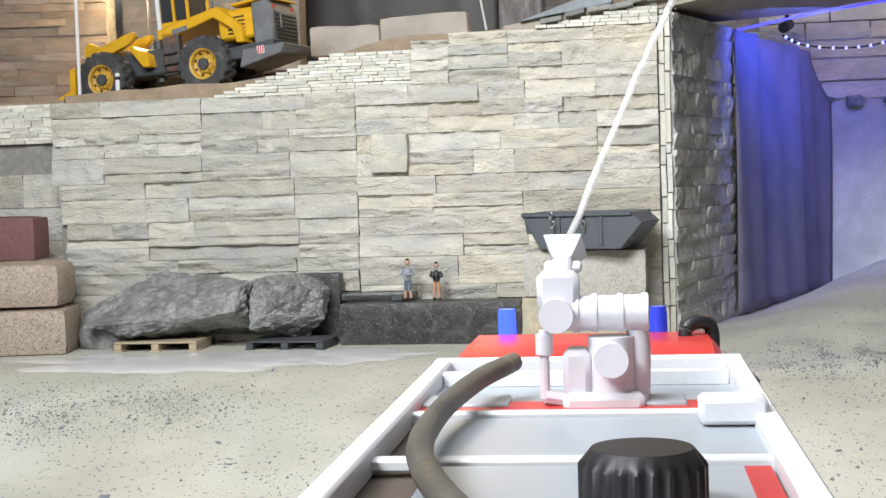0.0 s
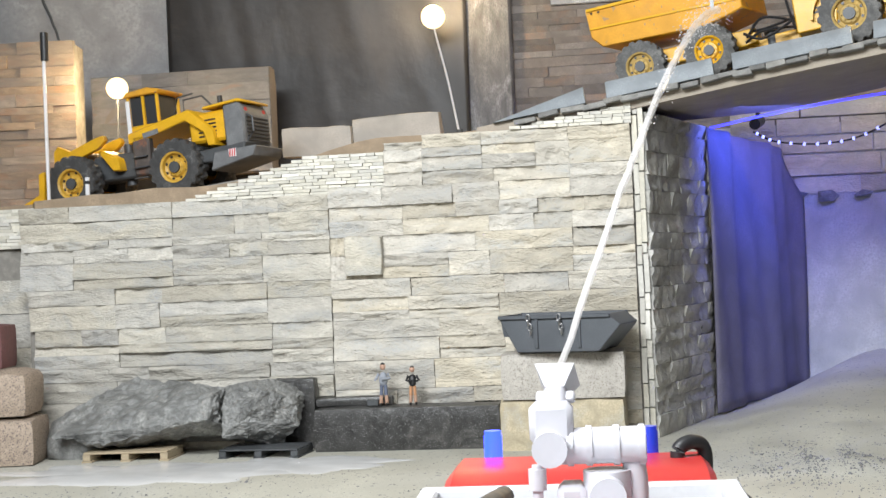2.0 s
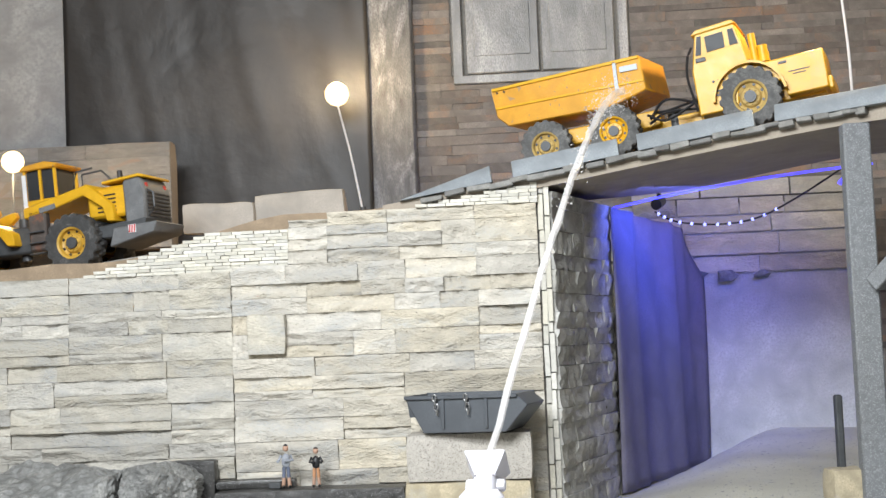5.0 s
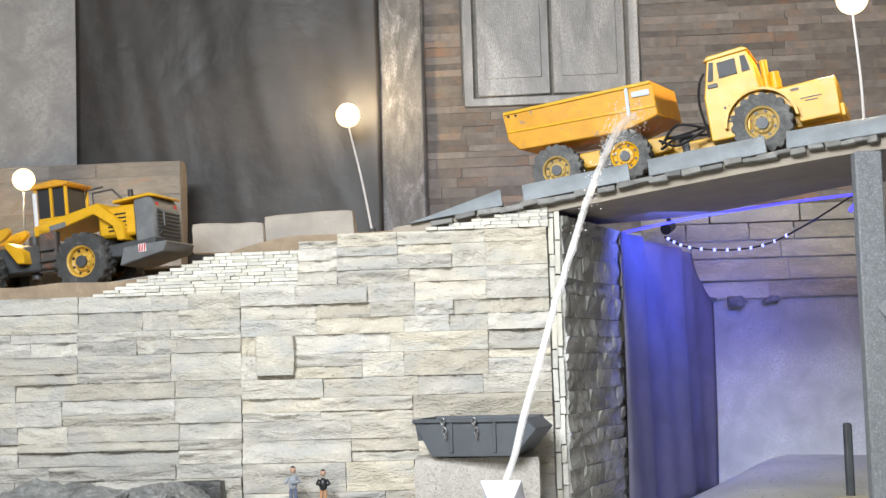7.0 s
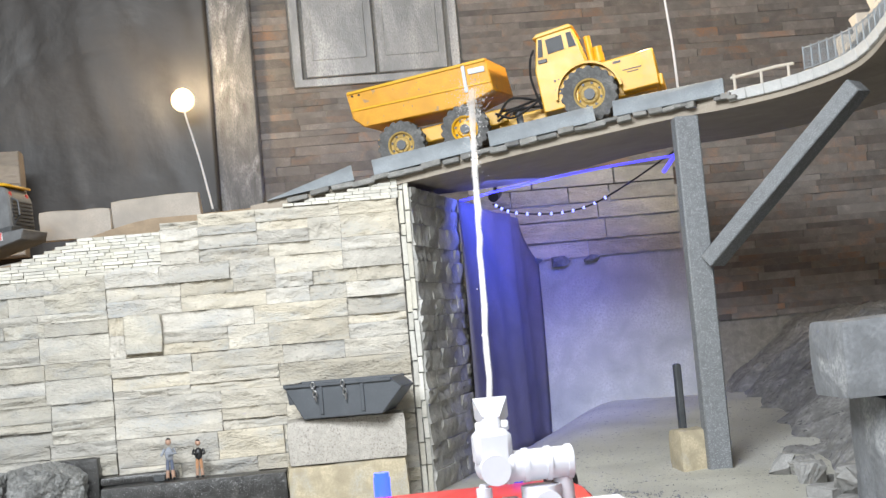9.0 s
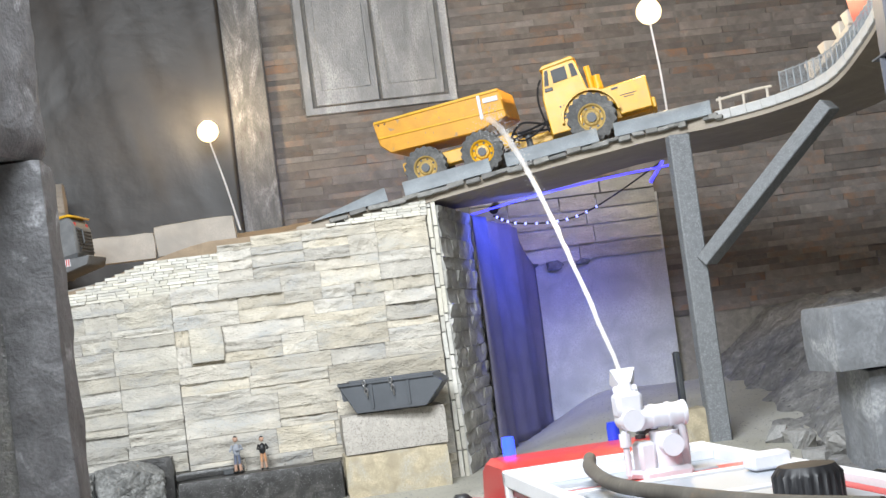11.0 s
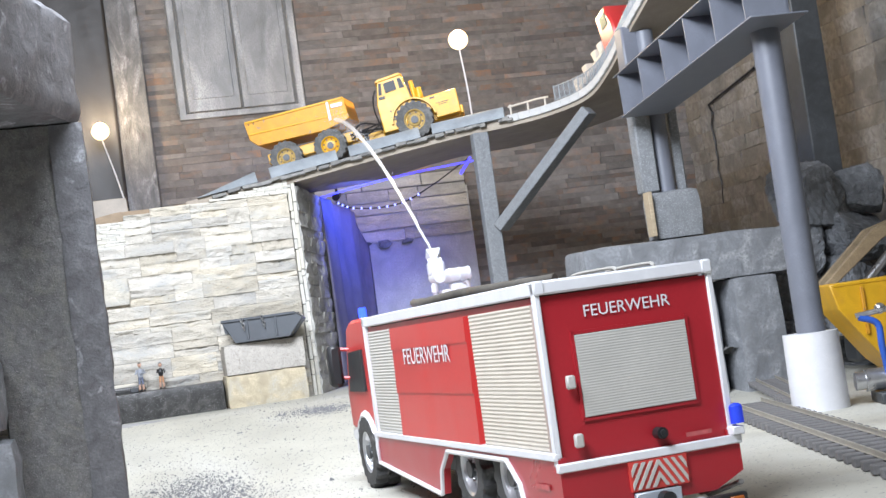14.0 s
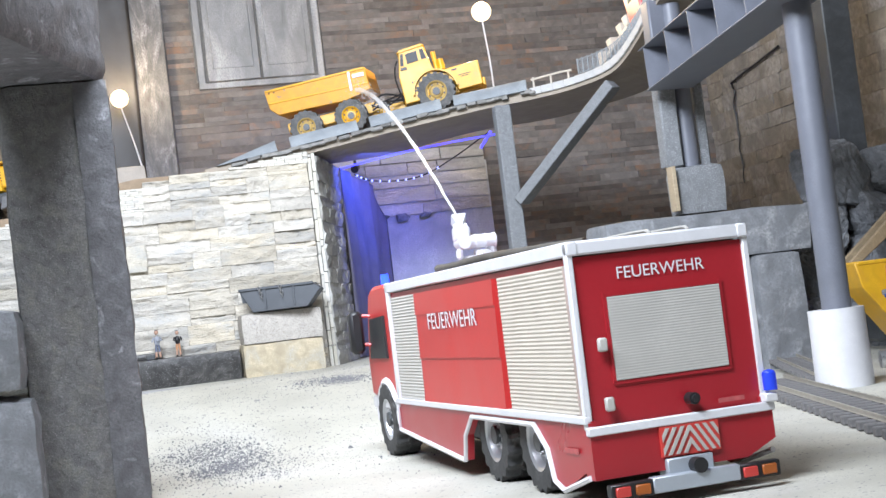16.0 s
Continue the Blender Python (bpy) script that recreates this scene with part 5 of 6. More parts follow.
# ---- skip on granite blocks ----
def skip():
    m = pose(-0.200, -0.135, 0.287, 0, 0, -13)
    sk = thing("skip_container", "slate-grey steel skip with chains standing on granite blocks", "skip", m)
    bm = bmesh.new()
    W = 0.17
    out = [(-0.148, 0.088), (-0.148, 0.080), (-0.105, 0.0), (0.095, 0.0), (0.150, 0.062), (0.120, 0.088)]
    prism(bm, out, W, bevel=0.002)
    tops = [f for f in bm.faces if f.normal.z > 0.95 and f.calc_area() > 0.02]
    bmesh.ops.inset_region(bm, faces=tops, thickness=0.008)
    bmesh.ops.translate(bm, verts=list({v for f in tops for v in f.verts}), vec=(0, 0, -0.05))
    body = part("tub", bm, SKIP_GREY, sk, smooth=False)
    for sy in (-1, 1):
        bm = bmesh.new()
        box(bm, (0.275, 0.008, 0.010), (-0.012, sy * (W / 2 + 0.003), 0.084), bevel=0.002)
        box(bm, (0.008, 0.006, 0.07), (-0.055, sy * (W / 2 + 0.002), 0.045), bevel=0.001)
        box(bm, (0.008, 0.006, 0.07), (0.05, sy * (W / 2 + 0.002), 0.045), bevel=0.001)
        part("rim", bm, SKIP_GREY, sk)
    for x in (-0.072, 0.004):
        ch = part("chain", (lambda b: (cyl(b, 0.005, 0.012, (x, -W / 2 - 0.006, 0.076), "y", 10), b)[1])(bmesh.new()), DARK_METAL, sk)
        for k in range(4):
            bm = bmesh.new()
            a0 = math.pi / 2 * (k % 2)
            pts = []
            for j in range(13):
                a = 2 * math.pi * j / 12
                u, w = 0.0045 * math.cos(a), 0.008 * math.sin(a)
                pts.append((x + u * math.cos(a0) + 0.002 * k, -W / 2 - 0.012 + u * math.sin(a0), 0.083 - 0.011 * k + w))
            tube(bm, pts, 0.0016, 6)
            part("link", bm, STEEL, ch)


skip()


def block(name, size, at, material, label, rz=0, seed=1, cat="stone block", group="", amp=0.003, cuts=(8, 5, 5), bevel=0.004, rx=0, ry=0):
    return solo(name, rough_block(size, amp, cuts, seed, 14, bevel), material, label, cat, pose(*at, rx, ry, rz), group)


block("granite_block", (0.30, 0.16, 0.112), (-0.218, -0.10, 0.173), GRANITE_GREY, "speckled pale granite block under the skip", 0, 2)
block("sandstone_block", (0.30, 0.17, 0.122), (-0.222, -0.10, 0.050), SANDSTONE, "yellow sandstone block at the foot of the wall", 0, 3, amp=0.006)
block("sandstone_block", (0.085, 0.09, 0.11), (0.655, -0.15, 0.06), SANDSTONE, "small yellow sandstone block beside the ramp column", 8, 33)
block("black_plinth", (0.47, 0.10, 0.108), (-0.612, -0.075, 0.052), BLACK_GRANITE, "wet black granite beam at the foot of the wall", 0, 4)
block("granite_strip", (0.20, 0.05, 0.022), (-0.755, -0.045, 0.161), BLACK_GRANITE, "thin black granite strip on the beam", 2, 5, cuts=(5, 3, 2))
block("granite_cube", (0.12, 0.06, 0.178), (-0.915, -0.030, 0.055), BLACK_GRANITE, "dark granite block behind the boulders", 0, 6)
block("granite_block", (0.34, 0.2, 0.115), (-1.705, -0.20, 0.055), GRANITE_PINK, "speckled brown granite block in a stack", 12, 7, group="brown granite blocks", bevel=0.007)
block("granite_block", (0.34, 0.2, 0.112), (-1.715, -0.20, 0.176), GRANITE_PINK, "speckled brown granite block on top of another", 11, 8, group="brown granite blocks", bevel=0.012)
block("red_granite_block", (0.20, 0.12, 0.112), (-1.745, -0.12, 0.290), GRANITE_RED, "dark red granite block on the stack", 6, 9)


def chunk(name, size, at, seed, label, material, cat="stone", rz=0, group="", points=16, fine=2, amp=0.02, flip=1):
    """A broken stone: the hull of scattered points with a rough skin."""
    bm = bmesh.new()
    r = random.Random(seed)
    for i in range(points):
        v = Vector((r.gauss(0, 1), r.gauss(0, 1), r.gauss(0, 1))).normalized() * r.uniform(0.9, 1.1)
        v = Vector([max(-0.72, min(0.72, c)) / 1.44 for c in v])
        bm.verts.new((v.x * size[0], v.y * size[1], (flip * v.z + 0.5) * size[2]))
    hull = bmesh.ops.convex_hull(bm, input=bm.verts)
    bmesh.ops.delete(bm, geom=[g for g in hull["geom_interior"] if isinstance(g, bmesh.types.BMVert)], context="VERTS")
    for k in range(fine):
        bmesh.ops.subdivide_edges(bm, edges=list(bm.edges), cuts=2 if k == 0 else 1, use_grid_fill=True)
        bmesh.ops.triangulate(bm, faces=list(bm.faces))
    s, off = max(size), Vector((seed * 3.3, seed, 2))
    bm.normal_update()
    for v in bm.verts:
        p = v.co / s
        v.co += v.normal * s * amp * (0.8 * noise.noise(p * 4 + off) + 0.7 * noise.noise(p * 11 + off) + 0.5 * noise.noise(p * 25 + off) + 0.3 * noise.noise(p * 55 + off))
    low = min(v.co.z for v in bm.verts)
    for v in bm.verts:
        v.co.z = max(0.0, v.co.z - low - 0.004)
    return solo(name, bm, material, label, cat, pose(*at, 0, 0, rz), group, smooth=False)


# ---- boulders on pallets ----
def pallet(at, size, material, label, rz=0):
    p = thing("pallet", label, "pallet", pose(*at, 0, 0, rz), group="pallets")
    w, d, h = size
    for k in range(5):
        bm = bmesh.new()
        box(bm, (w, d / 6.5, h * 0.2), (0, -d / 2 + d * (k + 0.5) / 5, h * 0.9), bevel=0.0008)
        part("board", bm, material, p)
    for x in (-0.46, 0, 0.46):
        bm = bmesh.new()
        box(bm, (w * 0.09, d, h * 0.58), (x * w, 0, h * 0.5), bevel=0.0008)
        part("bearer", bm, material, p)
        bm = bmesh.new()
        box(bm, (w * 0.12, d, h * 0.18), (x * w, 0, h * 0.1), bevel=0.0008)
        part("runner", bm, material, p)


pallet((-1.305, -0.155, 0.051), (0.215, 0.13, 0.026), WOOD, "small pale wooden pallet under a boulder", 2)
pallet((-0.962, -0.15, 0.051), (0.20, 0.13, 0.024), DARK_METAL, "small black pallet under a boulder", -3)
chunk("boulder", (0.43, 0.18, 0.165), (-1.283, -0.125, 0.074), 5, "long wet green-black boulder on a wooden pallet", ROCK_DARK, "boulder", 0, "dark boulders", 20, 4, 0.030, -1)
chunk("boulder", (0.19, 0.16, 0.165), (-0.975, -0.13, 0.073), 11, "rounded wet black boulder on a black pallet", ROCK_DARK, "boulder", 0, "dark boulders", 18, 4, 0.035)
bm = bmesh.new()
ball(bm, 0.09, (0, 0, 0.03), (1.0, 0.7, 0.9), 3)
for v in bm.verts:
    v.co += v.normal * 0.014 * noise.noise(v.co * 26)
    v.co.z = max(v.co.z, 0)
solo("boulder", bm, ROCK_DARK, "squat dark rock beside the pallet", "boulder", pose(-1.475, -0.10, 0.05), group="dark boulders")


# ---- two toy figures, plain ----
def figure(at, h, top, legs, label, lean):
    bm = bmesh.new()
    s = h / 0.108
    for x in (-0.006, 0.006):
        tube(bm, [(x * 1.3 * s, 0, 0.002), (x * s, 0, 0.026 * s), (x * 0.8 * s, 0, 0.052 * s)], 0.0045 * s, 8)
        ball(bm, 0.006 * s, (x * 1.3 * s, -0.003 * s, 0.004 * s), (0.8, 1.4, 0.7), 1)
    ball(bm, 0.012 * s, (0, 0, 0.066 * s), (0.95, 0.7, 1.55))
    ball(bm, 0.0085 * s, (0, -0.001, 0.098 * s), (0.9, 1, 1.15))
    for x in (-1, 1):
        tube(bm, [(x * 0.011 * s, 0, 0.080 * s), (x * 0.017 * s, -0.004 * s, 0.068 * s), (x * 0.008 * s + lean, -0.013 * s, 0.066 * s)], 0.0035 * s, 8)
    me = mesh_of("toy_figure", bm, top, True)
    me.materials.append(legs)
    me.materials.append(SKIN)
    me.materials.append(BLACK)
    for p in me.polygons:
        z = p.center.z / s
        p.material_index = 3 if z < 0.010 or z > 0.102 else (1 if 0.026 < z < 0.052 else (2 if z < 0.026 or z > 0.088 else 0))
    ob = new("toy_figure", me)
    ob.matrix_world = pose(*at, 0, 0, 10)
    return tagged(ob, label, "figure", "toy figures on the granite beam")


CLOTH_GREY = mat("grey_cloth", (0.30, 0.32, 0.36), 0.2, 60, 0.8)
figure((-0.672, -0.085, 0.160), 0.108, CLOTH_GREY, mat("blue_grey_cloth", (0.12, 0.14, 0.20), 0.2, 60, 0.8), "small painted toy figure in grey on the granite beam", -0.012)
figure((-0.598, -0.085, 0.160), 0.098, BLACK, mat("tan_cloth", (0.48, 0.25, 0.13), 0.2, 60, 0.8), "small painted toy figure in black and tan on the granite beam", 0.004)
bm = bmesh.new()
box(bm, (0.03, 0.02, 0.016), (0, 0, 0.008), bevel=0.002)
solo("small_case", bm, DARK_METAL, "tiny dark case on the granite strip", "case", pose(-0.700, -0.085, 0.160))

# puddles of milky water
def puddle(at, sx, sy, seed):
    bm = bmesh.new()
    n, rings = 72, []
    for q in (0.0, 0.5, 0.8, 0.92, 1.0, 1.08):
        ring = []
        for i in range(n):
            a = 2 * math.pi * i / n
            k = q * (1 + 0.5 * noise.noise(Vector((math.cos(a) * 2.2, math.sin(a) * 2.2, seed))) + 0.12 * noise.noise(Vector((math.cos(a) * 9, math.sin(a) * 9, seed))))
            x, y = at[0] + sx * k * math.cos(a), at[1] + sy * k * math.sin(a)
            ring.append(bm.verts.new((x, y, ground_z(x, y) + 0.0015 * noise.noise(Vector((x, y, 0)) * 6) + 0.0022 * (1 - q ** 6))))
        rings.append(ring)
    for r0, r1 in zip(rings, rings[1:]):
        for i in range(n):
            bm.faces.new((r0[i], r0[(i + 1) % n], r1[(i + 1) % n], r1[i]))
    bmesh.ops.remove_doubles(bm, verts=rings[0], dist=1e-6)
    bmesh.ops.recalc_face_normals(bm, faces=bm.faces)
    solo("puddle", bm, WATER, "shallow milky puddle on the sand", "puddle", group="puddles")


puddle((-1.18, -0.42, 0), 0.36, 0.16, 1.0)
puddle((-0.82, -0.33, 0), 0.22, 0.14, 2.0)

SLATE_CHIP = mat("blue_grey_slate_chip", (0.22, 0.23, 0.26), 0.25, 60, 0.8, bump=0.5)
for i, (x, y) in enumerate([(-0.781, -1.213), (-0.922, -1.505), (-0.945, -1.371), (-0.835, -1.104), (-0.95, -1.477), (-0.422, -1.012), (0.187, -1.032), (0.158, -0.94), (0.271, -1.141)]):
    k = 0.012 + 0.008 * ((i * 7) % 5) / 4
    chunk("slate_chip", (k * 1.7, k, k * 0.55), (x, y, ground_z(x, y) - 0.001), 200 + i, "small flat blue-grey slate chip on the sand", SLATE_CHIP, "stone", i * 37, "slate chips", 10, 1, 0.01)

# grit and pebbles on the floor
def grit(name, boxes, count, smin, smax, material, label, seed):
    rnd = random.Random(seed)
    V, F = [], []
    for i in range(count):
        cx, cy, sx, sy = rnd.choice(boxes)
        x, y = rnd.gauss(cx, sx), rnd.gauss(cy, sy)
        s = rnd.uniform(smin, smax) * (2.2 if rnd.random() < 0.03 else 1)
        if y > -0.02 and x < 0.1:
            continue
        z = ground_z(x, y)
        a = rnd.uniform(0, 6.28)
        b = len(V)
        for k in range(4):
            q = a + k * math.pi / 2 + rnd.uniform(-0.4, 0.4)
            V.append((x + s * math.cos(q), y + s * math.sin(q), z - 0.0005))
        V.append((x + s * 0.2, y, z + s * rnd.uniform(0.5, 1.0)))
        V.append((x - s * 0.3, y + s * 0.2, z + s * rnd.uniform(0.4, 0.9)))
        F += [(b, b + 1, b + 4), (b + 1, b + 2, b + 5, b + 4), (b + 2, b + 3, b + 5), (b + 3, b, b + 4, b + 5)]
    me = bpy.data.meshes.new(name)
    me.from_pydata(V, [], F)
    me.materials.append(material)
    ob = new(name, me)
    tagged(ob, label, "gravel", kind="stuff")


grit("floor_grit", [(-0.75, -1.3, 0.4, 0.4), (-0.55, -2.0, 0.3, 0.3), (0.2, -1.4, 0.15, 0.3), (-1.2, -1.0, 0.4, 0.5), (-0.1, -0.9, 0.3, 0.4)], 5200, 0.0007, 0.0024, GRAVEL, "scattered dark grit on the sand floor", 1)
grit("gravel_heap", [(-0.62, -1.66, 0.08, 0.16), (-0.56, -1.85, 0.07, 0.14), (-0.60, -1.75, 0.06, 0.12), (-0.14, -0.82, 0.07, 0.05), (0.34, -0.5, 0.10, 0.15), (-1.15, -0.9, 0.16, 0.10)], 9000, 0.0012, 0.0032, GRAVEL, "thin spread of grey gravel", 2)
grit("pebbles", [(-0.62, -1.55, 0.2, 0.2), (0.35, -1.3, 0.12, 0.25)], 60, 0.002, 0.005, GRAVEL, "loose grey pebbles on the floor", 3)

# ---- foreground gate of basalt ----
def gate():
    z = LOW - 0.004
    block("basalt_pillar", (0.165, 0.12, 0.785 - z), (-0.936, -2.25, z), PILLAR_STONE, "upright dark basalt slab carrying a lintel", 0, 12, "pillar", amp=0.005, cuts=(6, 6, 22), bevel=0.007)
    # The pillar's receding side face, laid out as a slab to fit the view.
    block("basalt_pillar_edge", (0.076, 0.116, 0.785 - z), (-0.8255, -2.252, z), PILLAR_FACE, "streaked grey side face of the pillar, built as a slab", 0, 13, "pillar", amp=0.005, cuts=(6, 8, 36), bevel=0.003)
    block("basalt_lintel", (1.15, 0.22, 0.25), (-1.060, -2.735, 0.785), PILLAR_FACE, "streaked basalt lintel lying on the pillar", 72, 14, "lintel", amp=0.008, cuts=(30, 10, 10), bevel=0.016)
    block("kerb_stone", (0.78, 0.40, 0.17), (-1.40, -2.22, 0.150), BLOCK_STONE, "grey hewn block beside the pillar", 0, 15, amp=0.009, group="hewn blocks", bevel=0.014)
    block("kerb_stone", (0.80, 0.42, 0.262), (-1.40, -2.22, z), BLOCK_STONE, "grey hewn block under another", 2, 16, amp=0.009, group="hewn blocks", bevel=0.014)


gate()

# ---- right side: hewn block wall, posts, pipe, track, machines ----
PED = pose(1.039, -1.0, 0.593) @ Matrix.Scale(1.5, 4) @ pose(-0.7125, 1.26, -0.536)  # the blocks and posts are scaled and set to fit the camera's view
before = set(bpy.data.objects)
block("wall_block", (0.49, 0.14, 0.105), (0.778, -1.20, 0.322), BLOCK_STONE, "long grey limestone cap block", 0, 21, group="limestone blocks", amp=0.003)
block("wall_block", (0.26, 0.14, 0.29), (0.72, -1.17, 0.03), BLOCK_STONE, "upright grey limestone block", 0, 22, group="limestone blocks", amp=0.003)
block("wall_block", (0.115, 0.14, 0.29), (0.930, -1.21, 0.03), BLOCK_STONE, "upright grey limestone block", 0, 23, group="limestone blocks", amp=0.003)
block("speckled_block", (0.122, 0.06, 0.107), (0.776, -1.23, 0.429), CONCRETE_SPECK, "speckled concrete block under the posts", 0, 24)
bm = bmesh.new()
box(bm, (0.010, 0.03, 0.10), (0, -0.05, 0.05), bevel=0.001)
solo("wood_wedge", bm, WOOD, "pale thin wooden wedge beside the block", "wedge", pose(0.708, -1.21, 0.436))
column("square_post", (0.728, -1.225), (0.042, 0.04), 0.536, 0.76, CONCRETE_SPECK, "speckled grey square post")
column("square_post", (0.748, -1.20), (0.060, 0.045), 0.762, 0.925, PIPE_GREY, "grey rounded square post above")
bm = bmesh.new()
cyl(bm, 0.022, 0.375, (0, 0, 0.1875), seg=24)
solo("round_post", bm, PIPE_GREY, "grey round steel post", "post", pose(0.775, -1.215, 0.536))
column("square_post", (0.815, -1.20), (0.024, 0.04), 0.536, 0.80, CONCRETE_SPECK, "thin grey square post")


for ob in set(bpy.data.objects) - before:
    if not ob.parent:
        ob.matrix_basis = PED @ ob.matrix_basis


def girder():
    g = thing("steel_girder", "grey welded steel girder with open cells above the posts", "girder")
    a, b = Vector((1.062, -0.985, 0.925)), Vector((1.012, -2.08, 0.998))
    d = b - a
    g.matrix_basis = Matrix.Translation((a + b) / 2) @ along(d)
    span = d.length
    for z, shift in ((0.072, 0.0), (-0.072, 0.020)):
        bm = bmesh.new()
        box(bm, (span, 0.165, 0.005), (shift, 0, z), bevel=0.001)
        part("flange", bm, PIPE_GREY, g)
    bm = bmesh.new()
    box(bm, (span - 0.03, 0.006, 0.138), (0, 0.045, 0))
    part("web", bm, PIPE_GREY, g)
    for k in range(6):
        bm = bmesh.new()
        box(bm, (0.005, 0.122, 0.138), (-span / 2 + 0.045 + (span - 0.06) * k / 5, -0.0195, 0))
        part("stiffener", bm, PIPE_GREY, g)


girder()
base = ground_z(1.04, -1.95) - 0.004
pc = thing("pipe_column", "grey painted pipe standing in a white concrete foot", "pipe column", pose(1.040, -1.95, base))
bm = bmesh.new()
cyl(bm, 0.039, 0.917 - base - 0.19, (0.004, 0, (0.917 - base + 0.19) / 2), seg=28)
part("pipe", bm, PIPE_GREY, pc)
bm = bmesh.new()
cyl(bm, 0.077, 0.212, (0.0, 0, 0.106), seg=32, r2=0.074)
part("foot", bm, WHITE, pc, "white painted concrete foot")


def track(a0, a1, label, k=1.9):
    """A straight of model track from a0 to a1; k sizes rails and sleepers."""
    t = thing("railway_track", label, "railway track", group="railway tracks")
    d = (a1 - a0).normalized()
    n = Vector((-d.y, d.x, 0)).normalized()
    ln = (a1 - a0).length
    slp = bmesh.new()
    box(slp, (0.082 * k, 0.0125 * k, 0.009 * k), (0, 0, 0.0045 * k), bevel=0.0010 * k)
    slp = mesh_of("sleeper", slp, SLEEPER)
    count = int(ln / (0.031 * k))
    turn = along(d)
    for i in range(count):
        ob = new("sleeper", slp)
        ob.parent = t
        ob.matrix_basis = Matrix.Translation(a0 + (a1 - a0) * ((i + 0.5) / count)) @ turn @ Matrix.Rotation(math.pi / 2, 4, "Z")
    for s in (-1, 1):
        bm = bmesh.new()
        off = n * 0.0225 * k * s
        for w, h0, h1 in ((0.0032, 0.009, 0.0098), (0.0009, 0.0098, 0.0132), (0.0019, 0.0132, 0.0148)):
            m_ = Matrix.Translation((a0 + a1) / 2 + off) @ turn @ Matrix.Translation((0, 0, k * (h0 + h1) / 2))
            bmesh.ops.transform(bm, matrix=m_, verts=box(bm, (ln, w * k, k * (h1 - h0))))
        part("rail", bm, BRASS, t)


def floor_at(x, y):
    return Vector((x, y, ground_z(x, y) + 0.001))


track(floor_at(0.985, -1.61), floor_at(0.30, -3.99), "brass-railed model railway track on dark sleepers", 2.0)
track(floor_at(1.42, -0.80), floor_at(1.13, -1.70), "short siding of model railway track", 1.5)


def bucket_machine():
    bk = thing("loader_bucket", "yellow dented excavator bucket beside the pump", "bucket", pose(1.54, -1.40, ground_z(1.5, -1.4), 0, 0, -12) @ Matrix.Scale(1.22, 4))
    bm = bmesh.new()
    prism(bm, [(-0.11, 0.265), (-0.095, 0.20), (0.005, 0.06), (0.05, 0.02), (0.09, 0.03), (0.16, 0.12), (0.17, 0.27)], 0.16, bevel=0.003)
    part("shell", bm, YELLOW, bk)
    bm = bmesh.new()
    box(bm, (0.26, 0.165, 0.010), (0.03, 0, 0.262), bevel=0.002)
    part("lip", bm, YELLOW, bk)
    for x in (-0.03, 0.04):
        bm = bmesh.new()
        box(bm, (0.008, 0.008, 0.12), (x, -0.084, 0.19), bevel=0.001)
        part("rib", bm, ORANGE, bk)
    pm = thing("pump", "dark grey pump with blue hose and steel valve", "pump", pose(1.21, -2.05, ground_z(1.2, -2.05), 0, 0, -20) @ Matrix.Scale(1.5, 4))
    bm = bmesh.new()
    box(bm, (0.13, 0.10, 0.02), (0.03, 0, 0.010), bevel=0.002)
    box(bm, (0.07, 0.075, 0.13), (0.085, 0, 0.085), bevel=0.004)
    part("housing", bm, DARK_METAL, pm)
    bm = bmesh.new()
    cyl(bm, 0.020, 0.04, (-0.030, 0, 0.042), "x", 20)
    cyl(bm, 0.016, 0.02, (-0.058, 0, 0.042), "x", 20)
    part("motor", bm, STEEL, pm)
    bm = bmesh.new()
    tube(bm, curve_pts([(-0.012, -0.02, 0.05), (-0.018, -0.03, 0.10), (-0.02, -0.03, 0.14), (-0.05, -0.03, 0.155)], 6), 0.006, 10)
    part("hose", bm, mat("blue_hose", (0.03, 0.10, 0.45), 0.1, 30, 0.4), pm, "bright blue hose")
    bm = bmesh.new()
    tube(bm, [(-0.055, -0.03, 0.158), (0.06, -0.03, 0.170)], 0.005, 10)
    ball(bm, 0.010, (-0.012, -0.03, 0.166))
    tube(bm, [(0.0, -0.03, 0.10), (0.02, -0.03, 0.105)], 0.008, 10)
    part("valve", bm, STEEL, pm)


bucket_machine()
# stones heaped at the right wall
HEAP = pose(1.80, -0.72, -0.10) @ Matrix.Scale(1.3, 4) @ pose(-1.28, 0.84, -0.06)
before = set(bpy.data.objects)
for i, (x, y, z, s, rz) in enumerate([(1.16, -0.84, 0.10, 0.19, 20), (1.36, -0.86, 0.10, 0.2, 50), (1.17, -0.83, 0.25, 0.17, 5), (1.36, -0.84, 0.26, 0.19, 70), (1.20, -0.84, 0.385, 0.17, 30), (1.38, -0.84, 0.41, 0.17, 15), (1.27, -0.83, 0.52, 0.20, 40), (1.43, -0.82, 0.545, 0.15, 65)]):
    chunk("quarry_stone", (s * 1.15, s * 0.95, s * 0.95), (x, y, z - 0.07), 60 + i, "grey broken quarry stone in a heap", BLOCK_STONE, "stone", rz, "heaped stones", 24, 3, 0.04)
column("dark_upright", (1.42, -0.66), (0.09, 0.10), 0.03, 2.0, DARK_METAL, "dark steel upright against the quarry wall")
for ob in set(bpy.data.objects) - before:
    if not ob.parent:
        ob.matrix_basis = HEAP @ ob.matrix_basis
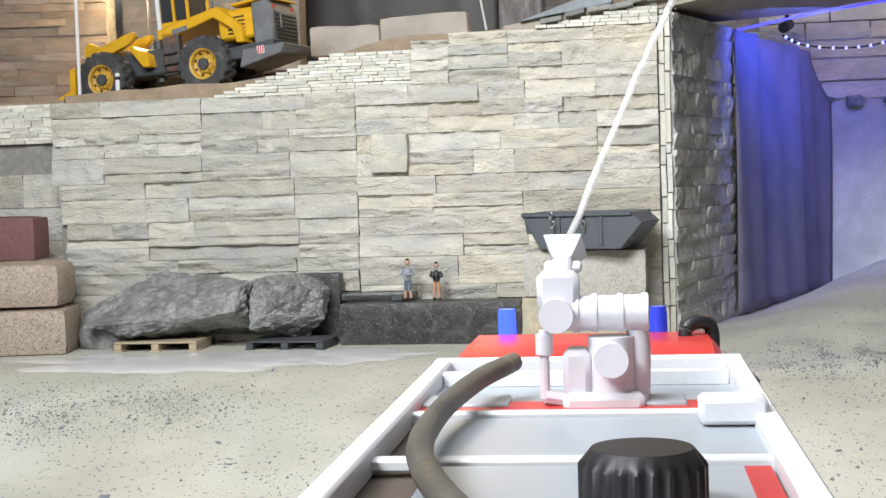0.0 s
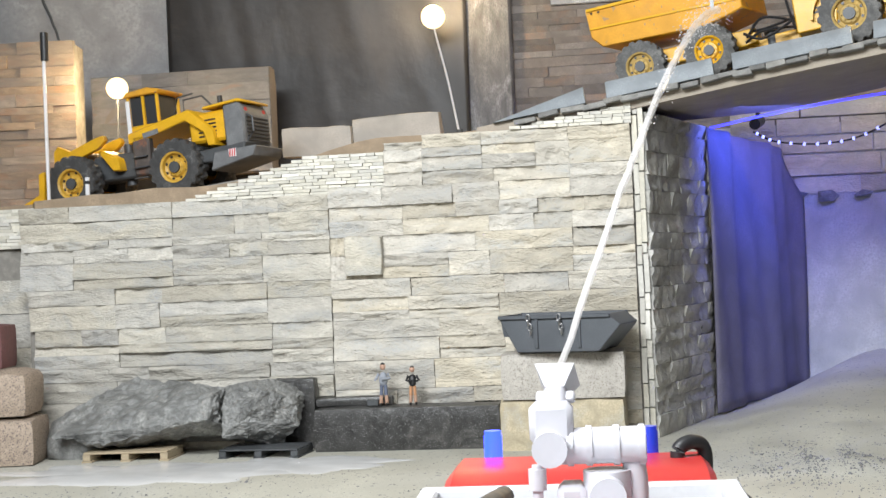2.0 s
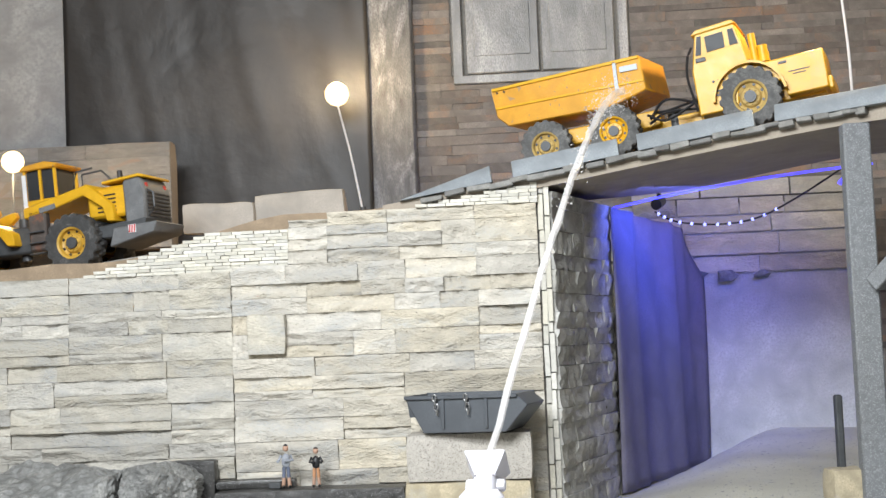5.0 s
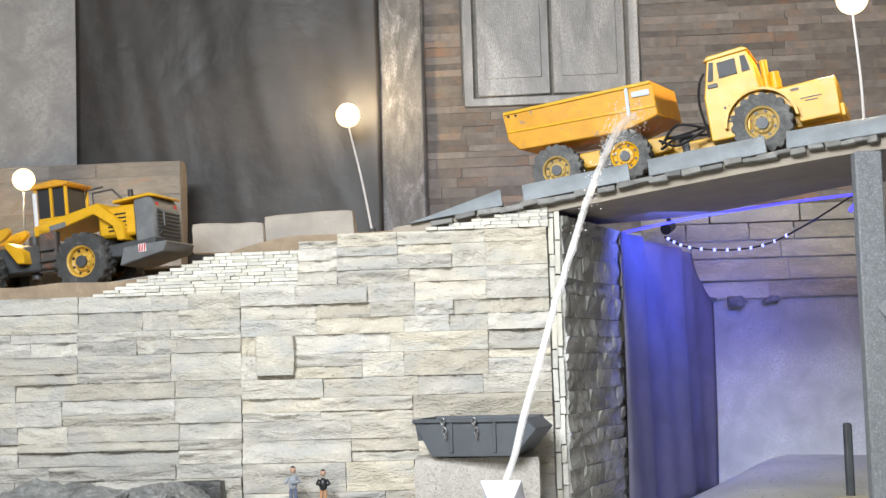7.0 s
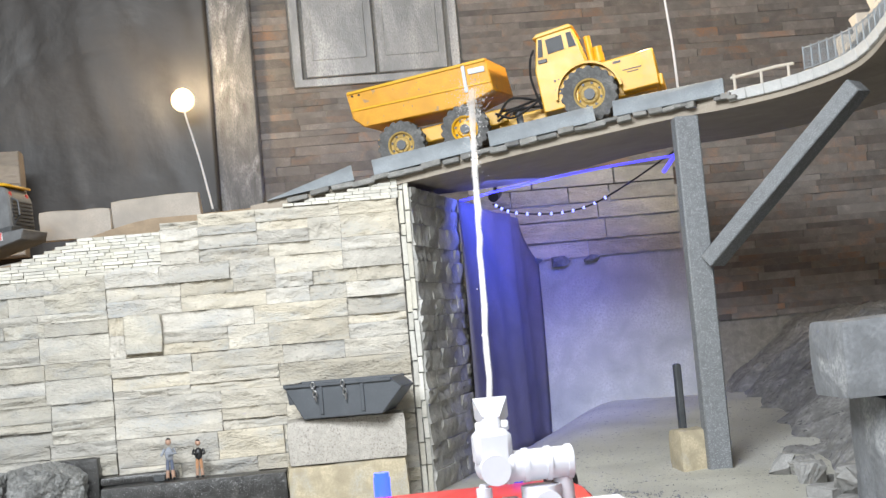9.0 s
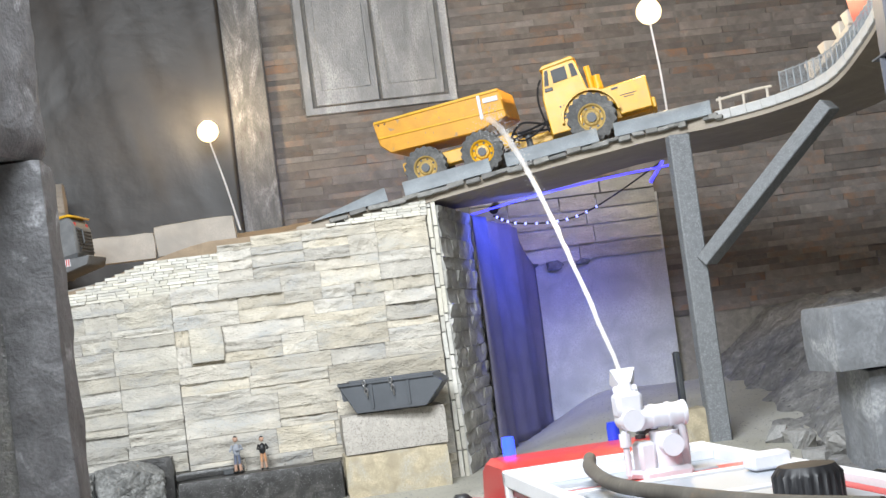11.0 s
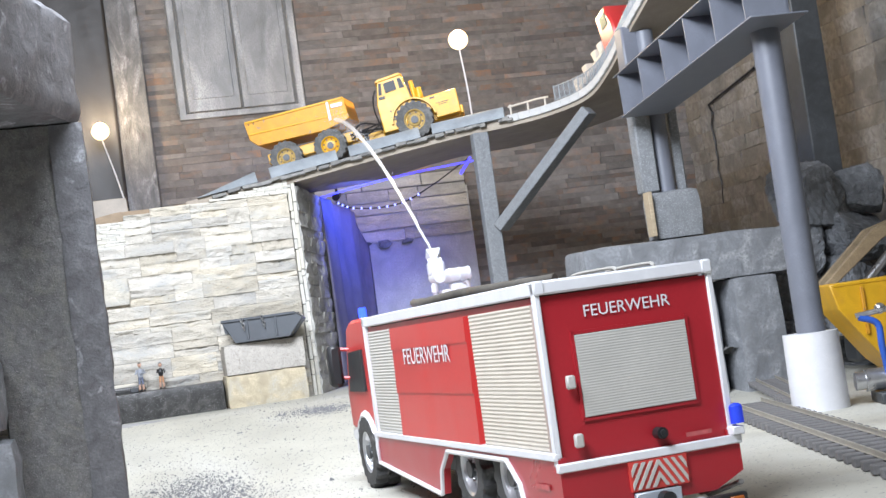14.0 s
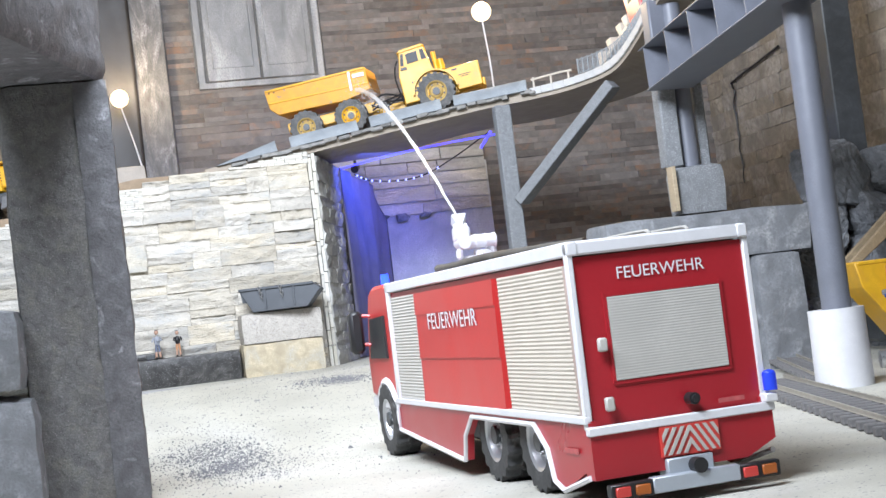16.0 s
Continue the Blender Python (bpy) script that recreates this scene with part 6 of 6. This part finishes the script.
RUBBLE = mat("pale_rubble", (0.34, 0.335, 0.32), 0.25, 30, 0.9, bump=0.7, alt=(0.24, 0.21, 0.18), alt_amount=0.3, random_tint=0.25, pieces=True)


# stony slope beneath the ramp
def build_slope():
    bm = bmesh.new()
    nx, ny = 50, 60
    g = []
    for j in range(ny + 1):
        row = []
        for i in range(nx + 1):
            x, y = 0.80 + 1.5 * i / nx, -1.0 + 2.3 * j / ny
            z = 0.02 + 0.40 * smooth01((x - 0.82) / 0.75) * smooth01((y + 0.95) / 1.2) + 0.05 * noise.noise(Vector((x * 6, y * 6, 1))) + 0.03 * noise.noise(Vector((x * 15, y * 15, 4)))
            row.append(bm.verts.new((x, y, z)))
        g.append(row)
    for j in range(ny):
        for i in range(nx):
            bm.faces.new((g[j][i], g[j][i + 1], g[j + 1][i + 1], g[j + 1][i]))
    solo("earth_slope", bm, mat("stony_slope", (0.24, 0.235, 0.225), 0.35, 22, 0.95, bump=1.0, fine=90, alt=(0.36, 0.355, 0.34), alt_amount=0.3, depth=0.006, speck=0.05, speck_scale=70, speck_colour=(0.10, 0.10, 0.10)), "dusty stony slope under the ramp", "ground", kind="structure")


build_slope()
rr = random.Random(21)
for i in range(22):
    x, y = rr.uniform(0.82, 1.10), rr.uniform(-0.72, -0.25)
    z = 0.02 + 0.40 * smooth01((x - 0.82) / 0.75) * smooth01((y + 0.95) / 1.2) + 0.05 * noise.noise(Vector((x * 6, y * 6, 1))) + 0.03 * noise.noise(Vector((x * 15, y * 15, 4)))
    k = rr.uniform(0.035, 0.085)
    chunk("rubble_stone", (k * 1.2, k, k * 0.8), (x, y, max(ground_z(x, y), z) - 0.008), 100 + i, "pale broken rubble stone on the slope", RUBBLE, "stone", rr.uniform(0, 180), "rubble", 12, 2, 0.03)

# road markers, hollow brick and a parked machine's wheel by the track
for x, y, z in ((1.36, -0.72, ground_z(1.36, -0.72)), (1.50, -0.80, ground_z(1.5, -0.8))):
    dl = thing("delineator", "white road marker post with black band by the track", "marker post", pose(x, y, z) @ Matrix.Scale(1.3, 4), group="road markers")
    bm = bmesh.new()
    prism(bm, [(-0.010, 0), (0.010, 0), (0.008, 0.085), (-0.006, 0.092)], 0.010, bevel=0.001)
    part("stake", bm, WHITE, dl)
    bm = bmesh.new()
    box(bm, (0.020, 0.0115, 0.018), (0, 0, 0.070), bevel=0.001)
    part("band", bm, BLACK, dl)
hb = thing("hollow_brick", "small orange hollow brick on the floor", "brick", pose(1.37, -0.77, ground_z(1.37, -0.77), 0, 0, 8) @ Matrix.Scale(1.3, 4))
bm = bmesh.new()
box(bm, (0.046, 0.03, 0.026), (0, 0, 0.013), bevel=0.001)
part("body", bm, mat("orange_clay", (0.50, 0.18, 0.07), 0.15, 40, 0.85), hb)
bm = bmesh.new()
for i in range(3):
    for k in range(2):
        box(bm, (0.008, 0.004, 0.007), (-0.014 + 0.014 * i, -0.0145, 0.008 + 0.011 * k))
part("holes", bm, BLACK, hb)


def parked_machine():
    pm = thing("parked_machine", "worn brown loader linkage and wheel behind the bucket", "machine", pose(1.86, -1.15, ground_z(1.8, -1.15), 0, 0, -10) @ Matrix.Scale(1.25, 4))
    wheel(pm, (0.02, -0.06, 0.30), 0.090, 0.07, DARK_METAL, -1, 0.5)
    bm = bmesh.new()
    box(bm, (0.34, 0.10, 0.22), (0.0, 0.04, 0.15), bevel=0.01)
    part("chassis", bm, DARK_METAL, pm)
    for y in (-0.12, -0.05):
        bm = bmesh.new()
        prism(bm, [(-0.30, 0.235), (-0.285, 0.225), (-0.10, 0.36), (-0.04, 0.385), (-0.05, 0.41), (-0.12, 0.39)], 0.018, Matrix.Translation((0, y, 0)), bevel=0.002)
        part("lift_arm", bm, mat("dusty_brown_paint", (0.30, 0.23, 0.14), 0.2, 30, 0.8), pm)
    bm = bmesh.new()
    tube(bm, [(-0.20, -0.085, 0.20), (-0.06, -0.085, 0.33)], 0.012, 10)
    part("cylinder", bm, STEEL, pm)


parked_machine()


def small_lorry():
    """A flatbed lorry with a red cab parked on the upper bend."""
    lo = thing("toy_lorry", "cream flatbed lorry with a red cab on the ramp bend", "lorry", pose(1.175, -0.52, 1.064, 0, -18, -86) @ Matrix.Scale(2.9, 4))
    bm = bmesh.new()
    prism(bm, [(0.035, 0.018), (0.075, 0.018), (0.075, 0.045), (0.066, 0.074), (0.035, 0.074)], 0.045, bevel=0.003)
    cab = part("cab", bm, RED_BRIGHT, lo, "red cab")
    bm = bmesh.new()
    box(bm, (0.018, 0.047, 0.018), (0.056, 0, 0.056), bevel=0.001)
    part("side_window", bm, GLASS_DARK, cab)
    bm = bmesh.new()
    box(bm, (0.10, 0.046, 0.007), (-0.022, 0, 0.026), bevel=0.001)
    part("load_bed", bm, SHUTTER, lo, "cream load bed")
    for x in (-0.066, -0.030, 0.006, 0.027):
        bm = bmesh.new()
        prism(bm, [(x - 0.004, 0.028), (x + 0.005, 0.028), (x + 0.008, 0.041), (x - 0.008, 0.044)], 0.046, bevel=0.001)
        part("stake", bm, SHUTTER, lo, "cream load bed stake")
    bm = bmesh.new()
    box(bm, (0.15, 0.03, 0.008), (0, 0, 0.018), bevel=0.001)
    part("chassis", bm, DARK_METAL, lo)
    for sy in (-1, 1):
        for x in (-0.050, 0.05):
            wheel(lo, (x, sy * 0.017, 0.012), 0.012, 0.010, RIM_STEEL, sy, 0.55)


small_lorry()


# ---- stone pieces, last ----
def stone_variants(n, cuts, amp, seed, material, name, crisp=38):
    """Unit stones (1 x 1 in x-z, y depth in metres), rough on the front; base face open at the back."""
    out = []
    for k in range(n):
        bm = bmesh.new()
        nx, nz = cuts
        off = Vector((seed + k * 4.7, k * 2.3, k))
        g = []
        for j in range(nz + 1):
            row = []
            for i in range(nx + 1):
                u, w = i / nx - 0.5, j / nz - 0.5
                rim = min(i, nx - i, j, nz - j)
                d = -0.010 - amp * (noise.noise(Vector((u * 5, w * 2.2, 0)) + off) + 0.6 * noise.noise(Vector((u * 13, w * 5, 2)) + off)) - amp * 0.7 * math.floor(2.5 * (w + 0.5) + 0.45 * noise.noise(Vector((u * 3.1, w, 5)) + off)) * (0.5 if k % 2 else -0.5)
                if rim == 0:
                    d = min(-0.007, d * 0.8)
                row.append(bm.verts.new((u * 0.995, d, w * 0.98)))
            g.append(row)
        for j in range(nz):
            for i in range(nx):
                bm.faces.new((g[j][i], g[j][i + 1], g[j + 1][i + 1], g[j + 1][i]))
        back = [bm.verts.new((x, 0.014, z)) for x, z in ((-0.4975, -0.49), (0.4975, -0.49), (0.4975, 0.49), (-0.4975, 0.49))]
        rim = [g[0], [r[-1] for r in g], g[-1][::-1], [r[0] for r in g][::-1]]
        for e, (b0, b1) in zip(rim, ((0, 1), (1, 2), (2, 3), (3, 0))):
            bm.faces.new(list(e) + [back[b1], back[b0]])
        bmesh.ops.recalc_face_normals(bm, faces=bm.faces)
        me = mesh_of(name, bm, material, True)
        me.set_sharp_from_angle(angle=radians(crisp))
        out.append(me)
    return out


def piece(name, me, parent, m, scale):
    ob = bpy.data.objects.new(name, me)
    scene.collection.objects.link(ob)
    ob.parent = parent
    ob.matrix_basis = m @ Matrix.Diagonal((*scale, 1))
    return ob


rnd = random.Random(12)
LV = stone_variants(12, (11, 6), 0.010, 1, LEDGE, "ledge_stone", 24)
LW = stone_variants(12, (11, 6), 0.010, 300, LEDGE_WARM, "warm_ledge_stone", 24)
SV = stone_variants(12, (8, 4), 0.010, 40, LEDGE_SIDE, "side_stone", 42)
TP = stone_variants(6, (7, 4), 0.012, 120, LEDGE, "panel_stone", 28)
TV = stone_variants(4, (3, 1), 0.003, 80, THIN, "thin_stone")


def course(parent, x0, x1, z0, z1, lo, hi, meshes, name, y=0.0, place=None):
    x = x0
    while x < x1 - 1e-4:
        w = rnd.uniform(lo, hi)
        if x1 - x - w < lo * 0.6:
            w = x1 - x
        m = (place(x + w / 2) if place else pose(x + w / 2, y + rnd.uniform(-0.004, 0.003), 0)) @ pose(0, 0, (z0 + z1) / 2)
        piece(name, rnd.choice(meshes), parent, m, (w - (0.0014 if meshes is TV else 0.005 if meshes is TP else 0), 1, z1 - z0 - (0.004 if meshes is TP else 0)))
        x += w


def strip(z0, z1, *xs, meshes=None):
    """One course of ledge stones between the joints xs."""
    for x0, x1 in zip(xs, xs[1:]):
        cut = [x0, x1] if x1 - x0 < 0.2 or rnd.random() < 0.7 else [x0, x0 + (x1 - x0) * rnd.uniform(0.35, 0.65), x1]
        for a, b in zip(cut, cut[1:]):
            zz = [z0, z1] if z1 - z0 < 0.055 or rnd.random() < 0.6 else [z0, z0 + (z1 - z0) * rnd.uniform(0.35, 0.65), z1]
            for c, d in zip(zz, zz[1:]):
                piece("stone", rnd.choice(meshes or LV), stone_wall, pose((a + b) / 2, rnd.uniform(-0.007, 0.004), (c + d) / 2, 0, rnd.uniform(-0.3, 0.3)), (b - a, 1, d - c))


def strip_warm(z0, z1, *xs):
    strip(z0, z1, *xs, meshes=LW)


strip(0.659, 0.701, -1.654, -1.513, -1.230, -1.041, -0.812)
strip(0.609, 0.659, -1.655, -1.231, -1.064, -0.812)
strip(0.585, 0.609, -1.655, -1.408, -1.232, -0.991, -0.812)
strip(0.550, 0.585, -1.656, -1.507, -1.232, -1.079, -0.977, -0.812)
strip(0.480, 0.550, -1.657, -1.508, -1.233, -0.992, -0.812)
strip(0.438, 0.480, -1.636, -1.395, -1.267, -0.983, -0.811)
strip(0.374, 0.438, -1.637, -1.396, -1.275, -0.984, -0.814)
strip(0.332, 0.374, -1.622, -1.389, -1.261, -0.973, -0.814)
strip(0.272, 0.332, -1.626, -1.390, -0.974, -0.814)
strip(0.236, 0.272, -1.624, -1.308, -0.982, -0.814)
strip(0.182, 0.236, -1.625, -1.399, -1.308, -0.983, -0.815)
strip(0.116, 0.182, -1.626, -1.430, -1.220, -0.998, -0.816)
strip(0.045, 0.116, -1.627, -1.492, -1.266, -1.058, -0.817)
strip_warm(0.745, 0.805, -0.663, -0.563, -0.409, -0.188, -0.034)
strip_warm(0.711, 0.745, -0.664, -0.564, -0.382, -0.189, -0.034)
strip_warm(0.663, 0.711, -0.812, -0.671, -0.488, -0.369, -0.190, -0.034)
strip_warm(0.627, 0.663, -0.812, -0.620, -0.370, -0.156, -0.034)
strip_warm(0.586, 0.627, -0.812, -0.620, -0.398, -0.187, -0.034)
strip_warm(0.538, 0.586, -0.812, -0.771, -0.674, -0.434, -0.188, -0.034)
strip_warm(0.477, 0.538, -0.812, -0.772, -0.675, -0.505, -0.400, -0.189, -0.034)
strip_warm(0.429, 0.477, -0.812, -0.605, -0.366, -0.204, -0.034)
strip_warm(0.372, 0.429, -0.812, -0.613, -0.381, -0.034)
strip_warm(0.325, 0.372, -0.812, -0.536, -0.354, -0.034)
strip_warm(0.269, 0.325, -0.812, -0.537, -0.369, -0.034)
strip_warm(0.195, 0.269, -0.812, -0.552, -0.381, -0.034)
strip_warm(0.125, 0.195, -0.812, -0.652, -0.455, -0.034)
strip_warm(0.045, 0.125, -0.812, -0.555, -0.331, -0.034)
strip_warm(0.805, 0.838, -0.56, -0.41, -0.19, -0.035)
strip_warm(0.805, 0.822, -0.66, -0.56)
# the block that stands proud of the wall
block("proud_stone", (0.10, 0.05, 0.10), (-0.722, -0.012, 0.488), LEDGE, "grey stone standing proud of the wall face", 0, 51, "stone", amp=0.006)
# thin stones stacked on the wall: left slope, right crest, corner strip
z = 0.699
while z < 0.80:
    x0 = -1.19 + (z - 0.70) * 3.4
    course(stone_wall, x0, -0.662, z, z + 0.0078, 0.022, 0.055, TV, "thin_stone", -0.002)
    z += 0.0085
z = 0.838
while z < 0.893:
    course(stone_wall, max(-0.40, (z - 0.8255) / 0.148 - 0.42), -0.03, z, z + 0.0078, 0.022, 0.055, TV, "thin_stone", -0.016)
    z += 0.0085
for x in (-0.024, -0.010):
    z = 0.05
    while z < 0.875:
        h = rnd.uniform(0.025, 0.10)
        piece("thin_stone", rnd.choice(TV), stone_wall, pose(x + rnd.uniform(-0.002, 0.002), -0.004 + rnd.uniform(-0.005, 0.004), z + h / 2, 0, rnd.uniform(-1.5, 1.5)), (0.0125, 1, h - 0.002))
        z += h
# oblique side of the wall
side_dir = Vector((0.165, 0.5, 0)).normalized()
side_ang = math.degrees(math.atan2(side_dir.y, side_dir.x))
z = 0.05
while z < 0.86:
    h = rnd.uniform(0.028, 0.062)
    course(stone_wall, 0.0, 0.525, z, min(z + h, 0.865), 0.06, 0.17, SV, "stone", 0,
           lambda s: pose(side_dir.x * s, side_dir.y * s, 0, 0, 0, side_ang) @ pose(0, 0.004, 0))
    z += h
# layered brown strips behind the loader
BS = stone_variants(6, (5, 1), 0.008, 260, mat("tan_layered_stone", (0.27, 0.22, 0.175), 0.2, 18, 0.85, bump=0.8, alt=(0.30, 0.17, 0.11), alt_amount=0.35, random_tint=0.25, depth=0.006, stretch=(1, 1, 3), pieces=True), "layer_stone")
z = -0.27
while z < 0.27:
    h = rnd.choice((0.024, 0.03, 0.04))
    course(lb, -0.1, 0.75, z, z + h, 0.10, 0.26, BS, "layer_stone", -0.052)
    z += h
# courses on the slab behind the loader
GV = stone_variants(5, (5, 1), 0.006, 290, mat("grey_brown_layer", (0.235, 0.228, 0.22), 0.2, 18, 0.85, bump=0.8, alt=(0.27, 0.19, 0.15), alt_amount=0.1, random_tint=0.25, depth=0.006, stretch=(1, 1, 3), pieces=True), "slab_stone")
z = 0.004
while z < 0.34:
    h = min(rnd.choice((0.035, 0.05, 0.06)), 0.346 - z)
    course(back_slab, -0.308, 0.308, z, z + h, 0.10, 0.26, GV, "slab_stone", -0.036)
    z += h
# set-back left wall
for k in range(7):
    z0 = 0.05 + 0.093 * k
    if z0 < 0.5:
        course(wall_left, -2.3, -1.65, z0, z0 + 0.093, 0.12, 0.3, LV, "stone", 0.092)
z = 0.60
while z < 0.70:
    course(wall_left, -2.2, -1.65, z, z + 0.009, 0.03, 0.065, TV, "thin_stone", 0.09)
    z += 0.009
# upper tunnel panels
z = 0.69
while z < 0.99:
    h = rnd.choice((0.045, 0.06, 0.075))
    course(tunnel_back, 0.28 - 0.555, 1.03 - 0.555, z - 0.45, z + h - 0.45, 0.14, 0.34, TP, "stone", -0.036)
    z += h
# slate nubs under the panels
for i, (x, k) in enumerate(((0.36, 0.040), (0.50, 0.030), (0.59, 0.042), (0.70, 0.034))):
    chunk("slate_nub", (k * 1.6, 0.04, k), (x, 1.235, 0.706 - k), 400 + i, "small grey slate nub under the tunnel panels", SLATE_CHIP, "stone", 0, "slate nubs", 12, 2, 0.01)
# dark slate strips of the back wall
DV = stone_variants(6, (5, 1), 0.006, 160, DARK_LEDGE, "slate_strip")
z = 0.42
while z < 2.1:
    h = rnd.choice((0.022, 0.026, 0.034))
    for x0, x1 in (((1.05, 2.28),) if z < 0.9 else ((-0.62, -0.31), (0.31, 2.28)) if z > 1.40 else ((-0.62, 2.28),)):
        course(wall_north, x0 - 1.05, x1 - 1.05, z - 1.3, z + h - 1.3, 0.10, 0.34, DV, "slate_strip", -0.052)
    z += h
# a jagged crack down the right wall
bm = bmesh.new()
crack = [Vector((2.262, 0.98 - 0.52 * max(0, (z - 1.16) / 0.07) + 0.03 * noise.noise(Vector((0, 3, z * 14))), z)) for z in (0.66 + 0.57 * i / 40 for i in range(41))]
tube(bm, crack, 0.003, 6, 0.006)
solo("wall_crack", bm, BLACK, "dark jagged crack in the quarry wall", "crack", kind="structure")
# and one in the plaster
bm = bmesh.new()
tube(bm, [Vector((-2.17 + 0.38 * (1.59 - z) + 0.012 * noise.noise(Vector((2, 0, z * 22))), 1.308, z)) for z in (1.20 + 0.39 * i / 24 for i in range(25))], 0.003, 6, 0.006)
solo("wall_crack", bm, DARK_METAL, "dark crack in the pale plaster wall", "crack", kind="structure")
# brown blocks of the right wall
BV = stone_variants(8, (5, 4), 0.012, 200, BROWN_ROCK, "quarry_stone")
z = 0.05
while z < 1.75:
    h = rnd.uniform(0.06, 0.10)
    course(wall_east, -3.0, 1.3, z - 1.3, z + h - 1.3, 0.12, 0.26, BV, "quarry_stone", 0,
           lambda s: pose(-0.062, -s + 2.4 - 1.7, 0, 0, 0, -90))
    z += h
